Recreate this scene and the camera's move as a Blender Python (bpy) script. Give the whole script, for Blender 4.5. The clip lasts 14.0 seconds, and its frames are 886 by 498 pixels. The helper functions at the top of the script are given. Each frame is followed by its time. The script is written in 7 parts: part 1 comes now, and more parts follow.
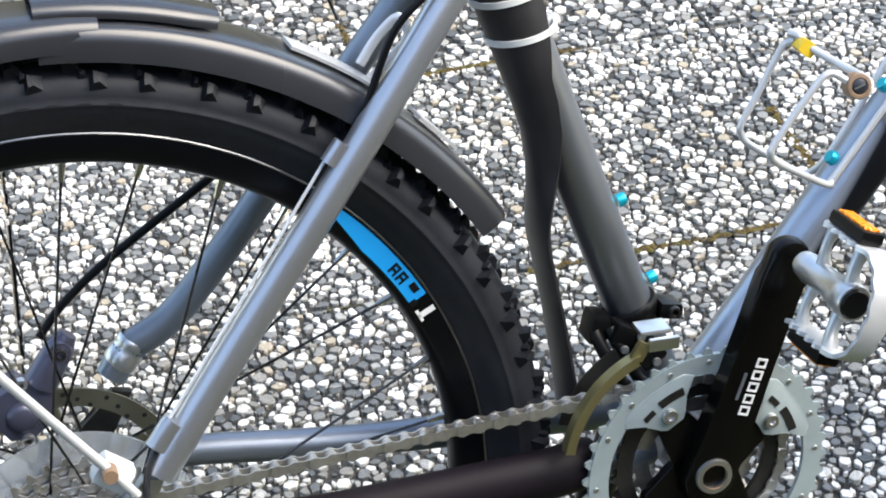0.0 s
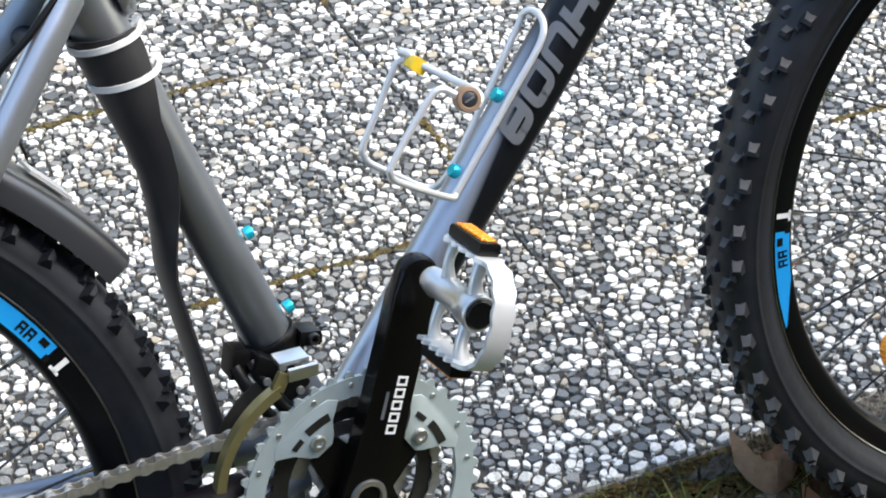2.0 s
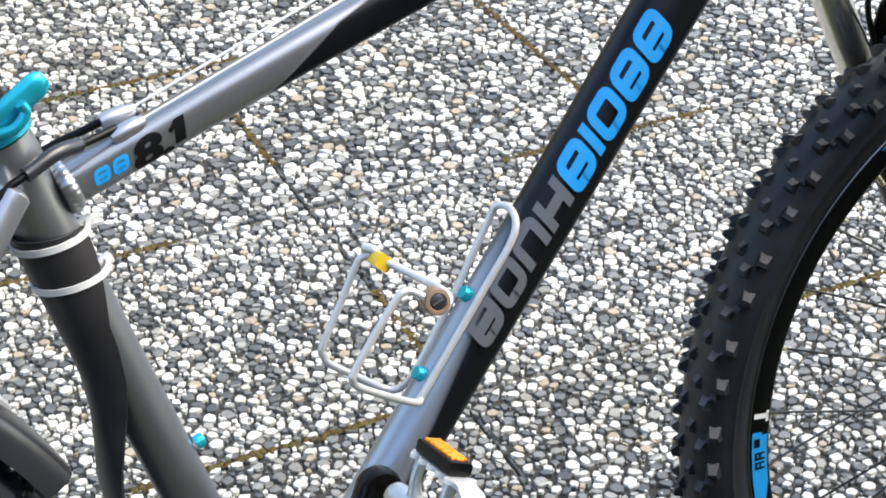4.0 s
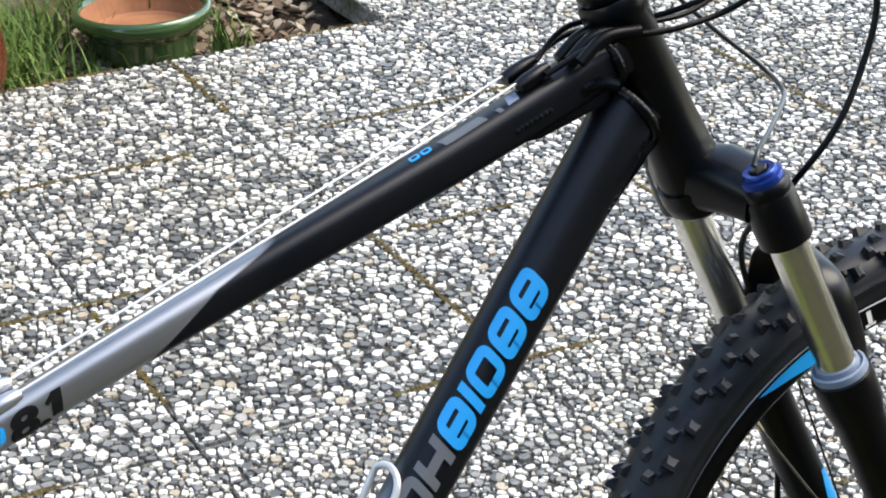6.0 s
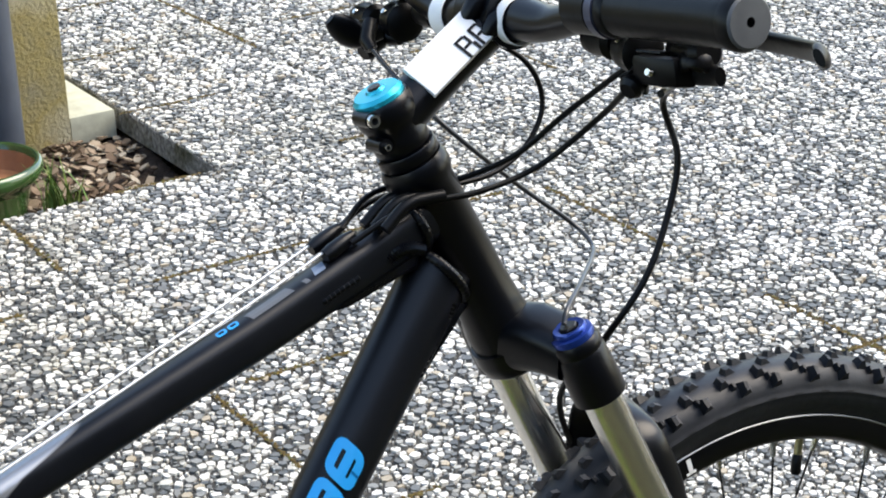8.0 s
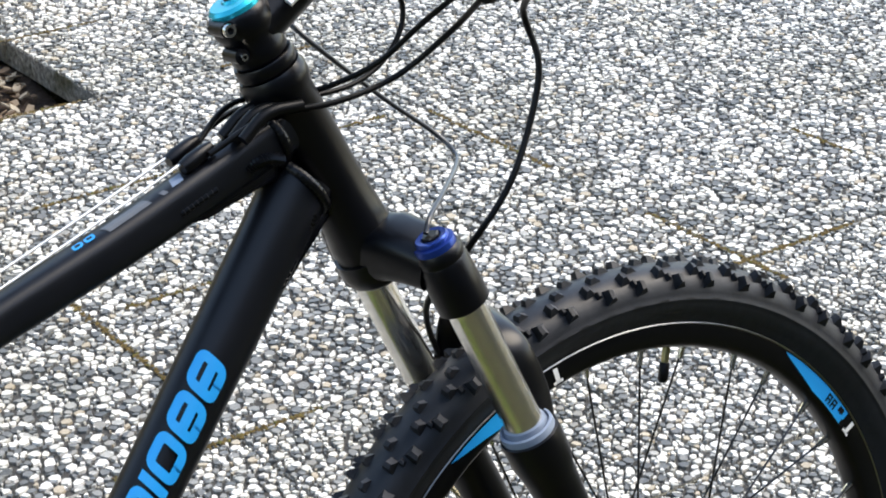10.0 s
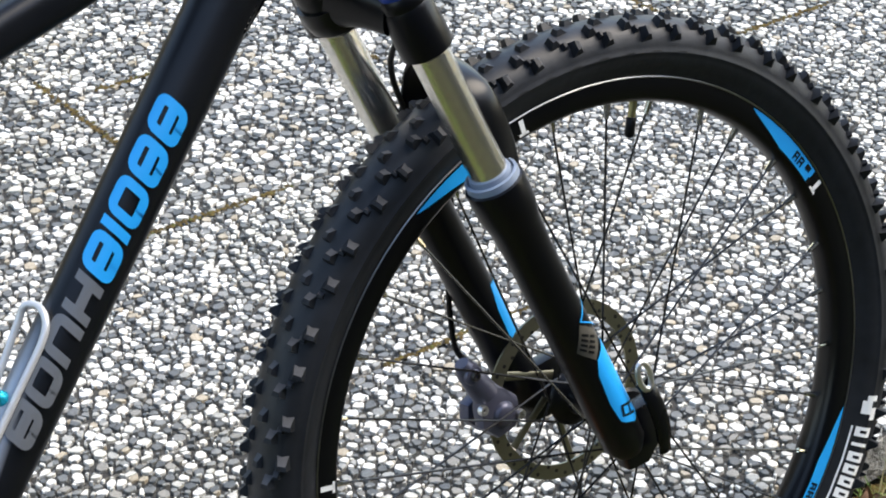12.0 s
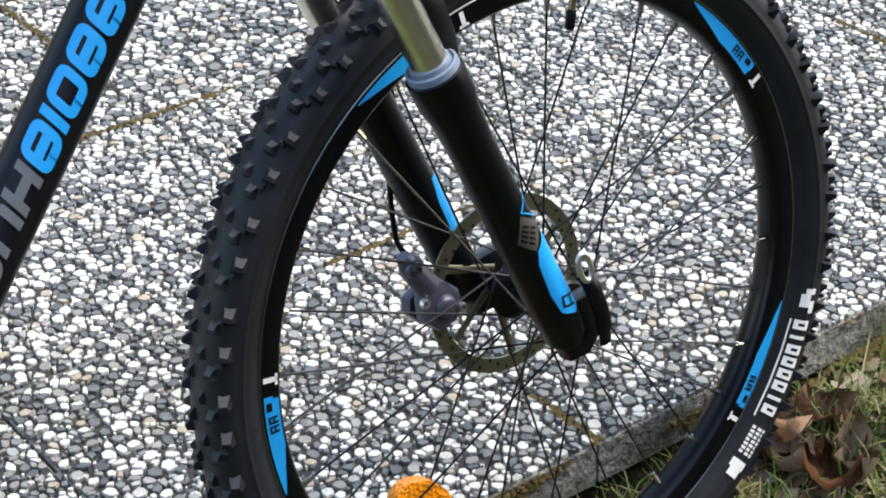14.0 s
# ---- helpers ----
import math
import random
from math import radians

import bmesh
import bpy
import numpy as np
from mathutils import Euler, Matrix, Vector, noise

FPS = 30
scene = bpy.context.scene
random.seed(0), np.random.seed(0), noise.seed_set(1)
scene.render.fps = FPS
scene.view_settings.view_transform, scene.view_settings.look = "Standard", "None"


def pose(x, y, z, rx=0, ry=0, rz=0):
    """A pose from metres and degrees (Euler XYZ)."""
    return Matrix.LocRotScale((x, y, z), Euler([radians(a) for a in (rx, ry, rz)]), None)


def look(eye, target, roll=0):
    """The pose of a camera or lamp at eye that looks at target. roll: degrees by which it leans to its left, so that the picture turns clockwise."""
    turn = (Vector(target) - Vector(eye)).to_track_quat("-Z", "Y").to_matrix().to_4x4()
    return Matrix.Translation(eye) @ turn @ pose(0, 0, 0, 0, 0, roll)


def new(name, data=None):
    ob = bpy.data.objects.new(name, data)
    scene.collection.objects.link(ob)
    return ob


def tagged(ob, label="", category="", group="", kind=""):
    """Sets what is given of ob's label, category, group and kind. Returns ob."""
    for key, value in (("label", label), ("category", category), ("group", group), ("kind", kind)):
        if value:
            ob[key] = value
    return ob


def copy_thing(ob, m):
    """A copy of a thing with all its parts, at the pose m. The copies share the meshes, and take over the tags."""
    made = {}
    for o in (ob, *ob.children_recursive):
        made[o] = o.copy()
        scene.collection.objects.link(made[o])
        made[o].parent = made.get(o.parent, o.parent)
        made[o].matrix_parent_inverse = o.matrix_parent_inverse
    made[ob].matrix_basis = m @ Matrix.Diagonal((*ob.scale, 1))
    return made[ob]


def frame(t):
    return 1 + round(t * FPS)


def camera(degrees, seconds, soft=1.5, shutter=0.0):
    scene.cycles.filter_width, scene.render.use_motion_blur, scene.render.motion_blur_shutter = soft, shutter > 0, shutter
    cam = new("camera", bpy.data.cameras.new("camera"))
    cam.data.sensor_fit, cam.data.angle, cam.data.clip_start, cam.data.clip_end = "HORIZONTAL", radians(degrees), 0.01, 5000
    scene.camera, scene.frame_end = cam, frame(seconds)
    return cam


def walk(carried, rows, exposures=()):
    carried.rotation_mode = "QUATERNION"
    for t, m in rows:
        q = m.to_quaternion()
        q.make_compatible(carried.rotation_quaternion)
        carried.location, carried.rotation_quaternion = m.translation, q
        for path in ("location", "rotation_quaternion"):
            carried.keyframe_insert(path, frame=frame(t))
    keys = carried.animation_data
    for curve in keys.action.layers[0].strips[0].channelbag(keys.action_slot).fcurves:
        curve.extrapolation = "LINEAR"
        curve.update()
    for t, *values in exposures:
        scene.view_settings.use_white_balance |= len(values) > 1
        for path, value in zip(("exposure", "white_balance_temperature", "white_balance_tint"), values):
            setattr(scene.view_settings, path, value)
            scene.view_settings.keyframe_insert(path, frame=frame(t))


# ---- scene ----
cam = camera(24.9, 14.0, soft=1.9)
PATH = [
    (0.0, -0.365, -1.1096, 1.1001, -0.0489, 0.5078, -0.0332, -3.946),
    (0.5, -0.3542, -1.1105, 1.0957, 0.0269, 0.4737, -0.0641, -4.081),
    (1.0, -0.3337, -1.1127, 1.0942, 0.1291, 0.4435, -0.0738, -4.11),
    (1.5, -0.317, -1.1176, 1.0948, 0.2014, 0.4216, -0.0722, -4.467),
    (2.0, -0.3034, -1.1236, 1.1046, 0.2742, 0.4181, -0.0309, -4.3),
    (2.2, -0.2993, -1.1247, 1.109, 0.2897, 0.4228, -0.0128, -4.544),
    (4.3, -0.2856, -1.0226, 1.1061, 0.3994, 0.5651, 0.1012, -1.812),
    (4.5, -0.2865, -1.0224, 1.1127, 0.4049, 0.5785, 0.1334, -1.547),
    (5.0, -0.2831, -1.0246, 1.1241, 0.4269, 0.5926, 0.1858, -1.774),
    (5.5, -0.2785, -1.0244, 1.1303, 0.4569, 0.5988, 0.2224, -1.536),
    (6.0, -0.2663, -1.0279, 1.1419, 0.5354, 0.5897, 0.2811, -1.671),
    (6.5, -0.2566, -1.0297, 1.1506, 0.5932, 0.5883, 0.3382, -1.821),
    (7.0, -0.248, -1.0303, 1.1573, 0.6479, 0.5794, 0.3788, -1.912),
    (7.2, -0.2427, -1.0302, 1.16, 0.6775, 0.5721, 0.3946, -2.236),
    (9.3, -0.2228, -1.0396, 1.1632, 0.7595, 0.5368, 0.4216, -2.336),
    (9.5, -0.2189, -1.0408, 1.1576, 0.7766, 0.5167, 0.394, -2.19),
    (10.0, -0.2121, -1.0471, 1.1457, 0.808, 0.4693, 0.3336, -2.025),
    (10.5, -0.2098, -1.0516, 1.1336, 0.8068, 0.4383, 0.2693, -1.904),
    (11.0, -0.2079, -1.0559, 1.1209, 0.7983, 0.4149, 0.2131, -1.851),
    (11.5, -0.2099, -1.0594, 1.1064, 0.7654, 0.404, 0.1538, -2.455),
    (12.0, -0.213, -1.064, 1.1001, 0.7727, 0.3768, 0.1241, -2.065),
    (12.5, -0.2163, -1.0642, 1.0993, 0.7636, 0.3769, 0.1179, -2.105),
    (13.0, -0.2179, -1.0624, 1.0949, 0.7554, 0.3615, 0.0824, -1.961),
    (13.5, -0.2185, -1.065, 1.0904, 0.7564, 0.3427, 0.0569, -1.763),
    (14.0, -0.2179, -1.0748, 1.0869, 0.7855, 0.3003, 0.037, -1.444),
]
walk(cam, [(t, look((x, y, z), (a, b, c), roll)) for t, x, y, z, a, b, c, roll in PATH],
     exposures=[(0.0, 1.95, 7150, 9), (2.2, 1.95, 7150, 9), (4.4, 1.82, 7350, 9), (9.3, 1.77, 7350, 9), (14.0, 1.77, 7150, 9)])

# ---- light ----
world = bpy.data.worlds.new("sky")
scene.world = world
world.use_nodes = True
wn = world.node_tree
sky = wn.nodes.new("ShaderNodeTexSky")
sky.sky_type = "NISHITA"
sky.sun_disc = False
sky.sun_elevation, sky.sun_rotation = radians(52), radians(108)
sky.air_density, sky.dust_density = 1.0, 1.2
wn.links.new(sky.outputs[0], wn.nodes["Background"].inputs[0])
wn.nodes["Background"].inputs[1].default_value = 0.15
sun = new("sun", bpy.data.lights.new("sun", "SUN"))
sun.data.energy, sun.data.angle, sun.data.color = 1.3, radians(45), (1.0, 0.97, 0.93)
sun.matrix_world = look((2.4, -0.8, 3.2), (0.0, 0.0, 0.0))


# ---- materials ----
def nodes_of(name, rough=0.5, metal=0.0, spec=0.5):
    m = bpy.data.materials.new(name)
    m.use_nodes = True
    nt = m.node_tree
    b = nt.nodes["Principled BSDF"]
    b.inputs["Roughness"].default_value = rough
    b.inputs["Metallic"].default_value = metal
    b.inputs["Specular IOR Level"].default_value = spec
    return m, nt, b


def noise_tex(nt, scale, detail=4.0, coord=None):
    n = nt.nodes.new("ShaderNodeTexNoise")
    n.inputs["Scale"].default_value, n.inputs["Detail"].default_value = scale, detail
    c = coord or nt.nodes.new("ShaderNodeTexCoord").outputs["Object"]
    nt.links.new(c, n.inputs["Vector"])
    return n.outputs["Fac"]


def ramp(nt, fac, stops, constant=False):
    r = nt.nodes.new("ShaderNodeValToRGB")
    e = r.color_ramp
    e.interpolation = "CONSTANT" if constant else "LINEAR"
    while len(e.elements) < len(stops):
        e.elements.new(0.5)
    for el, (p, col) in zip(e.elements, stops):
        el.position, el.color = p, (*col, 1.0)
    nt.links.new(fac, r.inputs["Fac"])
    return r.outputs["Color"]


def mix(nt, fac, a, b, mode="MIX"):
    n = nt.nodes.new("ShaderNodeMix")
    n.data_type, n.blend_type = "RGBA", mode
    for v, sock in ((fac, n.inputs[0]), (a, n.inputs[6]), (b, n.inputs[7])):
        if hasattr(v, "links"):
            nt.links.new(v, sock)
        else:
            sock.default_value = v if not isinstance(v, tuple) else (*v, 1.0)
    return n.outputs[2]


def maths(nt, op, a, b=0.0):
    n = nt.nodes.new("ShaderNodeMath")
    n.operation = op
    for v, sock in ((a, n.inputs[0]), (b, n.inputs[1])):
        if hasattr(v, "links"):
            nt.links.new(v, sock)
        else:
            sock.default_value = v
    return n.outputs[0]


def bump(nt, b, height, dist, strength=1.0):
    n = nt.nodes.new("ShaderNodeBump")
    n.inputs["Distance"].default_value, n.inputs["Strength"].default_value = dist, strength
    nt.links.new(height, n.inputs["Height"])
    nt.links.new(n.outputs[0], b.inputs["Normal"])


def surface(name, col, rough=0.5, metal=0.0, vary=0.12, grain=60.0, relief=0.0, spec=0.5, rough_vary=0.08, coat=0.0):
    """A surface whose tone and gloss vary at two scales, with fine relief."""
    m, nt, b = nodes_of(name, rough, metal, spec)
    big, fine = noise_tex(nt, grain * 0.15, 3.0), noise_tex(nt, grain, 5.0)
    both = maths(nt, "MULTIPLY", maths(nt, "ADD", big, fine), 0.5)
    lo, hi = tuple(max(0.0, c * (1 - vary)) for c in col), tuple(min(1.0, c * (1 + vary)) for c in col)
    nt.links.new(ramp(nt, both, [(0.3, lo), (0.7, hi)]), b.inputs["Base Color"])
    nt.links.new(maths(nt, "ADD", maths(nt, "MULTIPLY", big, 2 * rough_vary), rough - rough_vary), b.inputs["Roughness"])
    if relief:
        bump(nt, b, fine, relief)
    if coat:
        b.inputs["Coat Weight"].default_value, b.inputs["Coat Roughness"].default_value = coat, 0.12
    return m


def two_paint(name, normal, edge, width, rear, front, rough=0.4, front_metal=0.0, second=None):
    """Frame paint that changes from the rear colour to the front colour past a plane of the frame."""
    m, nt, b = nodes_of(name, rough, 0.0, 0.34)
    co = nt.nodes.new("ShaderNodeTexCoord").outputs["Object"]
    dot = nt.nodes.new("ShaderNodeVectorMath")
    dot.operation = "DOT_PRODUCT"
    nt.links.new(co, dot.inputs[0])
    dot.inputs[1].default_value = normal
    fac = nt.nodes.new("ShaderNodeMapRange")
    fac.inputs["From Min"].default_value, fac.inputs["From Max"].default_value = edge - width, edge + width
    nt.links.new(dot.outputs["Value"], fac.inputs["Value"])
    share = fac.outputs[0]
    if second:
        dot2 = nt.nodes.new("ShaderNodeVectorMath")
        dot2.operation = "DOT_PRODUCT"
        nt.links.new(co, dot2.inputs[0])
        dot2.inputs[1].default_value = second[0]
        fac2 = nt.nodes.new("ShaderNodeMapRange")
        fac2.inputs["From Min"].default_value, fac2.inputs["From Max"].default_value = second[1] - width, second[1] + width
        nt.links.new(dot2.outputs["Value"], fac2.inputs["Value"])
        share = maths(nt, "MINIMUM", share, fac2.outputs[0])
    tone = mix(nt, share, rear, front)
    dust = noise_tex(nt, 35.0)
    nt.links.new(mix(nt, maths(nt, "MULTIPLY", dust, 0.006), tone, (0.35, 0.34, 0.32)), b.inputs["Base Color"])
    nt.links.new(mix(nt, share, (0.85, 0.85, 0.85), (front_metal, front_metal, front_metal)), b.inputs["Metallic"])
    nt.links.new(maths(nt, "ADD", maths(nt, "MULTIPLY", dust, 0.12), rough - 0.06), b.inputs["Roughness"])
    return m


BLACK = (0.0012, 0.002, 0.0042)
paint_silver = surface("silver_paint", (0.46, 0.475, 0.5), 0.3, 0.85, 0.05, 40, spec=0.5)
# grey of the chain stays; also stands in for shade on the far seat stay
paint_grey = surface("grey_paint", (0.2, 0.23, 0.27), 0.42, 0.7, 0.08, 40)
paint_black = surface("satin_black_paint", (0.001, 0.0013, 0.0024), 0.3, 0.0, 0.2, 40, spec=0.28)
crank_black = surface("gloss_black_crank", (0.003, 0.0028, 0.0025), 0.24, 0.0, 0.2, 60, spec=0.2)
paint_top = two_paint("top_tube_paint", (1.95, 0.0, -3.0), -1.7015, 0.003, (0.34, 0.352, 0.37), BLACK, 0.32, second=((1.65, 0.0, -4.1), -2.4095))
paint_seat = two_paint("seat_tube_paint", (-0.2625, 0.0, 0.965), 0.42, 0.2, (0.14, 0.158, 0.18), (0.34, 0.35, 0.365), 0.33, 0.85)
paint_down = two_paint("down_tube_paint", (1.1, 0.0, -0.81), -0.172, 0.005, (0.36, 0.4, 0.46), BLACK, 0.36)
rubber = surface("tyre_rubber", (0.011, 0.0125, 0.016), 0.48, 0.0, 0.4, 90, 0.0004, spec=0.32)
# paler than the knobs: wear, plus the light on their ramps put into the colour
worn_lit_rubber = surface("worn_lit_knob_rubber", (0.052, 0.053, 0.057), 0.55, 0.0, 0.4, 120, 0.0004, spec=0.25)
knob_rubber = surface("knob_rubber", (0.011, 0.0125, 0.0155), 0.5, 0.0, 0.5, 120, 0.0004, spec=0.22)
black_plastic = surface("black_plastic", (0.0028, 0.0028, 0.003), 0.36, 0.0, 0.25, 80, 0.0002, spec=0.2)
fender_plastic = surface("grey_black_plastic", (0.022, 0.0235, 0.027), 0.27, 0.0, 0.4, 12, 0.0002, spec=0.6, rough_vary=0.12)
plug_rubber = surface("grey_plug_rubber", (0.075, 0.08, 0.085), 0.5, 0.0, 0.3, 60, 0.0003)
flap_rubber = surface("dull_flap_plastic", (0.022, 0.021, 0.022), 0.45, 0.0, 0.25, 40, 0.0003, spec=0.25)
chrome = surface("polished_steel", (0.62, 0.6, 0.55), 0.16, 1.0, 0.06, 60, rough_vary=0.05)
stanchion_metal = surface("stanchion_chrome", (0.88, 0.865, 0.82), 0.2, 1.0, 0.04, 30, rough_vary=0.03)
rim_metal = surface("bare_rim_edge", (0.26, 0.258, 0.25), 0.3, 1.0, 0.3, 40)
alloy = surface("brushed_alloy", (0.66, 0.66, 0.65), 0.35, 1.0, 0.1, 120)
white_alloy = surface("satin_white_alloy", (0.6, 0.605, 0.6), 0.33, 0.4, 0.06, 90)
ring_metal = surface("anodised_ring", (0.32, 0.38, 0.385), 0.4, 0.3, 0.1, 90)
dark_steel = surface("dark_steel", (0.05, 0.048, 0.045), 0.4, 0.8, 0.25, 120)
chain_metal = surface("chain_steel", (0.58, 0.57, 0.55), 0.3, 0.9, 0.25, 200)
spoke_metal = surface("black_spoke_steel", (0.045, 0.045, 0.046), 0.28, 0.9, 0.2, 120)
olive_metal = surface("brassy_derailleur_steel", (0.34, 0.3, 0.15), 0.32, 0.85, 0.15, 60)
disc_metal = surface("brake_disc_steel", (0.22, 0.21, 0.15), 0.38, 0.9, 0.15, 80)
caliper_metal = surface("violet_grey_caliper", (0.075, 0.077, 0.112), 0.34, 0.45, 0.15, 70)
protector = surface("violet_black_guard", (0.006, 0.0042, 0.0065), 0.55, 0.0, 0.2, 60, 0.0002, spec=0.12)
blue = surface("bright_blue_decal", (0.0, 0.3, 0.7), 0.35, 0.0, 0.03, 30)
teal = surface("anodised_teal", (0.0, 0.42, 0.55), 0.25, 0.55, 0.08, 60)
grey_decal = surface("grey_decal", (0.105, 0.113, 0.125), 0.4, 0.0, 0.04, 40)
dark_decal = surface("black_decal", (0.006, 0.006, 0.0065), 0.4, 0.0, 0.1, 40, spec=0.2)
tan_badge = surface("grey_brown_decal", (0.06, 0.055, 0.045), 0.4, 0.0, 0.05, 40)
white_decal = surface("white_decal", (0.78, 0.78, 0.76), 0.45, 0.0, 0.03, 40)
white_plastic = surface("white_plastic", (0.64, 0.64, 0.62), 0.4, 0.0, 0.05, 60)
yellow_plastic = surface("yellow_plastic", (0.75, 0.5, 0.03), 0.35, 0.0, 0.08, 60)
tan_plastic = surface("tan_plastic", (0.24, 0.155, 0.095), 0.5, 0.1, 0.15, 90)
navy = surface("navy_anodised", (0.012, 0.045, 0.25), 0.28, 0.6, 0.1, 60)
seal_grey = surface("pale_blue_grey_seal", (0.19, 0.235, 0.31), 0.4, 0.1, 0.08, 60)
bright_cable = surface("bright_cable_wire", (0.85, 0.85, 0.83), 0.35, 0.6, 0.05, 300)
amber, ant, ab = nodes_of("amber_reflector", 0.12, 0.0)
ab.inputs["Base Color"].default_value = (1.0, 0.3, 0.01, 1)
vor = ant.nodes.new("ShaderNodeTexVoronoi")
vor.inputs["Scale"].default_value = 260
ant.links.new(ant.nodes.new("ShaderNodeTexCoord").outputs["Object"], vor.inputs["Vector"])
bump(ant, ab, vor.outputs["Distance"], 0.002)
clear, _, cb = nodes_of("clear_plastic", 0.12, 0.0)
cb.inputs["Base Color"].default_value, cb.inputs["Transmission Weight"].default_value = (0.82, 0.88, 0.92, 1), 0.85
cb.inputs["IOR"].default_value = 1.3


def stone_ramp(nt, rnd):
    return ramp(nt, rnd, [(0.0, (0.6, 0.58, 0.53)), (0.07, (0.78, 0.765, 0.73)), (0.3, (0.7, 0.68, 0.625)), (0.45, (0.55, 0.535, 0.485)), (0.53, (0.34, 0.338, 0.315)),
                          (0.6, (0.21, 0.213, 0.205)), (0.7, (0.14, 0.146, 0.145)), (0.84, (0.1, 0.107, 0.109)), (0.95, (0.26, 0.25, 0.225))], True)


def pebble_material(name, single, more=0.0):
    m, nt, b = nodes_of(name, 0.5, 0.0, 0.4)
    if single:
        rnd = nt.nodes.new("ShaderNodeObjectInfo").outputs["Random"]
    else:
        rnd = nt.nodes.new("ShaderNodeNewGeometry").outputs["Random Per Island"]
    pos = nt.nodes.new("ShaderNodeNewGeometry").outputs["Position"]
    fine, mid, patch = noise_tex(nt, 420.0, 5.0, pos), noise_tex(nt, 120.0, 3.0, pos), noise_tex(nt, 2.2, 3.0, pos)
    drift = maths(nt, "MULTIPLY", maths(nt, "SUBTRACT", noise_tex(nt, 11.0, 3.0, pos), 0.5), 0.5)
    col = stone_ramp(nt, maths(nt, "ADD", maths(nt, "ADD", rnd, more), drift))
    tan = maths(nt, "GREATER_THAN", maths(nt, "FRACT", maths(nt, "MULTIPLY", rnd, 37.0)), 0.965)
    col = mix(nt, tan, col, (0.4, 0.345, 0.26))
    col = mix(nt, ramp(nt, fine, [(0.42, (0, 0, 0)), (0.68, (0.7, 0.7, 0.7))]), col, mix(nt, 1.0, col, (0.55, 0.54, 0.51), "MULTIPLY"))
    stain = ramp(nt, patch, [(0.42, (1, 1, 1)), (0.75, (0.78, 0.77, 0.72))])
    col = mix(nt, 1.0, col, stain, "MULTIPLY")
    nt.links.new(col, b.inputs["Base Color"])
    bump(nt, b, maths(nt, "ADD", mid, maths(nt, "MULTIPLY", fine, 0.35)), 0.0009, 0.7)
    return m


pebble_many, pebble_one = pebble_material("washed_pebbles", False), pebble_material("washed_pebble", True)
pebble_grey = pebble_material("greyer_washed_pebbles", False, 0.07)
mortar = surface("slab_mortar", (0.036, 0.035, 0.032), 0.9, 0.0, 0.4, 260, 0.002)
side_concrete, snt, sb = nodes_of("weathered_concrete", 0.92, 0.0, 0.2)
spos = snt.nodes.new("ShaderNodeNewGeometry").outputs["Position"]
sn1, sn2, sn3 = noise_tex(snt, 9.0, 5.0, spos), noise_tex(snt, 90.0, 6.0, spos), noise_tex(snt, 320.0, 4.0, spos)
scol = ramp(snt, sn2, [(0.3, (0.12, 0.115, 0.105)), (0.5, (0.27, 0.262, 0.24)), (0.7, (0.42, 0.41, 0.38))])
snt.links.new(mix(snt, ramp(snt, sn1, [(0.48, (0, 0, 0)), (0.64, (0.7, 0.7, 0.7))]), scol, mix(snt, sn3, (0.03, 0.028, 0.012), (0.1, 0.095, 0.03))), sb.inputs["Base Color"])
bump(snt, sb, maths(snt, "ADD", sn2, maths(snt, "MULTIPLY", sn3, 0.5)), 0.012)
far_slab, fnt, fb = nodes_of("far_slab_aggregate", 0.75)
fv = fnt.nodes.new("ShaderNodeTexVoronoi")
fv.inputs["Scale"].default_value = 85
fnt.links.new(fnt.nodes.new("ShaderNodeNewGeometry").outputs["Position"], fv.inputs["Vector"])
fsep = fnt.nodes.new("ShaderNodeSeparateColor")
fnt.links.new(fv.outputs["Color"], fsep.inputs[0])
fcol = stone_ramp(fnt, fsep.outputs[0])
fedge = ramp(fnt, fv.outputs["Distance"], [(0.38, (1, 1, 1)), (0.58, (0.14, 0.14, 0.14))])
fnt.links.new(mix(fnt, 1.0, fcol, fedge, "MULTIPLY"), fb.inputs["Base Color"])
bump(fnt, fb, fv.outputs["Distance"], -0.004)


def blend_ground(name, a, b_col, c_col, scale, relief):
    m, nt, b = nodes_of(name, 0.95, 0.0, 0.2)
    pos = nt.nodes.new("ShaderNodeNewGeometry").outputs["Position"]
    n1, n2 = noise_tex(nt, scale, 6.0, pos), noise_tex(nt, scale * 6, 5.0, pos)
    col = mix(nt, n2, ramp(nt, n1, [(0.35, a), (0.5, b_col), (0.68, c_col)]), (0.03, 0.025, 0.02))
    nt.links.new(col, b.inputs["Base Color"])
    bump(nt, b, n2, relief)
    return m


soil = blend_ground("lawn_soil", (0.035, 0.026, 0.016), (0.06, 0.055, 0.022), (0.07, 0.1, 0.025), 12.0, 0.02)
bed_soil = blend_ground("bed_soil", (0.05, 0.035, 0.028), (0.09, 0.06, 0.045), (0.13, 0.1, 0.08), 14.0, 0.01)


def island_leafy(name, stops, rough=0.6):
    m, nt, b = nodes_of(name, rough, 0.0, 0.3)
    rnd = nt.nodes.new("ShaderNodeNewGeometry").outputs["Random Per Island"]
    pos = nt.nodes.new("ShaderNodeNewGeometry").outputs["Position"]
    col = ramp(nt, rnd, stops)
    nt.links.new(mix(nt, maths(nt, "MULTIPLY", noise_tex(nt, 180.0, 4.0, pos), 0.5), col, (0.05, 0.05, 0.02)), b.inputs["Base Color"])
    return m


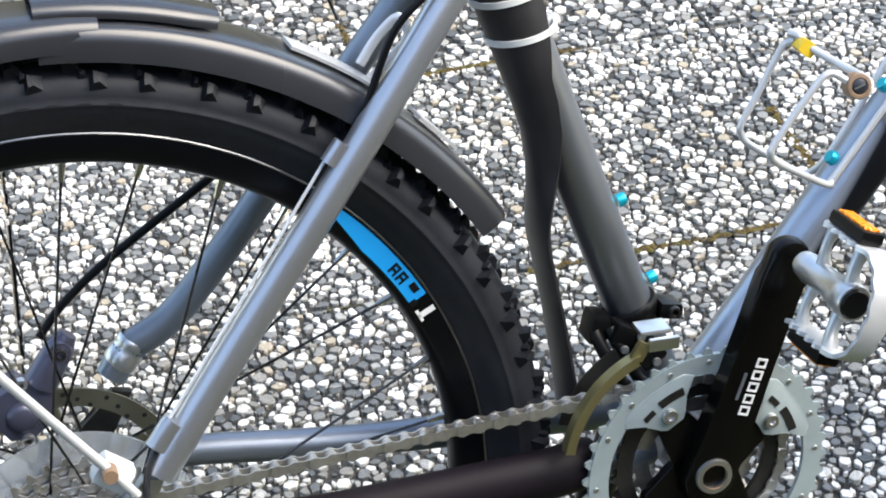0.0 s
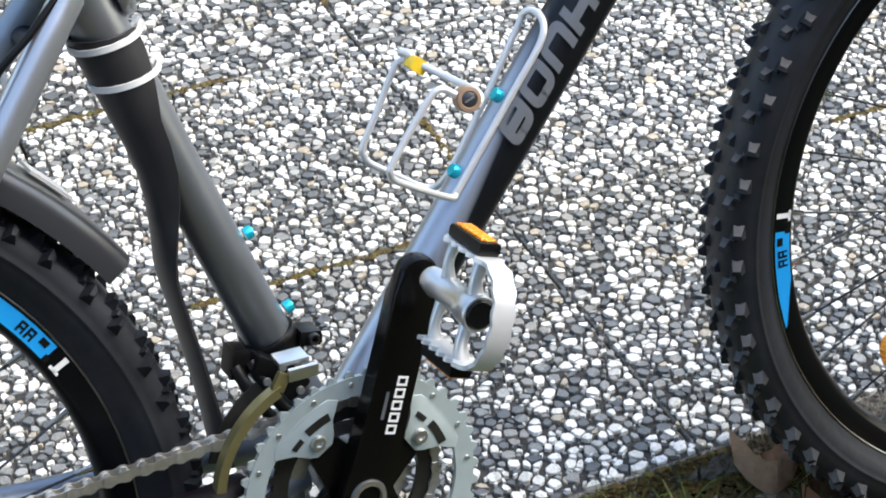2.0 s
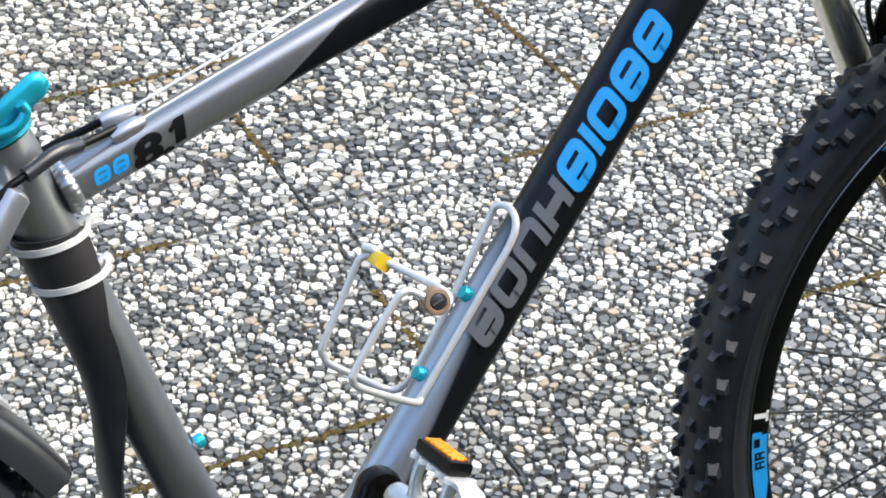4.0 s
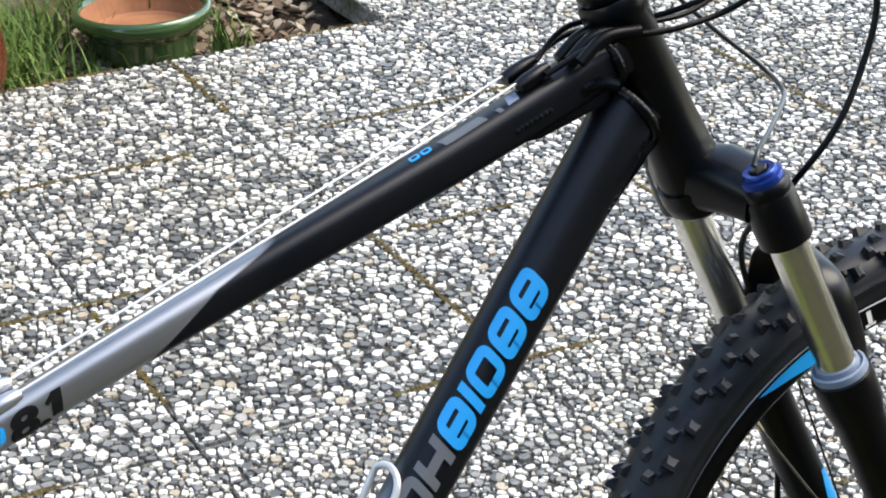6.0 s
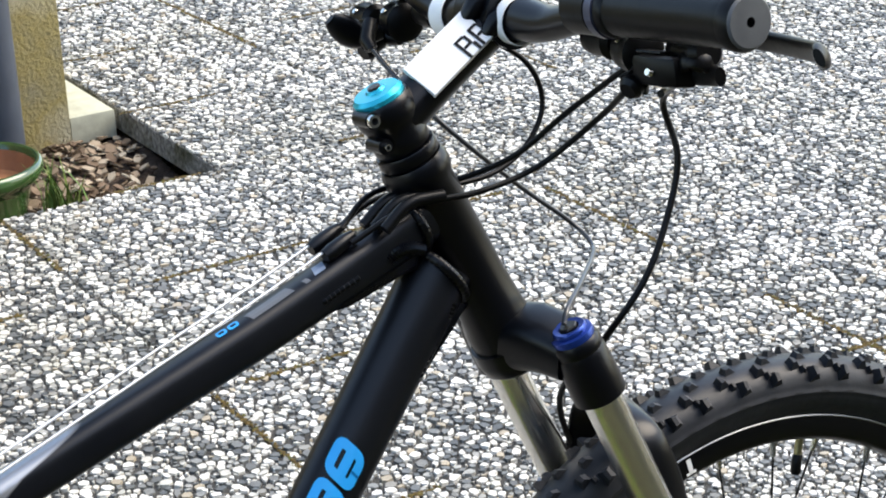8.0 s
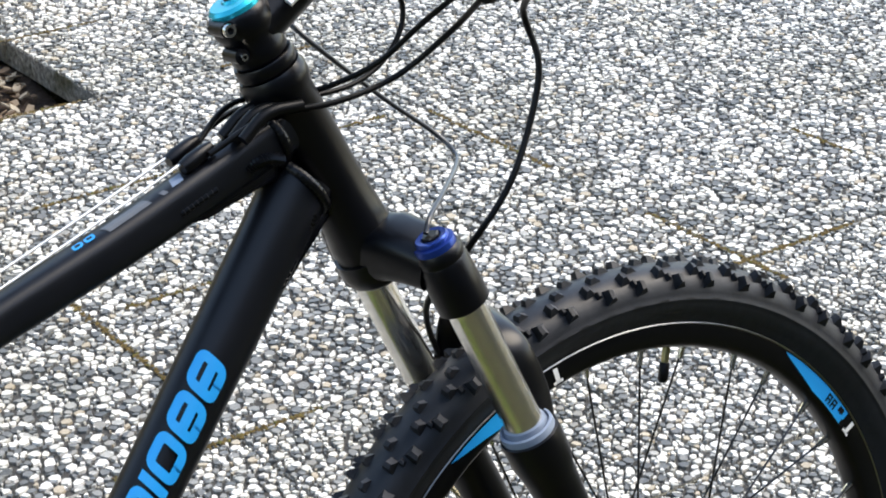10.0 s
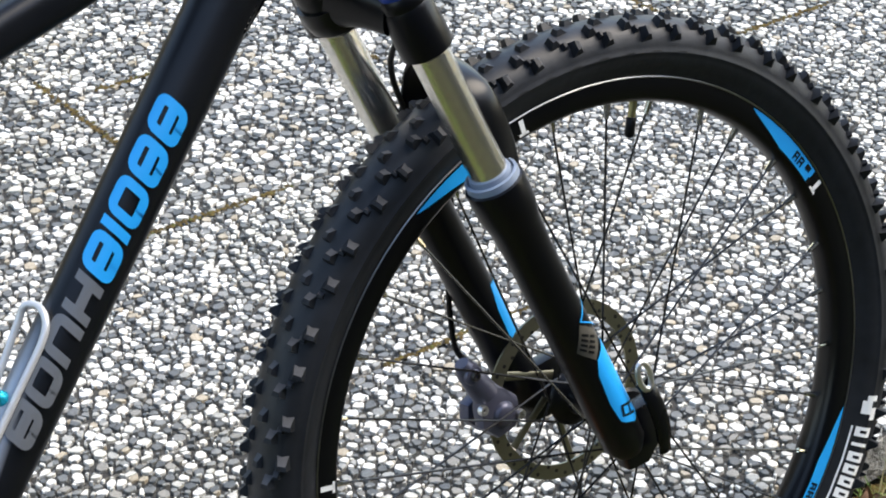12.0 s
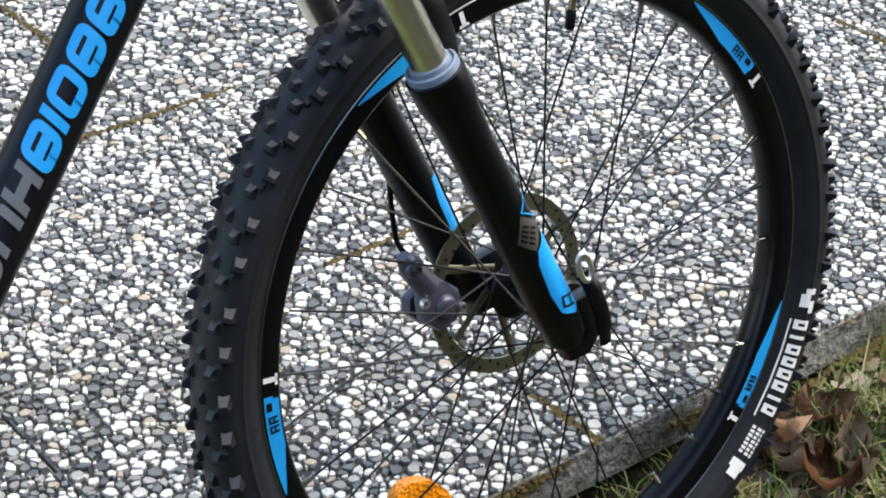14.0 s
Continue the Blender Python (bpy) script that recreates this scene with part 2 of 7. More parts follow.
grass_mat = island_leafy("grass_blades", [(0.0, (0.04, 0.1, 0.012)), (0.45, (0.1, 0.19, 0.025)), (0.7, (0.19, 0.27, 0.05)), (0.88, (0.3, 0.27, 0.11)), (1.0, (0.42, 0.36, 0.2))])
straw_mat = island_leafy("straw", [(0.0, (0.22, 0.17, 0.08)), (0.5, (0.4, 0.34, 0.18)), (1.0, (0.5, 0.45, 0.28))])
weed_mat = island_leafy("weed_leaves", [(0.0, (0.05, 0.12, 0.02)), (0.6, (0.12, 0.22, 0.04)), (1.0, (0.2, 0.28, 0.06))])
moss_mat = island_leafy("moss", [(0.0, (0.035, 0.024, 0.009)), (0.5, (0.1, 0.06, 0.016)), (0.8, (0.13, 0.088, 0.024)), (1.0, (0.07, 0.085, 0.018))], 0.95)
litter_mat = island_leafy("leaf_litter", [(0.0, (0.07, 0.04, 0.025)), (0.4, (0.2, 0.13, 0.09)), (0.75, (0.36, 0.28, 0.2)), (1.0, (0.5, 0.44, 0.35))], 0.75)
dead_leaf, dnt, db = nodes_of("dry_leaf", 0.7, 0.0, 0.3)
drnd = dnt.nodes.new("ShaderNodeObjectInfo").outputs["Random"]
dcol = ramp(dnt, drnd, [(0.0, (0.2, 0.11, 0.065)), (0.35, (0.38, 0.24, 0.16)), (0.7, (0.5, 0.37, 0.26)), (1.0, (0.62, 0.53, 0.41))])
dfine = noise_tex(dnt, 140.0, 5.0)
dnt.links.new(mix(dnt, maths(dnt, "MULTIPLY", dfine, 0.6), dcol, (0.12, 0.07, 0.04)), db.inputs["Base Color"])
bump(dnt, db, dfine, 0.002)
glaze = surface("green_glaze", (0.03, 0.07, 0.018), 0.16, 0.0, 0.45, 14, 0.0006, coat=0.6)
red_glaze = surface("red_brown_glaze", (0.09, 0.026, 0.013), 0.2, 0.0, 0.5, 10, 0.0006, coat=0.4)
terracotta = surface("inner_terracotta", (0.3, 0.13, 0.06), 0.8, 0.0, 0.3, 30, 0.001)
pipe_mat = surface("blue_grey_pipe", (0.045, 0.055, 0.075), 0.42, 0.0, 0.25, 20, 0.0004)
wall_mat, wnt, wb = nodes_of("stained_render", 0.92)
wpos = wnt.nodes.new("ShaderNodeNewGeometry").outputs["Position"]
wcol = ramp(wnt, noise_tex(wnt, 5.0, 6.0, wpos), [(0.3, (0.22, 0.215, 0.18)), (0.46, (0.36, 0.28, 0.09)), (0.58, (0.46, 0.41, 0.27)), (0.75, (0.5, 0.49, 0.44))])
wnt.links.new(mix(wnt, maths(wnt, "MULTIPLY", noise_tex(wnt, 60.0, 6.0, wpos), 0.5), wcol, (0.2, 0.19, 0.13)), wb.inputs["Base Color"])
bump(wnt, wb, noise_tex(wnt, 140.0, 5.0, wpos), 0.004)
unseen_wall_mat = surface("dull_brown_render", (0.1, 0.09, 0.075), 0.9, 0.0, 0.3, 6.0, 0.003)
block_mat = surface("pale_mossy_stone", (0.36, 0.36, 0.28), 0.9, 0.0, 0.3, 25, 0.002)


# ---- mesh building ----
def obj(name, verts, faces, material, parent=None, smooth=True, label="", kind=""):
    me = bpy.data.meshes.new(name)
    me.from_pydata(verts, [], faces)
    if smooth:
        me.polygons.foreach_set("use_smooth", [True] * len(me.polygons))
    me.materials.append(material)
    ob = new(name, me)
    ob.parent = parent
    return tagged(ob, label, kind=kind)


def part(name, bm, material, parent, label="", smooth=None):
    me = bpy.data.meshes.new(name)
    bmesh.ops.recalc_face_normals(bm, faces=bm.faces)
    if smooth is not None:
        limit = radians(smooth)
        for f in bm.faces:
            f.smooth = True
        for e in bm.edges:
            if len(e.link_faces) == 2 and e.calc_face_angle(0) > limit:
                e.smooth = False
    bm.to_mesh(me)
    bm.free()
    me.materials.append(material)
    ob = new(name, me)
    ob.parent = parent
    return tagged(ob, label)


def thing(name, m, label, category, group="", kind=""):
    ob = new(name)
    ob.matrix_world = m
    ob.empty_display_size = 0.1
    return tagged(ob, label, category, group, kind)


def smooth_path(pts, n):
    """A Catmull-Rom curve through the points."""
    p = [Vector(q) for q in pts]
    p = [2 * p[0] - p[1], *p, 2 * p[-1] - p[-2]]
    out = []
    for i in range(1, len(p) - 2):
        for k in range(n):
            t = k / n
            out.append(0.5 * (2 * p[i] + (p[i + 1] - p[i - 1]) * t + (2 * p[i - 1] - 5 * p[i] + 4 * p[i + 1] - p[i + 2]) * t * t
                              + (3 * p[i] - 3 * p[i + 1] + p[i + 2] - p[i - 1]) * t ** 3))
    return out + [p[-2]]


def squared(v, power):
    return math.copysign(abs(v) ** power, v)


def sweep(bm, pts, radii, seg=14, squash=1.0, up=(0, 1, 0), caps=True, turn=0.0, power=1.0):
    """A tube along the points; squash flattens it along up, a power below one squares its section."""
    pts = [Vector(p) for p in pts]
    if not hasattr(radii, "__len__"):
        radii = [radii] * len(pts)
    ref, rings = Vector(up), []
    for i, p in enumerate(pts):
        d = (pts[min(i + 1, len(pts) - 1)] - pts[max(i - 1, 0)]).normalized()
        a = ref - d * ref.dot(d)
        if a.length < 1e-4:
            a = d.orthogonal()
        a.normalize()
        ref = a
        b = d.cross(a)
        rings.append([bm.verts.new(p + (a * squared(math.cos(q), power) * squash + b * squared(math.sin(q), power)) * radii[i]) for q in [2 * math.pi * k / seg + turn for k in range(seg)]])
    for r, s in zip(rings, rings[1:]):
        for k in range(seg):
            bm.faces.new((r[k], r[(k + 1) % seg], s[(k + 1) % seg], s[k]))
    if caps:
        bm.faces.new(rings[0][::-1])
        bm.faces.new(rings[-1])
    return bm


def tube(name, pts, radii, material, parent, seg=14, squash=1.0, up=(0, 1, 0), label="", power=1.0):
    return part(name, sweep(bmesh.new(), pts, radii, seg, squash, up, power=power), material, parent, label, 40)


def lathe(bm, profile, centre, axis=(0, 1, 0), seg=32, closed=False):
    """Turns (radius, along) pairs round the axis through the centre."""
    c, ax = Vector(centre), Vector(axis).normalized()
    a = ax.orthogonal().normalized()
    b = ax.cross(a)
    rings = []
    for r, h in profile:
        if r < 1e-6:
            rings.append([bm.verts.new(c + ax * h)])
        else:
            rings.append([bm.verts.new(c + ax * h + (a * math.cos(q) + b * math.sin(q)) * r) for q in [2 * math.pi * k / seg for k in range(seg)]])
    pairs = list(zip(rings, rings[1:])) + ([(rings[-1], rings[0])] if closed else [])
    for r, s in pairs:
        for k in range(seg):
            j = (k + 1) % seg
            f = [r[k % len(r)], r[j % len(r)], s[j % len(s)], s[k % len(s)]]
            f = [v for i, v in enumerate(f) if v not in f[:i]]
            if len(f) > 2:
                bm.faces.new(f)
    return bm


def slab(bm, outline, origin, ex, ey, ez, z0, z1, bevel=0.0):
    """A plate from a 2D outline, between z0 and z1 along ez."""
    o, ex, ey, ez = Vector(origin), Vector(ex).normalized(), Vector(ey).normalized(), Vector(ez).normalized()
    low = [bm.verts.new(o + ex * x + ey * y + ez * z0) for x, y in outline]
    high = [bm.verts.new(o + ex * x + ey * y + ez * z1) for x, y in outline]
    n = len(outline)
    faces = [bm.faces.new(low[::-1]), bm.faces.new(high)]
    faces += [bm.faces.new((low[k], low[(k + 1) % n], high[(k + 1) % n], high[k])) for k in range(n)]
    if bevel:
        bmesh.ops.bevel(bm, geom=list({e for f in faces[:2] for e in f.edges}), offset=bevel, segments=2, affect="EDGES", profile=0.6)
    return bm


def box(bm, centre, size, ex=(1, 0, 0), ey=(0, 1, 0), bevel=0.002):
    ex, ey = Vector(ex).normalized(), Vector(ey).normalized()
    ez = ex.cross(ey)
    x, y, z = (s / 2 for s in size)
    return slab(bm, [(-x, -y), (x, -y), (x, y), (-x, y)], centre, ex, ey, ez, -z, z, bevel)


def ring_plate(bm, centre, r_in, r_out, y0, y1, seg=48, a0=0.0, a1=2 * math.pi):
    """A flat ring (or part of one) across the bike's y axis, in the x-z plane."""
    cx, cz = centre
    full = a1 - a0 > 6.28
    n = seg if full else seg + 1
    q = [a0 + (a1 - a0) * k / seg for k in range(n)]
    v = [[bm.verts.new((cx + r * math.cos(t), y, cz + r * math.sin(t))) for t in q] for r, y in ((r_in, y0), (r_out, y0), (r_out, y1), (r_in, y1))]
    for i in range(4):
        r, s = v[i], v[(i + 1) % 4]
        for k in range(n if full else n - 1):
            bm.faces.new((r[k], r[(k + 1) % n], s[(k + 1) % n], s[k]))
    if not full:
        bm.faces.new([v[i][0] for i in range(4)])
        bm.faces.new([v[i][-1] for i in range(4)][::-1])
    return bm


# ---- ground ----
PITCH, X0 = 0.4, 0.3334
rng = np.random.default_rng(7)


def ground_height(x, y):
    """The lawn beside the terrace, a little lower and falling away along the bike."""
    z = -0.068 - 0.035 * min(1.0, max(0.0, (x + 0.43) / 1.06)) - 0.05 * max(0.0, -0.1 - y) + 0.006 * math.sin(7 * x + 3 * y) + 0.004 * math.sin(19 * x - 11 * y)
    z += 0.05 * math.exp(-(min(y, 0.0) / 0.055) ** 2) * (0.75 + 0.25 * math.sin(5 * x + 1.0))
    return z if y < 0.5 else z - 0.15


def make_ground():
    """One sheet to the horizon: fine beside the bike, coarse far off."""
    xs = [-900, -200, -40, -8, -3, -1.6] + [-1.2 + 0.06 * k for k in range(52)] + [2.2, 3, 6, 12, 40, 200, 900]
    ys = [-900, -200, -40, -8, -3, -1.5] + [-1.1 + 0.06 * k for k in range(15)] + [-0.24 + 0.02 * k for k in range(17)] + [0.3, 2, 6, 12, 40, 200, 900]
    verts = [(x, y, ground_height(x, y) if abs(x) < 20 and abs(y) < 20 else -0.2) for y in ys for x in xs]
    w = len(xs)
    faces = [(j * w + i, j * w + i + 1, (j + 1) * w + i + 1, (j + 1) * w + i) for j in range(len(ys) - 1) for i in range(w - 1)]
    return obj("ground", verts, faces, soil, label="bare brown soil under thin lawn beside the terrace", kind="structure")


tagged(make_ground(), category="ground")


def pebble_arrays(x0, x1, y0, y1, spacing, k, r, rings=3):
    """Close-set flat pebbles on one slab: points jittered on a grid, each grown towards the middle between it and its neighbours."""
    nx, ny = int(round((x1 - x0) / (spacing * 1.2))), int(round((y1 - y0) / (spacing * 0.86)))
    gx, gy = np.meshgrid(np.arange(nx), np.arange(ny))
    px = x0 + (gx + 0.5 + 0.5 * (gy % 2 - 0.5) + r.uniform(-0.46, 0.46, gx.shape)) * (x1 - x0) / nx
    py = y0 + (gy + 0.5 + r.uniform(-0.46, 0.46, gx.shape)) * (y1 - y0) / ny
    wt = r.normal(0, 1, gx.shape) * spacing ** 2 * 0.85
    pad = 2
    fx, fy, fw = (np.pad(a, pad, constant_values=9.0) for a in (px, py, wt))
    ang = (np.arange(k) / k * 2 * np.pi)[:, None, None] + r.uniform(0, 6.28, gx.shape)[None] + r.uniform(-0.2, 0.2, (k, *gx.shape))
    dx, dy = np.cos(ang), np.sin(ang)
    reach = np.full(ang.shape, spacing * 1.1)
    for oy in range(-2, 3):
        for ox in range(-2, 3):
            if ox or oy:
                sl = (slice(pad + oy, pad + oy + ny), slice(pad + ox, pad + ox + nx))
                vx, vy = fx[sl] - px, fy[sl] - py
                along = dx * vx + dy * vy
                lim = (vx ** 2 + vy ** 2 + wt - np.where(fw[sl] > 5, 0, fw[sl])) / (2 * np.where(along > 1e-6, along, 1e-6))
                reach = np.where((along > 1e-6) & (vx ** 2 + vy ** 2 < 1), np.minimum(reach, lim), reach)
    for lim, d, p, sgn in ((x1 - 0.0006, dx, px, 1), (x0 + 0.0006, dx, px, -1), (y1 - 0.0006, dy, py, 1), (y0 + 0.0006, dy, py, -1)):
        gap = (lim - p) * sgn
        reach = np.where(d * sgn > 1e-3, np.minimum(reach, gap / np.maximum(d * sgn, 1e-3)), reach)
    reach = np.maximum(reach, 0.0012)
    reach = np.minimum(reach, 1.75 * reach.mean(0, keepdims=True))
    keep = (reach.mean(0) > spacing * 0.16).ravel()
    reach = (reach * r.uniform(0.81, 0.94, gx.shape)[None] * (1.04 if rings == 2 else 1.0) * r.uniform(0.84, 1.03, reach.shape)).reshape(k, -1)[:, keep]
    dx, dy, px, py = dx.reshape(k, -1)[:, keep], dy.reshape(k, -1)[:, keep], px.ravel()[keep], py.ravel()[keep]
    n = keep.sum()
    h = r.uniform(-0.0006, 0.0007, n)
    tx, ty = r.normal(0, 0.08, n), r.normal(0, 0.08, n)
    ring = lambda f, z: np.stack([px + dx * reach * f, py + dy * reach * f, z + f * reach * (dx * tx + dy * ty)], -1)
    if rings == 2:
        v = np.concatenate([ring(0.94, h), ring(1.0, h * 0 - 0.0056)], 0)
    else:
        v = np.concatenate([ring(0.86, h), ring(0.965, h - 0.0005), ring(1.0, h * 0 - 0.0056)], 0)
    return v.transpose(1, 0, 2)          # pebbles x (rings * k) x 3


def pebble_faces(k, rings=3):
    f = [(0, i, i + 1) for i in range(1, k - 1)]
    for i in range(k):
        j = (i + 1) % k
        for q in range(rings - 1):
            a, b = q * k, (q + 1) * k
            f += [(a + i, b + i, b + j), (a + i, b + j, a + j)]
    return np.array(f)


terrace = thing("terrace", Matrix(), "exposed-aggregate concrete slab terrace with mossy joints", "terrace", kind="structure")
SLABS = []
for row in range(0, 12):
    for col in range(-9, 12):
        bed = row == 5 and -4 <= col <= 1 or row in (6, 7) and -4 <= col <= 1
        if not bed:
            SLABS.append((col, row))


def slab_body(col, row):
    x0, y0 = X0 + PITCH * col + 0.0017, PITCH * row + 0.0017
    x1, y1 = x0 + PITCH - 0.0034, y0 + PITCH - 0.0034
    tilt = rng.uniform(-0.0012, 0.0012, 3)
    top = -0.0036
    b = 0.0015
    v = [(x0, y0, -0.048), (x1, y0, -0.048), (x1, y1, -0.048), (x0, y1, -0.048),
         (x0, y0, top - b), (x1, y0, top - b), (x1, y1, top - b), (x0, y1, top - b),
         (x0 + b, y0 + b, top), (x1 - b, y0 + b, top), (x1 - b, y1 - b, top), (x0 + b, y1 - b, top)]
    f = [(0, 1, 5, 4), (1, 2, 6, 5), (2, 3, 7, 6), (3, 0, 4, 7), (4, 5, 9, 8), (5, 6, 10, 9), (6, 7, 11, 10), (7, 4, 8, 11), (8, 9, 10, 11), (3, 2, 1, 0)]
    return v, f, (x0, x1, y0, y1)


# the stretch of slabs beside and behind the bike, by row, that carries single pebbles
STRETCH = [(-3, 3), (-3, 3), (-3, 4), (-2, 5), (-1, 6), (-1, 6), (0, 6), (1, 5), (1, 4), (1, 3)]


def build_slabs():
    for col, row in SLABS:
        v, f, (x0, x1, y0, y1) = slab_body(col, row)
        seen = row < len(STRETCH) and STRETCH[row][0] <= col <= STRETCH[row][1]
        base = obj("paving_slab", v, f, side_concrete, terrace, False)
        base.data.materials.append(mortar if seen else far_slab)
        base.data.polygons[8].material_index = 1
        if not seen:
            continue
        k, rings = (5 if row > 5 else 6 if row > 1 else 7), (3 if row < 2 else 2)
        arr = pebble_arrays(x0, x1, y0, y1, 0.0075 if row < 2 else (0.0089 if row < 6 else 0.0099), k, rng, rings)
        faces = pebble_faces(k, rings)
        if (col, row) == (0, 0):
            near = (arr[:, 0, 0] < x0 + 0.24) & (arr[:, 0, 1] < y0 + 0.24)
            pick = arr[near][:300]
            for one in pick:
                c = one.mean(0)
                me = bpy.data.meshes.new("pebble")
                me.from_pydata(one - c, [], faces)
                me.materials.append(pebble_one)
                p = new("pebble", me)
                p.location, p.parent = c, base
            arr = np.concatenate([arr[~near], arr[near][300:]])
        m = arr.shape[1]
        every = (faces[None] + (np.arange(len(arr)) * m)[:, None, None]).reshape(-1, 3)
        obj("pebbles", arr.reshape(-1, 3), every, pebble_grey if row == 0 and col < 2 else pebble_many, base, False, kind="stuff")


def clumps(name, centres, size, material, label, category, parent=None):
    """Many small uneven tufts in one mesh."""
    base = [(0, 0, 1), (1, 0, 0.1), (0.3, 0.95, 0), (-0.8, 0.6, 0.15), (-0.8, -0.6, 0), (0.3, -0.95, 0.1)]
    fs = [(0, 1, 2), (0, 2, 3), (0, 3, 4), (0, 4, 5), (0, 5, 1)]
    verts, faces = [], []
    for x, y, z in centres:
        s, q, h = size * random.uniform(0.4, 1.5), random.uniform(0, 6.28), random.uniform(0.3, 1.1)
        n = len(verts)
        verts += [(x + s * (a * math.cos(q) - b * math.sin(q)) * random.uniform(0.7, 1.3), y + s * (a * math.sin(q) + b * math.cos(q)) * random.uniform(0.7, 1.3), z + c * s * h) for a, b, c in base]
        faces += [tuple(n + i for i in f) for f in fs]
    ob = obj(name, verts, faces, material, parent, True, label, "stuff")
    return tagged(ob, category=category)


def joint_moss():
    """Moss grows unevenly along the joints and over the terrace edge."""
    pts = []
    for col in range(-3, 7):
        x = X0 + PITCH * col
        for k in range(3000):
            y = random.uniform(0, 3.6)
            if noise.noise((x * 7, y * 3.1, 1.0)) > (-0.04 if y > 0.9 and x < 1.0 else 0.17) and not (y > 2.0 and x < 1.12):
                pts.append((x + random.gauss(0, 0.0026), y, -0.0004))
    for row in range(1, 9):
        y = PITCH * row
        for k in range(4200):
            x = random.uniform(-0.9, 3.2)
            if noise.noise((x * 3.1, y * 7, 5.0)) > (-0.02 if y > 0.9 and x < 1.1 else 0.15) and not (y > 2.02 and x < 1.12):
                pts.append((x, y + random.gauss(0, 0.0026), -0.0004))
    clumps("joint_moss", pts, 0.0024, moss_mat, "olive-brown moss in the slab joints", "moss")
    edge = []
    for _ in range(26000):
        x, d = random.uniform(-0.9, 1.7), abs(random.gauss(0, 0.03))
        if noise.noise((x * 6, d * 20, 3)) > -0.1 + d * 3:
            edge.append((x, -0.002 - d, ground_height(x, -d) + 0.012 * max(0.0, 1 - d * 30)))
    for _ in range(9000):
        x, z = random.uniform(-0.9, 1.7), -abs(random.gauss(0, 0.022)) - 0.004
        if noise.noise((x * 5, z * 30, 9)) > 0.2:
            edge.append((x, -0.0005, z))
    clumps("edge_moss", edge, 0.0023, moss_mat, "dark moss along the foot of the terrace edge", "moss")


def blades(name, spots, length, width, material, label, category, flat=0.0):
    """Grass blades, each bent along its length, in one mesh."""
    verts, faces = [], []
    for x, y, z in spots:
        q, l, w = random.uniform(0, 6.28), length * random.uniform(0.4, 1.3), width * random.uniform(0.6, 1.3)
        lean = random.uniform(0.2, 1.5) * (1 - 0.8 * min(1.0, flat))
        dx, dy = math.cos(q), math.sin(q)
        n = len(verts)
        px, pz, a = 0.0, 0.0, random.uniform(0.0, 0.5) + flat
        for i in range(4):
            ww = w * (1 - i / 3.2)
            verts += [(x + dx * px - dy * ww, y + dy * px + dx * ww, z + pz), (x + dx * px + dy * ww, y + dy * px - dx * ww, z + pz)]
            px, pz, a = px + l / 3 * math.sin(a), pz + l / 3 * math.cos(a), a + lean / 2
        faces += [(n + 2 * i, n + 2 * i + 1, n + 2 * i + 3, n + 2 * i + 2) for i in range(3)]
    ob = obj(name, verts, faces, material, None, True, label, "stuff")
    return tagged(ob, category=category)


def lawn():
    spots = []
    while len(spots) < 26000:
        x, y = random.uniform(-0.3, 1.8), -abs(random.gauss(0.0, 0.25)) - 0.012
        thick = noise.noise((x * 7, y * 7, 2.0)) + 0.15 + min(0.5, -y * 2)
        if y > -1.0 and random.random() < thick + 0.15:
            spots.append((x, y, ground_height(x, y)))
    for _ in range(14000):
        x, y = random.uniform(-2.6, 3.2), random.uniform(-2.6, -0.35)
        if noise.noise((x * 3, y * 3, 4.0)) > -0.2:
            spots.append((x, y, ground_height(x, y)))
    blades("lawn_grass", spots, 0.055, 0.0014, grass_mat, "sparse green and straw-coloured grass on bare soil", "grass")
    dry = []
    while len(dry) < 5000:
        x, y = random.uniform(-0.5, 1.7), -abs(random.gauss(0.0, 0.2)) - 0.02
        if noise.noise((x * 9, y * 9, 7.0)) > -0.15:
            dry.append((x, y, ground_height(x, y) + random.uniform(0.0, 0.008)))
    blades("dry_grass", dry, 0.05, 0.0009, straw_mat, "bleached dry grass stalks matted on the soil", "grass", 1.0)
    chips, cf = [], []
    for _ in range(5000):
        x, y = random.uniform(0.2, 1.6), -0.012 - abs(random.gauss(0, 0.16))
        z, s, q = ground_height(x, y) + random.uniform(0.001, 0.009), random.uniform(0.003, 0.014), random.uniform(0, 6.28)
        n, tx, ty = len(chips), random.uniform(-0.7, 0.7), random.uniform(-0.7, 0.7)
        ring = [(math.cos(q + a) * s * random.uniform(0.5, 1.2), math.sin(q + a) * s * random.uniform(0.4, 1.0)) for a in (0, 1.1, 2.3, 3.3, 4.2, 5.3)]
        chips += [(x + a, y + b, z + tx * a + ty * b) for a, b in ring] + [(x, y, z + 0.002)]
        cf += [(n + i, n + (i + 1) % 6, n + 6) for i in range(6)]
    tagged(obj("leaf_litter", chips, cf, litter_mat, None, False, "brown crumbled leaves lying in the grass", "stuff"), category="leaf litter")


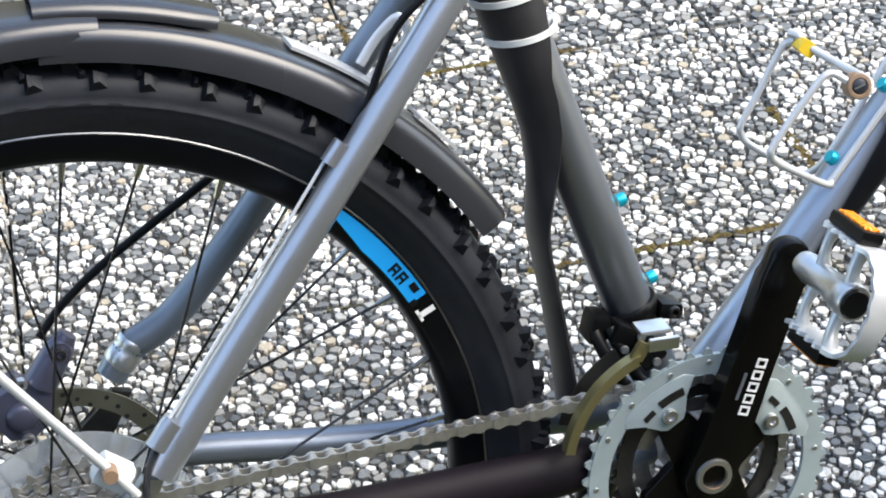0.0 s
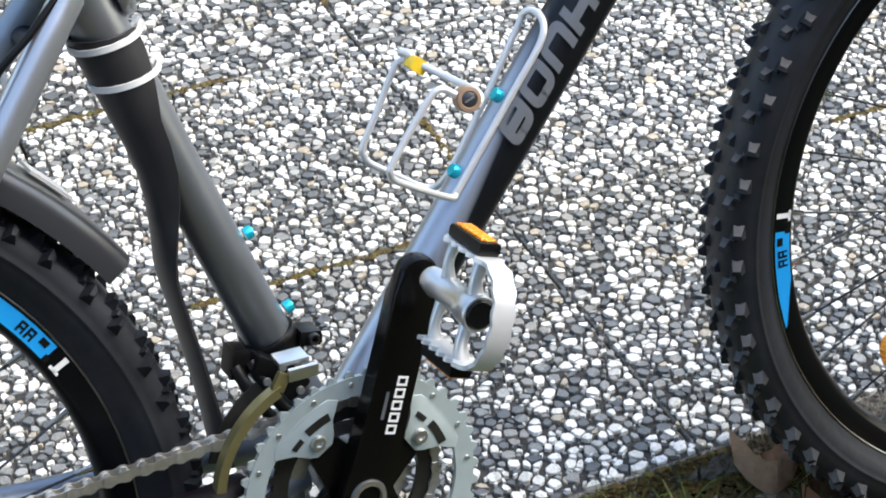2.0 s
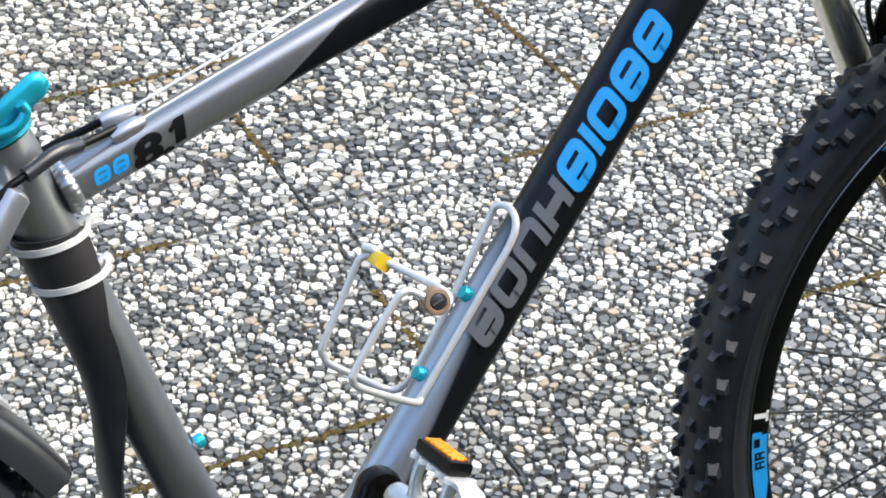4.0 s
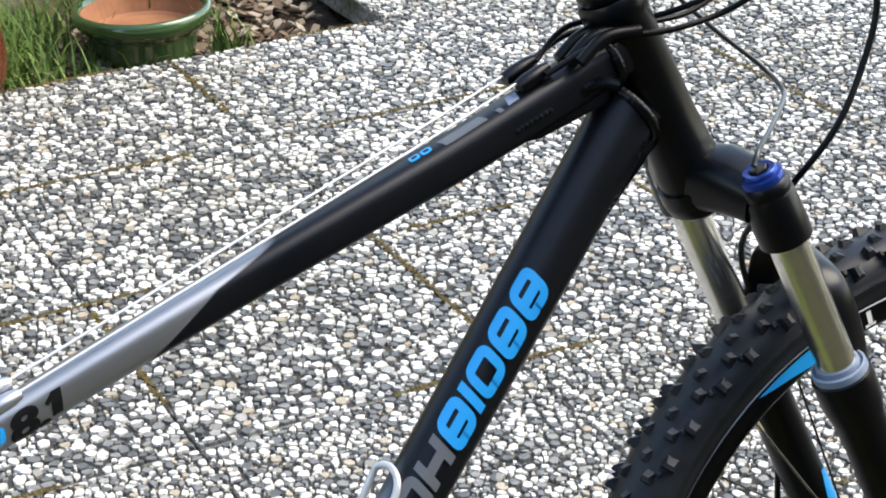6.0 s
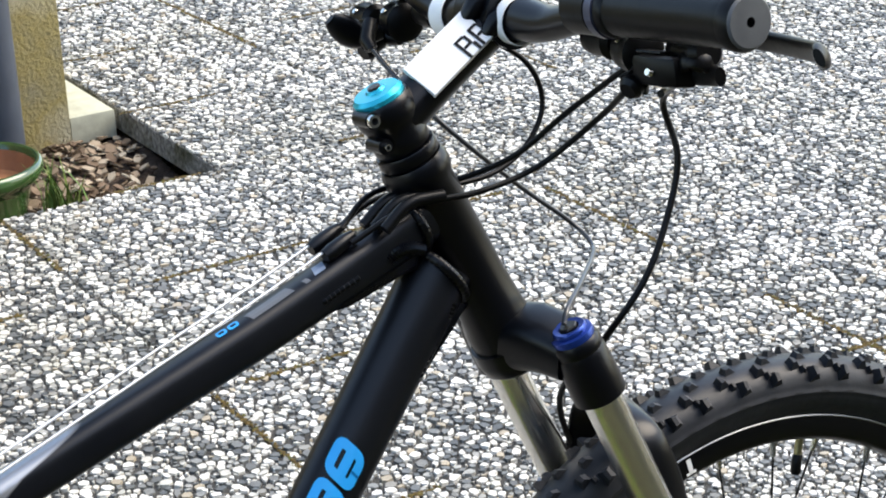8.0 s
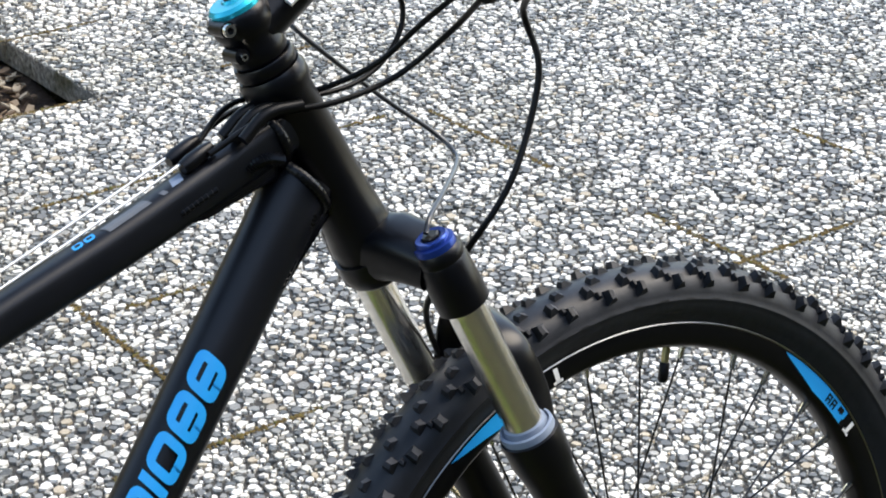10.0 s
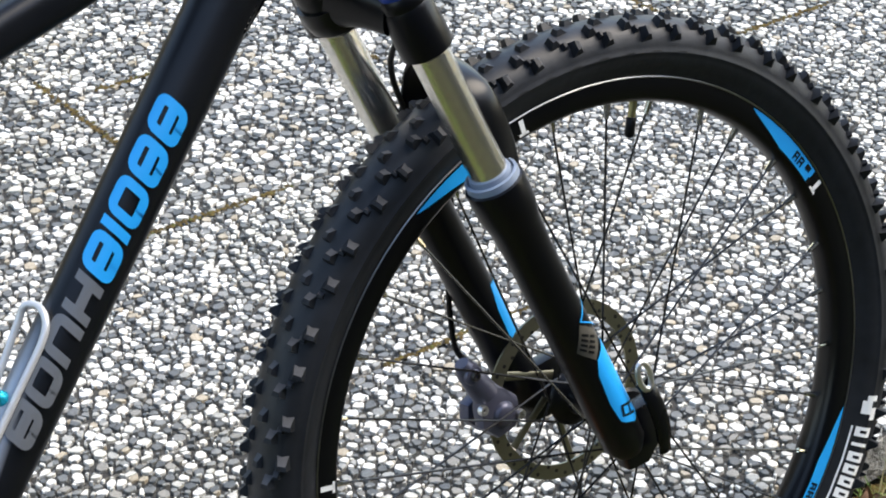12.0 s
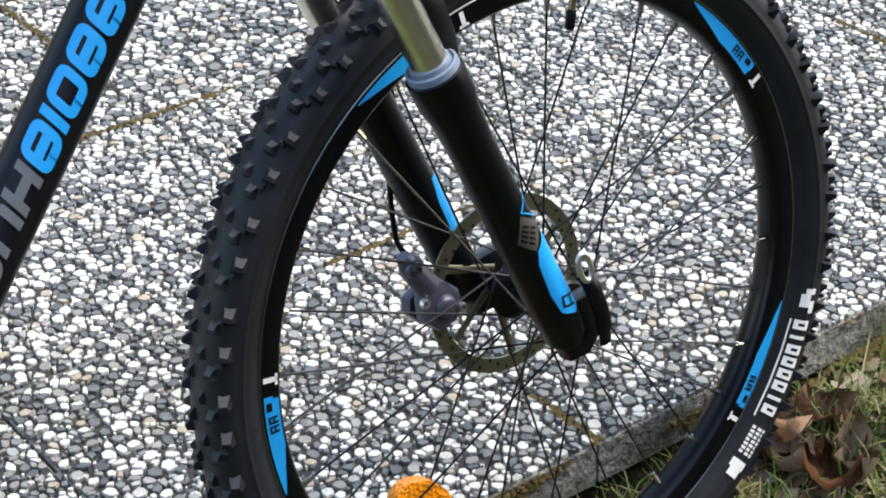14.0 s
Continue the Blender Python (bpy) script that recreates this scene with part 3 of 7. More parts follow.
def leaf_mesh(bm, length, width, curl, seed):
    r = random.Random(seed)
    rows = 9
    grid = []
    for i in range(rows):
        t = i / (rows - 1)
        w = width * (math.sin(math.pi * min(1, t * 0.96 + 0.03)) ** 0.7) * (1 + 0.28 * math.sin(t * 19 + seed))
        grid.append([bm.verts.new((length * (t - 0.5), s * w, curl * (s * s * 0.5 + (t - 0.5) ** 2 * 2) * length + r.uniform(-0.03, 0.03) * length)) for s in (-1, -0.5, 0, 0.5, 1)])
    for a, b in zip(grid, grid[1:]):
        for k in range(4):
            bm.faces.new((a[k], a[k + 1], b[k + 1], b[k]))
    out = bmesh.ops.solidify(bm, geom=list(bm.faces), thickness=0.0005)
    return bm


def fallen_leaves():
    kinds = []
    for s in range(5):
        bm = leaf_mesh(bmesh.new(), 0.034 + 0.007 * s, 0.0105 + 0.002 * s, 0.5 + 0.14 * s, s)
        ob = part("fallen_leaf", bm, dead_leaf, None, "", 60)
        kinds.append(tagged(ob, "dry curled brown leaf lying on the grass", "leaf", "fallen leaves"))
    spots = [(random.uniform(0.3, 1.45), random.uniform(-0.3, -0.025)) for _ in range(190)]
    for n, (x, y) in enumerate(spots):
        m = pose(x, y, ground_height(x, y) + random.uniform(0.008, 0.02), random.uniform(-35, 35), random.uniform(-35, 35), random.uniform(0, 360))
        if n < 5:
            kinds[n].matrix_world = m
        else:
            copy_thing(kinds[n % 5], m)


# ---- planting bed, wall, pipe and pot ----
def planting_bed():
    x0, x1, y0, y1 = -1.27, 1.128, 2.0, 3.2
    xs, ys = np.linspace(x0 - 0.02, x1 + 0.02, 60), np.linspace(y0 - 0.02, y1 + 0.02, 30)
    verts = [(x, y, -0.06 + 0.018 * noise.noise((x * 7, y * 7, 0)) + 0.01 * noise.noise((x * 25, y * 25, 0)) - 0.03 * math.exp(-((x - 1.05) ** 2 + (y - 2.1) ** 2) / 0.03) + 0.054 * math.exp(-((x - 0.387) ** 2 + (y - 2.08) ** 2) / 0.012)) for y in ys for x in xs]
    faces = [(j * 60 + i, j * 60 + i + 1, j * 60 + i + 61, j * 60 + i + 60) for j in range(29) for i in range(59)]
    bed = obj("planting_bed", verts, faces, bed_soil, label="brown crumbly soil of the planting bed", kind="structure")
    tagged(bed, category="soil")
    chips, cf = [], []
    for _ in range(1500):
        x, y = random.uniform(0.45, 1.12), random.uniform(2.01, 2.55)
        z, s, q = -0.055 - 0.03 * math.exp(-((x - 1.05) ** 2 + (y - 2.1) ** 2) / 0.03) + random.uniform(0, 0.01), random.uniform(0.005, 0.015), random.uniform(0, 6.28)
        n = len(chips)
        tx, ty = random.uniform(-0.6, 0.6), random.uniform(-0.6, 0.6)
        ring = [(math.cos(q + a) * s * random.uniform(0.5, 1.2), math.sin(q + a) * s * random.uniform(0.5, 1.1)) for a in (0, 1.1, 2.3, 3.3, 4.2, 5.3)]
        chips += [(x + a, y + b, z + tx * a + ty * b) for a, b in ring] + [(x + a, y + b, z + 0.003 + tx * a + ty * b) for a, b in ring]
        cf += [tuple(n + 6 + i for i in range(6))] + [(n + i, n + (i + 1) % 6, n + 6 + (i + 1) % 6, n + 6 + i) for i in range(6)]
    tagged(obj("leaf_litter", chips, cf, litter_mat, None, False, "pinkish-brown dead leaves and chips in the bed", "stuff"), category="leaf litter")
    tufts = []
    for cx, cy, s, n in ((0.5, 2.35, 0.11, 900), (0.45, 2.12, 0.09, 600), (0.885, 2.12, 0.02, 40), (0.2, 2.3, 0.15, 700)):
        tufts += [(random.gauss(cx, s), random.gauss(cy, s * 0.6), -0.05) for _ in range(n)]
    tufts = [(x, max(y, 2.02), z) for x, y, z in tufts]
    blades("weeds", tufts, 0.085, 0.0032, weed_mat, "bright green weeds growing in the bed", "weeds")


def wall_and_pipe():
    bm = bmesh.new()
    box(bm, (-0.61, 2.63, 0.55), (3.28, 0.4, 1.5), bevel=0.012)
    wall = part("wall_north", bm, wall_mat, None, "ochre-stained weathered rendered wall", 40)
    tagged(wall, category="wall", kind="structure")
    # unseen wall behind the camera, added so that side-facing blacks reflect something dark
    bm = bmesh.new()
    box(bm, (0.0, -4.7, 1.6), (14.0, 0.3, 3.8), bevel=0.01)
    tagged(part("unseen_wall_south", bm, unseen_wall_mat, None, "plain dull unseen wall added behind the lawn to darken reflections", 40), category="wall", kind="structure")
    pipe = thing("drainpipe", pose(0.883, 2.385, -0.1), "dark blue-grey plastic drainpipe against the wall", "drainpipe")
    p = tube("pipe", [(0, 0, 0), (0, 0, 0.7), (0, 0, 1.36)], 0.039, pipe_mat, pipe, 24, up=(1, 0, 0))
    for z in (0.55, 1.15):
        part("bracket", lathe(bmesh.new(), [(0.04, -0.012), (0.043, -0.01), (0.043, 0.01), (0.04, 0.012)], (0, 0, z), (0, 0, 1), 24), pipe_mat, pipe)
    bm = bmesh.new()
    box(bm, (1.077, 2.822, -0.027), (0.09, 0.78, 0.056), bevel=0.004)
    tagged(part("stone_block", bm, block_mat, None, "pale moss-stained edging stone beside the bed", 40), category="stone")


def flower_pot():
    pot = thing("flower_pot", pose(0.75, 2.168, -0.068), "empty green glazed flower pot with terracotta inside", "flower pot")
    out = [(0.0, 0.0), (0.078, 0.0), (0.083, 0.004), (0.09, 0.04), (0.0965, 0.066), (0.1, 0.074), (0.107, 0.08), (0.117, 0.09), (0.1215, 0.1), (0.1212, 0.109), (0.1175, 0.1145), (0.1125, 0.1155), (0.108, 0.112), (0.105, 0.104)]
    part("body", lathe(bmesh.new(), out, (0, 0, 0), (0, 0, 1), 56), glaze, pot, "green glazed outside and rolled rim", 50)
    part("lining", lathe(bmesh.new(), [(0.1055, 0.105), (0.101, 0.085), (0.096, 0.07), (0.085, 0.066), (0.05, 0.0655), (0.0, 0.064)], (0, 0, 0), (0, 0, 1), 48), terracotta, pot, "bare orange-brown inside")
    copy = thing("flower_pot", pose(0.387, 2.045, 0.001), "dark red-brown glazed flower pot at the edge of the bed", "flower pot")
    part("body", lathe(bmesh.new(), [(0.0, 0.0), (0.074, 0.0), (0.081, 0.006), (0.087, 0.03), (0.0885, 0.055), (0.086, 0.085), (0.079, 0.12), (0.0765, 0.14), (0.08, 0.152), (0.084, 0.158), (0.082, 0.164), (0.075, 0.162), (0.071, 0.145), (0.072, 0.13), (0.0, 0.128)], (0, 0, 0), (0, 0, 1), 56), red_glaze, copy, "", 40)


planting_bed()
wall_and_pipe()
flower_pot()


# ---- the bike: x forward, y to its left, z up, in the bike's own frame ----
bike = thing("mountain_bike", pose(0.0109, -0.1248, 0.0, -10.5, 0, 5),
             "silver and black hardtail mountain bike with blue decals", "bicycle")
REAR, FRONT, BB = Vector((-0.4286, 0, 0.2458)), Vector((0.633, 0, 0.2095)), Vector((-0.022, 0, 0.2062))
RIM, TYRE = 0.2685, 0.3165


def mirrored(pts):
    return [(x, -y, z) for x, y, z in pts]


def rounded_line(pts, r):
    """A polyline with its corners rounded off."""
    p = [Vector(q) for q in pts]
    out = [p[0]]
    for a, b, c in zip(p, p[1:], p[2:]):
        u, v = (a - b), (c - b)
        k = min(r, u.length * 0.5, v.length * 0.5)
        e, f = b + u.normalized() * k, b + v.normalized() * k
        out += [e.lerp(b, t).lerp(b.lerp(f, t), t) for t in (0, 0.2, 0.4, 0.6, 0.8, 1.0)]
    out.append(p[-1])
    fine = [out[0]]
    for a, b in zip(out, out[1:]):
        n = max(1, int((b - a).length / 0.0025))
        fine += [a.lerp(b, (k + 1) / n) for k in range(n)]
    return [q for i, q in enumerate(fine) if i == 0 or (q - fine[i - 1]).length > 1e-6]


def ribbon(bm, line, half, place):
    """A flat band of even width along a line, laid on a surface by place(u, v)."""
    rows = []
    for i, p in enumerate(line):
        d = (line[min(i + 1, len(line) - 1)] - line[max(i - 1, 0)]).normalized()
        n = Vector((-d.y, d.x))
        rows.append([bm.verts.new(place(*(p + n * half * k))) for k in (-1, -0.34, 0.34, 1)])
    for a, b in zip(rows, rows[1:]):
        for k in range(3):
            bm.faces.new((a[k], a[k + 1], b[k + 1], b[k]))


BLOCKS = {
    "ring": [[(0.5, 0), (0, 0), (0, 1), (1, 1), (1, 0), (0.4, 0)]],
    "double": [[(0.5, 0), (0, 0), (0, 1), (1, 1), (1, 0), (0.4, 0)], [(0, 0.47), (1, 0.47)]],
    "arch": [[(0, -0.1), (0, 1), (1, 1), (1, -0.1)]],
    "cross": [[(0, -0.1), (0, 1.1)], [(1, -0.1), (1, 1.1)], [(0, 0.47), (1, 0.47)]],
    "bar": [[(0, -0.1), (0, 1.1)]],
}


def edge_patch(bm, a, b, r, one, two, n=24):
    """A shape on a round tube between two edges, each a line of (along, angle) pairs from its first end to its last."""
    a, b = Vector(a), Vector(b)
    d = (b - a).normalized()
    side = Vector((0, -1, 0))
    side = (side - d * side.dot(d)).normalized()
    upn = side.cross(d)
    upn = upn if upn.z > 0 else -upn

    def walk_edge(line, t):
        u = t * (len(line) - 1)
        k = min(int(u), len(line) - 2)
        (s0, q0), (s1, q1) = line[k], line[k + 1]
        return s0 + (s1 - s0) * (u - k), q0 + (q1 - q0) * (u - k)

    rows = []
    for i in range(n + 1):
        (s0, q0), (s1, q1) = walk_edge(one, i / n), walk_edge(two, i / n)
        row = []
        for k in range(13):
            s, q = s0 + (s1 - s0) * k / 12, radians(q0 + (q1 - q0) * k / 12)
            row.append(bm.verts.new(a + d * s + (side * math.cos(q) + upn * math.sin(q)) * (r + 0.0005)))
        rows.append(row)
    for p, q in zip(rows, rows[1:]):
        for k in range(12):
            bm.faces.new((p[k], p[k + 1], q[k + 1], q[k]))
    return bm


def sign_blocks(a, b, r, s0, kinds, wide, gap, a0, a1, slant, stroke, material, parent, label):
    """A row of bold slanted blocks wrapped round a tube, one part each; angle 0 faces right, 90 up."""
    a, b = Vector(a), Vector(b)
    d = (b - a).normalized()
    side = Vector((0, -1, 0))
    upn = side.cross(d)
    upn = upn if upn.z > 0 else -upn
    high = radians(a1 - a0) * r - stroke
    s = s0

    def place(u, v):
        q = radians(a0) + (v + stroke / 2) / r
        return a + d * (s + u + slant * v) + (side * math.cos(q) + upn * math.sin(q)) * (r + 0.0005)

    for kind in kinds:
        w = (wide if kind != "bar" else stroke) - stroke
        bm = bmesh.new()
        for line in BLOCKS[kind]:
            ribbon(bm, rounded_line([(stroke / 2 + x * w, max(-stroke / 2, min(high + stroke / 2, y * high))) for x, y in line], stroke * 0.75), stroke / 2, place)
        part("decal_shape", bm, material, parent, label)
        s += w + stroke + gap
    return s


def weld_bead(name, centre, axis, r, y_scale, parent, material, a0=0, a1=360, n=34, size=0.003):
    """A rippled weld seam round a joint."""
    bm = bmesh.new()
    ax = Vector(axis).normalized()
    e = Vector((0, -1, 0))
    f = ax.cross(e)
    rings = []
    steps = n * 4
    full = a1 - a0 >= 360
    for k in range(steps + (0 if full else 1)):
        q = radians(a0 + (a1 - a0) * k / steps)
        out = e * math.cos(q) * y_scale + f * math.sin(q)
        w = size * (0.9 + 0.1 * (k % 4) / 3)
        rings.append([bm.verts.new(Vector(centre) + out * r + (out.normalized() * math.cos(t) * 0.7 + ax * math.sin(t)) * w) for t in [2 * math.pi * j / 8 for j in range(8)]])
    for i in range(len(rings) if full else len(rings) - 1):
        p, s = rings[i], rings[(i + 1) % len(rings)]
        for j in range(8):
            bm.faces.new((p[j], p[(j + 1) % 8], s[(j + 1) % 8], s[j]))
    return part(name, bm, material, parent, "", 60)


def frame_of_bike():
    DT0, DT1 = (-0.023, 0, 0.2077), (0.4025, 0, 0.6625)
    n = 14
    pts = [Vector(DT0).lerp(Vector(DT1), k / n) for k in range(n + 1)]
    down = tube("down_tube", pts, [0.0195 + 0.0042 * (k / n) ** 1.4 for k in range(n + 1)], paint_down, bike, 24, 0.92, (0, 1, 0), "black tube fading to silver at its foot")
    nxt = sign_blocks(DT0, DT1, 0.0206, 0.249, ["double", "ring", "arch", "cross"], 0.0262, 0.0026, -4, 62, 0.3, 0.0066, grey_decal, down, "grey block shape of the decal")
    sign_blocks(DT0, DT1, 0.0216, nxt, ["double", "bar", "ring", "double", "double"], 0.0262, 0.0026, -4, 62, 0.3, 0.0066, blue, down, "bright blue block shape of the decal")

    TT0, TT1 = Vector((-0.09, 0, 0.5658)), Vector((0.40, 0, 0.7))
    tp = smooth_path([TT0, (0.02, 0, 0.5962), (0.114, 0, 0.6211), (0.2, 0, 0.643), (0.263, 0, 0.6592), (0.34, 0, 0.6815), TT1], 6)
    top_r = lambda x: 0.0122 + 0.0042 * max(0.0, (x + 0.09) / 0.49) ** 1.3
    SQ, FLAT = 0.68, 0.98
    top = tube("top_tube", tp, [top_r(p.x) for p in tp], paint_top, bike, 48, FLAT, (0, 1, 0), "silver tube turning black with a swept edge", SQ)

    def on_tube(x, v, upper, lift=0.0004):
        """A place on the skin of the top tube: v is the height over its axis on the near side, or the way to the right on its upper face."""
        k = max(i for i in range(len(tp) - 1) if tp[i].x <= x or i == 0)
        a, b = tp[k], tp[k + 1]
        c, r = a.lerp(b, (x - a.x) / (b.x - a.x)), top_r(x)
        d = (b - a).normalized()
        upn = Vector((-d.z, 0, d.x))
        g = min(0.97, abs(v) / (r if not upper else r * FLAT)) ** (1 / SQ)
        rest = (1 - g * g) ** (SQ / 2) * r
        if upper:
            return c + upn * (rest + lift) + Vector((0, -v, 0))
        return c + upn * v + Vector((0, -rest * FLAT - lift, 0))

    def mark(name, lines, half, x0, v0, material, label, upper=False, slant=0.25):
        bm = bmesh.new()
        for line in lines:
            ribbon(bm, rounded_line(line, half * 1.4), half, lambda u, v: on_tube(x0 + u * 0.964 + v * slant, v0 + v, upper))
        part(name, bm, material, top, label)

    for k in range(2):
        w, h = 0.0078, 0.0068
        mark("decal_shape", [[(w / 2, 0), (0, 0), (0, h), (w, h), (w, 0), (w * 0.4, 0)], [(0, h * 0.47), (w, h * 0.47)]], 0.0013, -0.0795 + 0.0118 * k, -0.0042, blue, "small blue slanted mark")
        mark("decal_shape", [[(0.003, 0), (0, 0), (0, 0.005), (0.006, 0.005), (0.006, 0), (0.002, 0)]], 0.001, 0.2325 + 0.009 * k, 0.0015, blue, "small blue slanted mark", True, -0.2)
    mark("decal", [[(0.0, 0.0), (0.034, 0.0)]], 0.0042, 0.2545, 0.0058, grey_decal, "dull grey rounded mark", True)
    mark("decal", [[(0.0, 0.0), (0.004, 0.0)]], 0.0021, 0.2965, 0.0085, grey_decal, "dull grey dot", True)
    mark("model_mark", [[(0.0, 0.0), (0.009, 0.0)]], 0.005, 0.307, 0.0045, seal_grey, "pale square mark", True, -0.4)
    curve = bpy.data.curves.new("model_number", "FONT")
    curve.body, curve.size, curve.extrude, curve.shear, curve.offset = "8.1", 0.0232, 0.0, 0.2, 0.0011
    holder = new("model_number", curve)
    bpy.context.view_layer.update()
    me = bpy.data.meshes.new_from_object(holder.evaluated_get(bpy.context.evaluated_depsgraph_get()))
    bpy.data.objects.remove(holder)
    # bend the figures round the tube
    bm = bmesh.new()
    bm.from_mesh(me)
    bmesh.ops.triangulate(bm, faces=bm.faces)
    bmesh.ops.subdivide_edges(bm, edges=bm.edges, cuts=3, use_grid_fill=True)
    for v in bm.verts:
        v.co = on_tube(-0.0572 + (v.co.x - (0.003 if v.co.x > 0.0192 else 0.0)) * 1.5, -0.0102 + v.co.y, False)
    bpy.data.meshes.remove(me)
    part("model_number", bm, dark_decal, top, "black model number")
    mark("model_number", [[(0.0, 0.0), (0.0055, 0.0038)]], 0.0013, -0.031, 0.0012, dark_decal, "black model number", False, 0.0)

    ST0, ST1 = Vector((-0.02, 0, 0.215)), Vector((-0.1251, 0, 0.6016))
    sp = [ST0.lerp(ST1, k / 8) for k in range(9)]
    tube("seat_tube", sp, [0.0165] * 6 + [0.0172, 0.018, 0.0185], paint_seat, bike, 24, label="grey painted tube")
    up = (ST1 - ST0).normalized()
    part("seat_clamp", lathe(bmesh.new(), [(0.0188, -0.001), (0.021, 0.0), (0.021, 0.01), (0.0188, 0.011), (0.0165, 0.011), (0.0165, -0.001)], ST1 + up * 0.002, up, 28, True), teal, bike, "turquoise anodised clamp", 40)
    lever = smooth_path([(-0.133, -0.019, 0.6135), (-0.1231, -0.0215, 0.6215), (-0.1099, -0.022, 0.6293), (-0.0985, -0.0215, 0.6352)], 5)
    tube("seat_lever", lever, [0.0056, 0.006, 0.0066, 0.0072] + [0.0078] * 8 + [0.008, 0.0076, 0.0066, 0.0045], teal, bike, 14, 0.55, (0, 1, 0), "turquoise quick-release lever")
    tube("lever_eye", smooth_path([(-0.131, -0.026, 0.612), (-0.122, -0.029, 0.614), (-0.1145, -0.029, 0.621), (-0.1165, -0.029, 0.6265)], 5), 0.0032, teal, bike, 10, label="turquoise curl of the lever")
    tube("seat_post", [ST1, ST1 + up * 0.16], 0.0148, paint_black, bike, 20, label="black seat post")

    ax, top_h, low_h = Vector((0.054, 0, -0.135)).normalized(), Vector((0.3925, 0, 0.739)), Vector((0.4485, 0, 0.599))
    head = lathe(bmesh.new(), [(0.0, 0.0), (0.0215, 0.0), (0.0235, 0.004), (0.0235, 0.012), (0.0212, 0.018), (0.0212, 0.1), (0.0228, 0.128), (0.0242, 0.136), (0.0242, 0.149), (0.022, 0.151), (0, 0.151)], top_h, ax, 32)
    part("head_tube", head, paint_black, bike, "satin black tube", 40)
    weld_bead("weld", (0.384, 0, 0.695), (0.963, 0, 0.29), 0.0178, 1.0, bike, paint_black, size=0.0036)
    weld_bead("weld", (0.3985, 0, 0.6585), (0.83, 0, 0.55), 0.0252, 0.92, bike, paint_black, n=40, size=0.0038)
    weld_bead("weld", (-0.0945, 0, 0.5657), (0.963, 0, 0.27), 0.0142, 1.05, bike, paint_silver, n=26, size=0.0052)
    # gussets between the tubes at the head, with their rippled seams
    bm = bmesh.new()
    slab(bm, [(0.302, 0.6615), (0.309, 0.658), (0.321, 0.6588), (0.3394, 0.6628), (0.3575, 0.6665), (0.378, 0.668), (0.384, 0.688), (0.35, 0.682), (0.32, 0.672)], (0, 0, 0), (1, 0, 0), (0, 0, 1), (0, -1, 0), -0.0115, 0.0115, 0.004)
    part("gusset", bm, paint_black, bike, "black gusset under the top tube", 40)
    bm = bmesh.new()
    slab(bm, [(0.3525, 0.586), (0.36, 0.5865), (0.386, 0.611), (0.402, 0.624), (0.416, 0.634), (0.4, 0.645), (0.38, 0.63)], (0, 0, 0), (1, 0, 0), (0, 0, 1), (0, -1, 0), -0.0095, 0.0095, 0.003)
    part("gusset", bm, paint_black, bike, "black gusset under the down tube", 40)
    for pts, size in (([(0.3, -0.0135, 0.6675), (0.314, -0.0136, 0.672), (0.33, -0.0137, 0.6765)], 0.0027), ([(0.3545, -0.013, 0.681), (0.361, -0.0145, 0.685), (0.371, -0.0155, 0.6855), (0.381, -0.016, 0.682)], 0.0044),
                      ([(0.3625, -0.0145, 0.599), (0.374, -0.0145, 0.612), (0.385, -0.0145, 0.626)], 0.0026), ([(0.391, -0.0155, 0.632), (0.396, -0.0165, 0.642)], 0.004)):
        path = smooth_path(pts, 16)
        part("weld", sweep(bmesh.new(), path, [size * (0.62 if k in (0, len(path) - 1) else 0.8 + 0.28 * (k % 4) / 3) for k in range(len(path))], 10), paint_black, bike, "rippled black weld", 25)
    for a, b in (((0.331, -0.0135, 0.6755), (0.351, -0.0128, 0.676)), ((0.3865, -0.012, 0.618), (0.3985, -0.0118, 0.6305))):
        tube("gusset_edge", [a, b], 0.0011, paint_black, bike, 8, label="raised edge of the gusset")

    ss = [(-0.1275, -0.0225, 0.5785), (-0.135, -0.025, 0.571), (-0.16, -0.0315, 0.5445), (-0.229, -0.043, 0.4672), (-0.329, -0.056, 0.3585), (-0.3765, -0.062, 0.3045)]
    cs = [(-0.05, -0.028, 0.214), (-0.1, -0.036, 0.217), (-0.165, -0.045, 0.221), (-0.25, -0.055, 0.23), (-0.34, -0.06, 0.247), (-0.4, -0.062, 0.252)]
    for side in (1, -1):
        path = smooth_path(ss if side == 1 else mirrored(ss[:-1]) + [(-0.3695, 0.061, 0.333), (-0.385, 0.062, 0.3155)], 5)
        # the far stay's shade is put into its colour: grey instead of silver
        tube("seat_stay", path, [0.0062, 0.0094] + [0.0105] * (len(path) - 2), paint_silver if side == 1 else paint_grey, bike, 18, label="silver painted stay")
        path = smooth_path(cs if side == 1 else mirrored(cs), 5)
        tube("chain_stay", path, [0.0125 - 0.0025 * i / len(path) for i in range(len(path))], paint_grey, bike, 18, label="grey painted stay")
        y = -0.062 * side
        a, b = Vector((-0.3655, y * 0.985, 0.3375)), Vector((-0.3795, y, 0.322))
        if side == -1:
            col = part("collar", lathe(bmesh.new(), [(0.0108, -0.011), (0.0114, -0.01), (0.0114, -0.006), (0.0109, -0.005), (0.0109, -0.001), (0.0116, 0.0), (0.0116, 0.008), (0.0108, 0.01)], a.lerp(b, 0.5), b - a, 22), alloy, bike, "bright silver collar", 40)
        bm = bmesh.new()
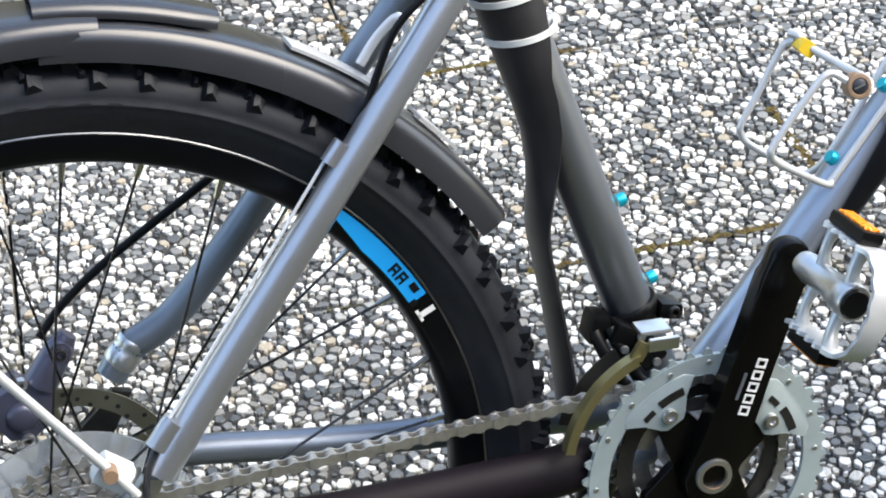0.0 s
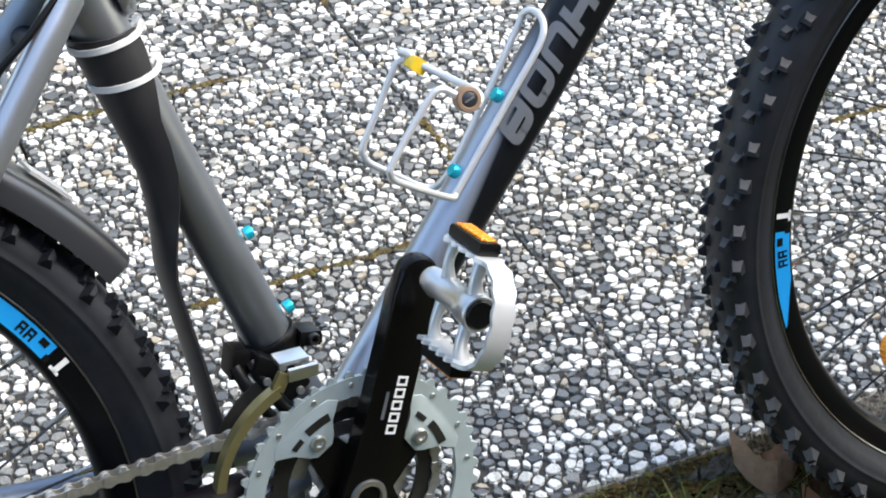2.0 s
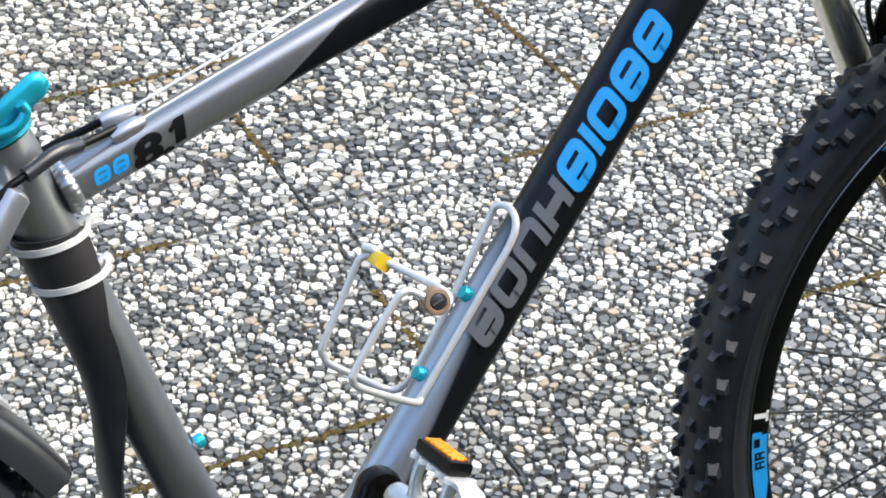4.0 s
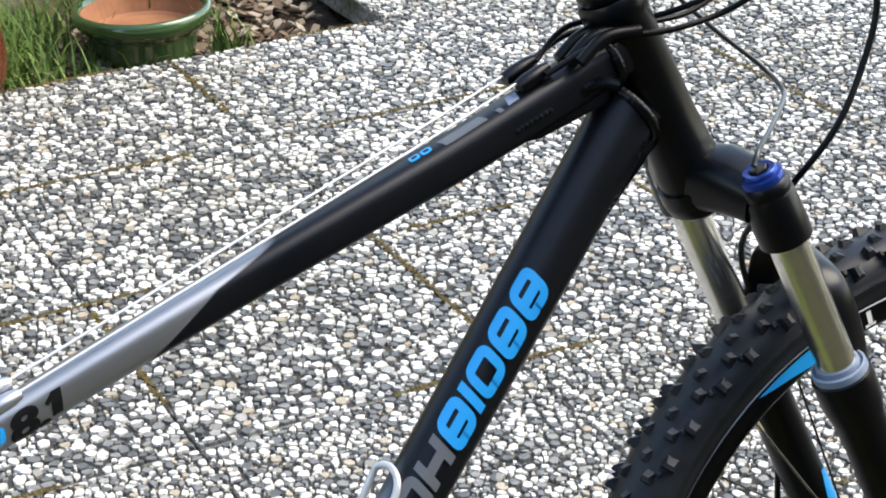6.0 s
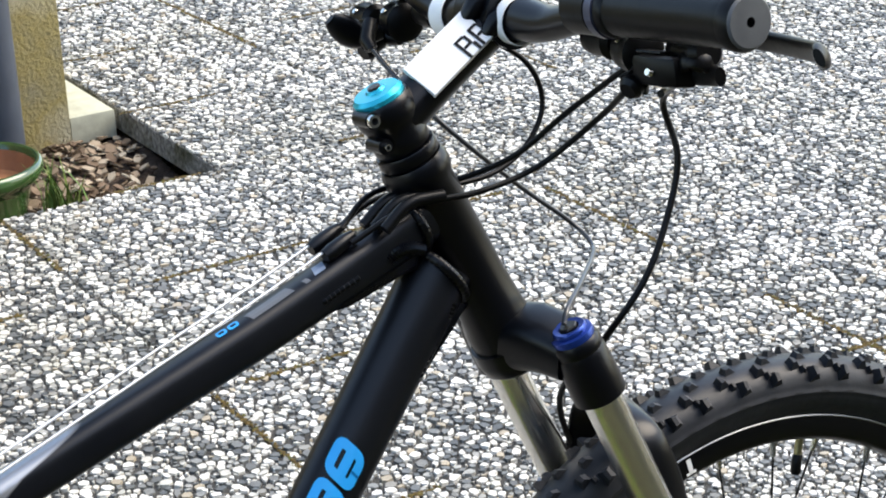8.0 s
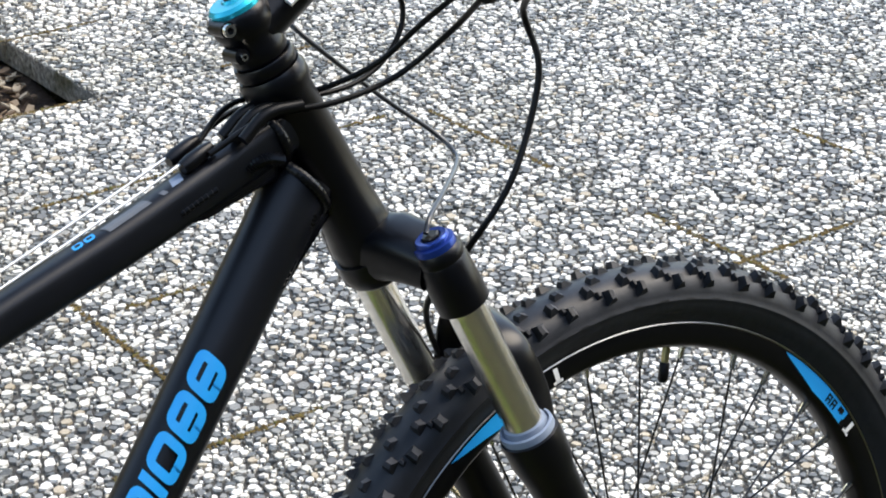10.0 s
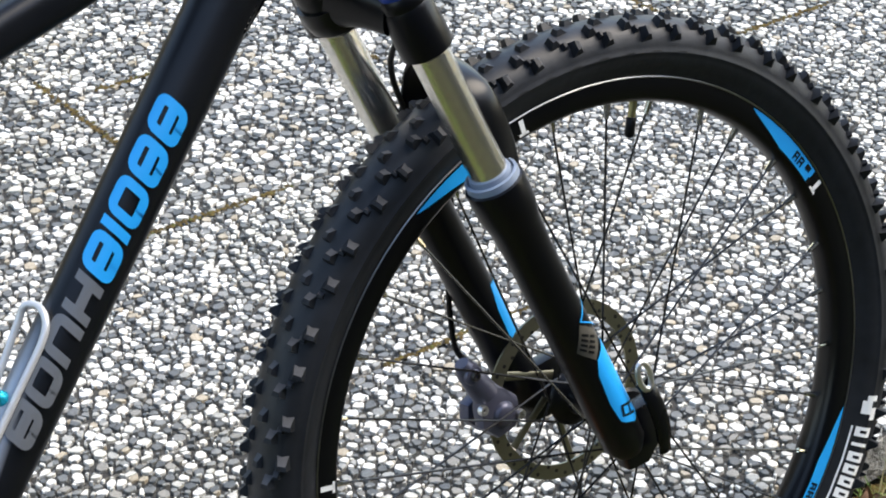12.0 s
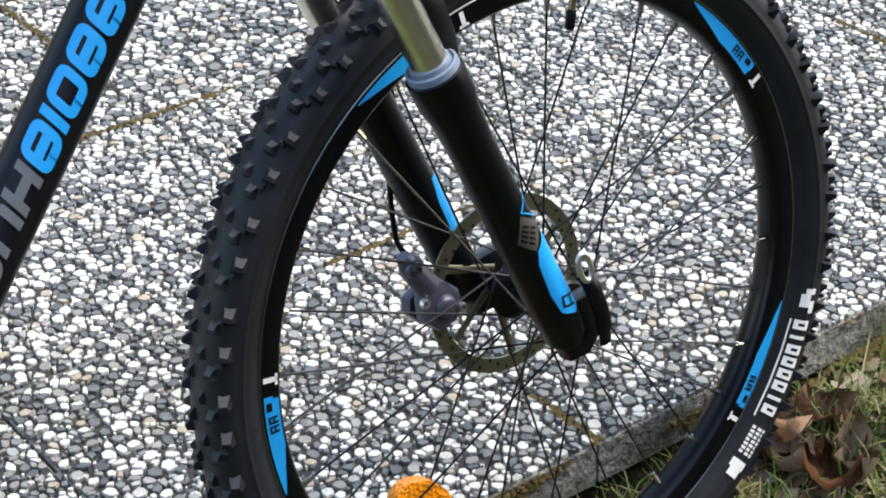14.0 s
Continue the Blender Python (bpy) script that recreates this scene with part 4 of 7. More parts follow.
        slab(bm, [(-0.374, 0.302), (-0.387, 0.306), (-0.402, 0.29), (-0.445, 0.258), (-0.447, 0.236), (-0.425, 0.228), (-0.392, 0.244), (-0.396, 0.27), (-0.378, 0.296)], (0, 0, 0), (1, 0, 0), (0, 0, 1), (0, -1, 0), -y - 0.004, -y + 0.004, 0.0015)
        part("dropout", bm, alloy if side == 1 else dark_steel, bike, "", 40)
    part("bottom_bracket", lathe(bmesh.new(), [(0.0, -0.05), (0.021, -0.05), (0.022, -0.036), (0.0205, -0.034), (0.0205, 0.034), (0.022, 0.036), (0.021, 0.05), (0, 0.05)], BB, (0, 1, 0), 28), paint_grey, bike, "", 40)
    guard = smooth_path([(-0.095, -0.04, 0.222), (-0.13, -0.046, 0.224), (-0.19, -0.052, 0.231), (-0.262, -0.06, 0.24), (-0.31, -0.062, 0.246)], 6)
    tube("chain_stay_guard", guard, [0.0165] + [0.0178] * (len(guard) - 2) + [0.0165], protector, bike, 20, 0.85, label="dark violet-black neoprene guard")
    for x, z in ((-0.041, 0.385), (-0.024, 0.3245)):
        part("cage_boss_bolt", lathe(bmesh.new(), [(0, 0.006), (0.004, 0.006), (0.0046, 0.0045), (0.0046, 0.0), (0, 0)], (x - 0.006, 0, z - 0.0018), (0.96, 0, 0.27), 14), teal, bike, "turquoise bolt", 40)


def tyre_profile(r_rim, r_out):
    """Half section of the tyre from bead to crown, (radius, half width)."""
    return [(r_rim - 0.004, 0.0125), (r_rim + 0.002, 0.0135), (r_rim + 0.009, 0.0205), (r_rim + 0.018, 0.0247), (r_rim + 0.0205, 0.0252), (r_rim + 0.0212, 0.0259), (r_rim + 0.0222, 0.026), (r_rim + 0.0229, 0.0254), (r_rim + 0.027, 0.0254), (r_rim + 0.0365, 0.0222), (r_rim + 0.0425, 0.0155), (r_rim + 0.0448, 0.008), (r_rim + 0.0455, 0.0)]


def tread(bm, n=58):
    """Blocks of the tread: shoulder pairs, inner pairs and centre ramps."""
    for k in range(n):
        for sy in (1, -1):
            q0 = 2 * math.pi * (k + (0.5 if sy < 0 else 0)) / n
            odd = k % 2
            for dq, radius, y, ly, lq, h, rot in ((0.0, RIM + 0.0355, 0.0222, 0.009, 0.0088, 0.0072, 0.95), (0.28, RIM + 0.0382, 0.02, 0.005, 0.005, 0.005, 0.8), (0.45, RIM + 0.041, 0.0155, 0.0076, 0.0098, 0.0068, 0.45), (0.05, RIM + 0.0436, 0.0062, 0.0066, 0.0112, 0.0054, 0.12)):
                q = q0 + dq * 2 * math.pi / n + (0.12 * odd * 2 * math.pi / n if y > 0.02 else 0)
                er, eq = Vector((math.cos(q), 0, math.sin(q))), Vector((-math.sin(q), 0, math.cos(q)))
                ey = Vector((0, sy, 0))
                out = (er * math.cos(rot) + ey * math.sin(rot)).normalized()
                lat = (ey * math.cos(rot) - er * math.sin(rot)).normalized()
                c = er * radius + ey * y
                low, high = [], []
                for a, b in ((-1, -0.8), (0.9, -1.1), (1.0, 0.1), (0.85, 1.1), (-0.9, 0.8)):
                    low.append(bm.verts.new(c + eq * a * lq * 0.72 + lat * b * ly * 0.62 - out * 0.002))
                    high.append(bm.verts.new(c + eq * (a * lq * 0.2 + lq * 0.3) + lat * b * ly * 0.4 + out * h * random.uniform(0.92, 1.08)))
                m = len(low)
                bm.faces.new(high)
                for i in range(m):
                    f = bm.faces.new((low[i], low[(i + 1) % m], high[(i + 1) % m], high[i]))
                    # the ramp face gets the paler rubber, worn and painted as if lit
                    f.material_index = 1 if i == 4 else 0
    return bm


def arc_patch(bm, r0, r1, a0, a1, y, n=14, taper=False):
    """A flat decal on the side of the rim, between two radii; tapering to a point at its start if wanted."""
    rows = []
    for k in range(n + 1):
        t = k / n
        q = radians(a0 + (a1 - a0) * t)
        lo = r0 + (r1 - r0) * (1 - min(1.0, t * 2.0) ** 0.75) if taper else r0
        rows.append([bm.verts.new((math.cos(q) * r, y, math.sin(q) * r)) for r in (lo, r1)])
    for p, q in zip(rows, rows[1:]):
        bm.faces.new((p[0], p[1], q[1], q[0]))
    return bm


def wheel(name, centre, turn, valve_at, decal_at, reflector_at=None, disc_side=1, label=""):
    """One spoked wheel at its hub; its own y axis is the axle."""
    hub_bm = lathe(bmesh.new(), [(0, -0.05), (0.009, -0.05), (0.01, -0.036), (0.024, -0.034), (0.026, -0.031), (0.024, -0.028), (0.014, -0.024), (0.0115, 0.0), (0.014, 0.024), (0.024, 0.028), (0.026, 0.031), (0.024, 0.034), (0.012, 0.036), (0.01, 0.05), (0, 0.05)], (0, 0, 0), (0, 1, 0), 28)
    w = part(name, hub_bm, paint_black, bike, label, 40)
    w.matrix_basis = Matrix.Translation(centre) @ turn
    prof = tyre_profile(RIM, TYRE)
    full = [(r, -y) for r, y in prof] + [(r, y) for r, y in prof[-2::-1]]
    t = part("tyre", lathe(bmesh.new(), full, (0, 0, 0), (0, 1, 0), 120), rubber, w, "black rubber mountain bike tyre", 60)
    part("tread", tread(bmesh.new()), knob_rubber, t, "black rubber knobs", 20).data.materials.append(worn_lit_rubber)
    bead = [(RIM + 0.0068, -0.0198), (RIM + 0.0078, -0.0206), (RIM + 0.0088, -0.0206)]
    rim = [(RIM + 0.001, -0.0128), (RIM + 0.0005, -0.0138), (RIM - 0.004, -0.0142), (RIM - 0.014, -0.0138), (RIM - 0.0172, -0.0115), (RIM - 0.02, -0.005), (RIM - 0.02, 0.005), (RIM - 0.0172, 0.0115), (RIM - 0.014, 0.0138), (RIM - 0.004, 0.0142), (RIM + 0.0005, 0.0138), (RIM + 0.001, 0.0128)]
    rm = part("rim", lathe(bmesh.new(), rim, (0, 0, 0), (0, 1, 0), 120), paint_black, w, "black double-wall rim", 35)
    part("rim_edge", lathe(bmesh.new(), [(RIM + 0.0012, -0.0134), (RIM + 0.0018, -0.0142), (RIM + 0.001, -0.0147), (RIM + 0.0002, -0.0141)], (0, 0, 0), (0, 1, 0), 120, True), rim_metal, rm, "thin metal rim edge", 60)
    for tip, end, bar in decal_at:
        y, step = -0.0147, -1.0
        part("rim_decal", arc_patch(bmesh.new(), RIM - 0.0137, RIM - 0.0012, tip, end, y, 20, True), blue, rm, "bright blue pointed decal")
        part("rim_decal", arc_patch(bmesh.new(), RIM - 0.0137, RIM - 0.0015, bar + 0.5, bar - 0.4, y, 4), white_decal, rm, "white bar of the decal")
        part("rim_decal", arc_patch(bmesh.new(), RIM - 0.0137, RIM - 0.0115, bar + 1.1, bar - 0.9, y, 4), white_decal, rm, "white foot of the decal")
        for o, r0, r1, wide in ((6.6, 0.0115, 0.0035, 0.4), (6.2, 0.0052, 0.0035, 0.7), (6.2, 0.0086, 0.007, 0.7), (5.6, 0.0115, 0.0035, 0.35), (4.9, 0.0115, 0.0035, 0.4), (4.5, 0.0052, 0.0035, 0.7), (4.5, 0.0086, 0.007, 0.7), (3.9, 0.0115, 0.0035, 0.35), (2.6, 0.0075, 0.0028, 1.5), (0.4, 0.0137, 0.009, 1.0)):
            part("rim_decal", arc_patch(bmesh.new(), RIM - r0, RIM - r1, end + o, end + o - wide, y - 0.0004, 2), dark_decal, rm, "small black mark on the decal")
    spoke_path = []
    for k in range(32):
        sy = -1 if k % 2 else 1
        q = 2 * math.pi * k / 32 + 0.05
        sweep_q = q + (1 if (k // 2) % 2 else -1) * radians(74)
        a = Vector((math.cos(sweep_q) * 0.0235, sy * 0.031, math.sin(sweep_q) * 0.0235))
        b = Vector((math.cos(q) * (RIM - 0.0185), sy * 0.003, math.sin(q) * (RIM - 0.0185)))
        part("spoke", sweep(bmesh.new(), [a, b], 0.00095, 6, caps=False), spoke_metal, w)
        d = (a - b).normalized()
        part("nipple", sweep(bmesh.new(), [b - d * 0.002, b + d * 0.003, b + d * 0.013], [0.003, 0.0027, 0.0019], 8), chrome, rm)
    v = Vector((math.cos(radians(valve_at)), 0, math.sin(radians(valve_at))))
    stem = part("valve", sweep(bmesh.new(), [v * (RIM - 0.018), v * (RIM - 0.034)], 0.0032, 12), olive_metal, w, "brass valve stem", 40)
    part("valve_cap", sweep(bmesh.new(), [v * (RIM - 0.033), v * (RIM - 0.034), v * (RIM - 0.047), v * (RIM - 0.049)], [0.0034, 0.0041, 0.0041, 0.003], 12), black_plastic, stem, "black valve cap", 40)
    disc = bmesh.new()
    y = 0.045 * disc_side
    ring_plate(disc, (0, 0), 0.065, 0.0775, y - 0.001, y + 0.001, 72)
    arms = []
    for k in range(6):
        q = 2 * math.pi * k / 6
        p0, p1 = Vector((math.cos(q) * 0.02, y, math.sin(q) * 0.02)), Vector((math.cos(q + 0.5) * 0.064, y, math.sin(q + 0.5) * 0.064))
        arms.append([p0, p0.lerp(p1, 0.5), p1])
    dk = part("brake_disc", disc, disc_metal, w, "drilled steel brake disc", 40)
    for a in arms:
        part("disc_arm", sweep(bmesh.new(), a, [0.004, 0.0034, 0.004], 8, 0.3), disc_metal, dk, "", 40)
    holes = bmesh.new()
    for k in range(48):
        q = 2 * math.pi * k / 48
        rr = 0.0665 + 0.0035 * (k % 3)
        lathe(holes, [(0, -0.0013), (0.0017, -0.0013), (0.0017, 0.0013), (0, 0.0013)], (math.cos(q) * rr, y, math.sin(q) * rr), (0, 1, 0), 8)
    part("drilled_holes", holes, dark_steel, dk)
    if reflector_at is not None:
        q = radians(reflector_at)
        c = Vector((math.cos(q) * 0.19, 0, math.sin(q) * 0.19))
        bm = bmesh.new()
        rd, tg = Vector((math.cos(q), 0, math.sin(q))), Vector((-math.sin(q), 0, math.cos(q)))
        outline = [(0.022 * math.cos(t), 0.034 * math.sin(t)) for t in [2 * math.pi * k / 28 for k in range(28)]]
        slab(bm, outline, c, rd, tg, rd.cross(tg), -0.006, 0.006, 0.002)
        part("spoke_reflector", bm, amber, w, "amber reflector between the spokes", 40)
    return w, t, rm


def tyre_print(t):
    """The pale print on the tyre wall: letter-sized blocks, a line, small print and a shield, as plain shapes."""
    def wall_y(r):
        h = r - RIM
        for (h0, y0), (h1, y1) in zip(WALL, WALL[1:]):
            if h <= h1:
                return y0 + (y1 - y0) * (h - h0) / (h1 - h0)
        return WALL[-1][1]

    def wall_cell(bm, q0, q1, r0, r1):
        rows = []
        for k in range(4):
            q = radians(q0 + (q1 - q0) * k / 3)
            rows.append([bm.verts.new((math.cos(q) * r, -wall_y(r) - 0.0007, math.sin(q) * r)) for r in [r0 + (r1 - r0) * j / 5 for j in range(6)]])
        for p, s in zip(rows, rows[1:]):
            for j in range(5):
                bm.faces.new((p[j], p[j + 1], s[j + 1], s[j]))
        return bm

    def mark(cells, label="white printed shape on the tyre wall"):
        bm = bmesh.new()
        for c in cells:
            wall_cell(bm, *c)
        part("wall_print", bm, white_decal, t, label)

    lo, hi = RIM + 0.0115, RIM + 0.0262
    a, e = -24.0, 1.75
    for k, narrow in enumerate((0, 1, 0, 0, 0, 0, 1, 0)):
        q = a - 2.3 * k - (0.6 if narrow else 0.0)
        if narrow:
            mark([(q, q - 0.62, lo, hi)])
        else:
            mark([(q, q - 0.6, lo, hi), (q - e + 0.6, q - e, lo, hi), (q - 0.6, q - e + 0.6, lo, lo + 0.0042), (q - 0.6, q - e + 0.6, hi - 0.0042, hi)])
    mark([(a, -43.0, RIM + 0.008, RIM + 0.0092)], "white line under the print")
    for k in range(3):
        r = RIM + 0.0115 + 0.005 * k
        for j in range(7):
            mark([(-44.6 - 0.82 * j, -45.15 - 0.82 * j, r, r + (0.0038 if (j + k) % 3 else 0.003))], "small white print mark")
    mark([(-51.3, -53.0, RIM + 0.0105, RIM + 0.0255), (-53.0, -54.6, RIM + 0.0125, RIM + 0.0235)], "white shield shape")
    mark([(-18.2, -19.2, RIM + 0.016, RIM + 0.026), (-19.2, -21.6, RIM + 0.0125, RIM + 0.021), (-20.4, -22.6, RIM + 0.021, RIM + 0.027)], "white blob shape before the print")


def dashes(t, a0, a1):
    bm = bmesh.new()
    for k in range(10):
        q0 = a0 + (a1 - a0) * k / 10
        arc_patch(bm, RIM + 0.0225, RIM + 0.0232, q0, q0 + 1.6, -0.0262, 3)
    part("wall_print", bm, dark_steel, t, "faint moulded dashes on the tyre wall")


WALL = [(-0.004, 0.0125), (0.002, 0.0135), (0.009, 0.0205), (0.018, 0.0253), (0.0212, 0.0262), (0.0222, 0.0262), (0.027, 0.0255), (0.0365, 0.0222)]
STEER_AXIS = Vector((-0.358, 0, 0.934))
STEER = Matrix.Rotation(radians(-5.6), 4, STEER_AXIS)
rear_wheel = wheel("rear_wheel", REAR, Matrix(), 215, [(48.0, 24.8, 22.3), (126.0, 102.8, 100.3), (204.0, 180.8, 178.3), (-30.0, -53.2, -55.7)], None, 1, "rear wheel hub, black")
front_wheel = wheel("front_wheel", FRONT, STEER, 75, [(50.0, 29.2, 26.7), (-20.7, -42.9, -45.4), (-168.0, -186.4, -189.3), (124.4, 103.7, 101.2)], 223.3, 1, "front wheel hub, black")


def fork():
    """Suspension fork, turned slightly to the right with the wheel."""
    crown_c = Vector((0.4505, 0, 0.5935))
    for side in (1, -1):
        y = -0.0612 if side == 1 else 0.0642
        u = 0.0 if side == 1 else 0.0128
        at = lambda z: Vector((0.4568 + u + (0.6098 - z) * 0.3615, y, z))
        tube("stanchion", [at(0.575), at(0.52), at(0.448)], 0.014, stanchion_metal, bike, 28, label="polished chrome stanchion")
        d = (at(0.4) - at(0.5)).normalized()
        part("dust_seal", lathe(bmesh.new(), [(0.0141, -0.005), (0.0155, -0.0045), (0.0162, 0.0), (0.0172, 0.0005), (0.018, -0.0018), (0.0198, -0.001), (0.0202, 0.003), (0.0198, 0.008), (0.0141, 0.008)], at(0.458), d, 36), seal_grey, bike, "pale blue-grey dust seal", 40)
        low = part("lower_leg", lathe(bmesh.new(), [(0.0141, 0.006), (0.0202, 0.004), (0.0218, 0.005), (0.0222, 0.008), (0.022, 0.028), (0.0192, 0.042), (0.0178, 0.07), (0.0178, 0.2), (0.0178, 0.235), (0.017, 0.262), (0.012, 0.272), (0, 0.274)], at(0.458), d, 32), paint_black, bike, "satin black lower leg", 40)
        A, Z = at(0.458), at(0.2)
        if side == 1:
            part("leg_decal", edge_patch(bmesh.new(), A, Z, 0.0179, [(0.172, 0), (0.183, -14), (0.212, -21), (0.231, -15), (0.2345, -6)], [(0.161, 66), (0.19, 66), (0.2075, 66), (0.238, 58), (0.2415, 24)]), blue, low, "bright blue decal")
            part("leg_decal", edge_patch(bmesh.new(), A, Z, 0.018, [(0.136, -2), (0.146, -19), (0.156, -37)], [(0.1525, 44), (0.163, 22), (0.1705, -3)]), tan_badge, low, "grey-brown badge shape")
            for k in range(4):
                t = 0.16 + 0.2 * k
                e = lambda u: [(0.139 + 0.0165 * u + 0.0005, -5 - 30 * u), (0.1525 + 0.0155 * u, 36 - 40 * u)]
                one, two = e(t), e(t + 0.1)
                for c0, c1 in ((0.08, 0.46), (0.56, 0.92)):
                    mix2 = lambda p, q, w: (p[0] + (q[0] - p[0]) * w, p[1] + (q[1] - p[1]) * w)
                    part("leg_decal", edge_patch(bmesh.new(), A, Z, 0.0184, [mix2(*one, c0), mix2(*one, c1)], [mix2(*two, c0), mix2(*two, c1)], 6), dark_decal, low, "dark bar on the badge")
            for one, two in (([(0.121, 62), (0.1335, 6)], [(0.1225, 64), (0.135, 7)]), ([(0.1335, 4), (0.15, 56)], [(0.1348, 3), (0.1515, 56)])):
                part("leg_decal", edge_patch(bmesh.new(), A, Z, 0.0181, one, two, 8), blue, low, "thin blue line over the badge")
            for one, two in (([(0.2185, 2), (0.226, 46)], [(0.2205, 1), (0.228, 45)]), ([(0.2265, -6), (0.234, 36)], [(0.2285, -6), (0.236, 35)]), ([(0.2185, 2), (0.2285, -6)], [(0.2195, 8), (0.2295, 0)]), ([(0.2222, 24), (0.2315, 18)], [(0.2232, 29), (0.2325, 23)])):
                part("leg_decal", edge_patch(bmesh.new(), A, Z, 0.0183, one, two, 6), dark_decal, low, "black bar on the blue decal")
        else:
            part("leg_decal", edge_patch(bmesh.new(), A, Z, 0.0179, [(0.144, 24), (0.165, 8), (0.192, 2), (0.197, 10)], [(0.147, 72), (0.17, 74), (0.196, 72), (0.2, 66)]), blue, low, "bright blue decal")
        foot = at(0.2)
        bm = bmesh.new()
        e = Vector((0.934, 0, 0.358))
        slab(bm, [(-0.018, -0.012), (0.0, -0.02), (0.02, -0.012), (0.034, 0.004), (0.03, 0.022), (0.004, 0.03), (-0.016, 0.02)], foot + Vector((0.006, 0, 0.006)), e, (-0.358, 0, 0.934), e.cross(Vector((-0.358, 0, 0.934))), -0.008, 0.008, 0.003)
        part("dropout", bm, paint_black, bike, "", 40)
        top_a, top_b = at(0.609), at(0.553)
        dd = (top_b - top_a).normalized()
        crown = part("crown_leg", lathe(bmesh.new(), [(0, 0.003), (0.0155, 0.003), (0.0172, 0.006), (0.0174, 0.011), (0.0168, 0.0125), (0.0178, 0.015), (0.019, 0.038), (0.0188, 0.05), (0.014, 0.053)], top_a, dd, 32), paint_black, bike, "black forged crown end", 40)
        if side == 1:
            part("adjuster_knob", lathe(bmesh.new(), [(0.006, -0.002), (0.0075, -0.005), (0.011, -0.0054), (0.012, -0.004), (0.012, -0.002), (0.0148, -0.0015), (0.0152, 0.0), (0.0152, 0.003), (0, 0.003)], top_a, dd, 32), navy, crown, "dark blue anodised adjuster", 40)
            part("hex_cap", lathe(bmesh.new(), [(0, -0.0068), (0.0058, -0.0068), (0.0066, -0.006), (0.0066, 0.0), (0, 0.0)], top_a, dd, 6), dark_steel, crown, "dark hexagonal centre", 20)
        arm = [crown_c + Vector((0.0, -0.008 * side, 0.008)), crown_c + Vector((0.004 + u * 0.3, -0.026 * side, 0.009)), at(0.594) + Vector((-0.004, 0.02 * side, 0.004)), at(0.592) + Vector((-0.001, 0.006 * side, 0.0))]
        part("crown_arm", sweep(bmesh.new(), arm, [0.0235, 0.0228, 0.021, 0.019], 28, 0.9, (-0.2, 0, 0.95), power=0.66), paint_black, bike, "black forged crown", 30)
    part("crown_race", lathe(bmesh.new(), [(0.0, -0.006), (0.0255, -0.006), (0.0258, 0.004), (0.0238, 0.013), (0.019, 0.017), (0, 0.017)], crown_c + Vector((-0.002, 0, 0.002)), (0.371, 0, -0.928), 32), paint_black, bike, "", 40)
    arch = smooth_path([(0.521, -0.06, 0.428), (0.5265, -0.058, 0.473), (0.516, -0.052, 0.52), (0.529, 0.001, 0.532), (0.544, 0.044, 0.514), (0.545, 0.06, 0.474), (0.532, 0.065, 0.436)], 6)
    tube("fork_arch", arch, [0.0172 - 0.006 * math.sin(math.pi * i / (len(arch) - 1)) for i in range(len(arch))], paint_black, bike, 16, 0.27, (0, 1, 0.4), "black arch bridging the lower legs")
    sk = smooth_path([(0.612, -0.078, 0.262), (0.617, -0.083, 0.245), (0.623, -0.083, 0.22), (0.627, -0.078, 0.196)], 5)
    lev = tube("quick_release_lever", sk, [0.0065] * 3 + [0.0075] * 10 + [0.006] * 3, paint_black, bike, 14, 0.5, (0, 1, 0), "black quick-release lever")
    eye = [Vector((0.6105, -0.0835, 0.268)) + Vector((0.0055, 0, 0.002)) * math.cos(t) + Vector((-0.003, 0, 0.0115)) * math.sin(t) for t in [2 * math.pi * k / 24 for k in range(25)]]
    part("lever_tip", sweep(bmesh.new(), eye, 0.0026, 8, 0.8, caps=False), alloy, lev, "bright steel eye", 50)
    part("axle_nut", lathe(bmesh.new(), [(0, -0.02), (0.008, -0.02), (0.01, -0.017), (0.01, 0.0), (0, 0)], (0.631, 0.087, 0.209), (0, -1, 0), 18), paint_black, bike, "", 40)
    caliper("front_caliper", Vector((0.562, 0.058, 0.232)), Vector((-0.36, 0, 0.93)))


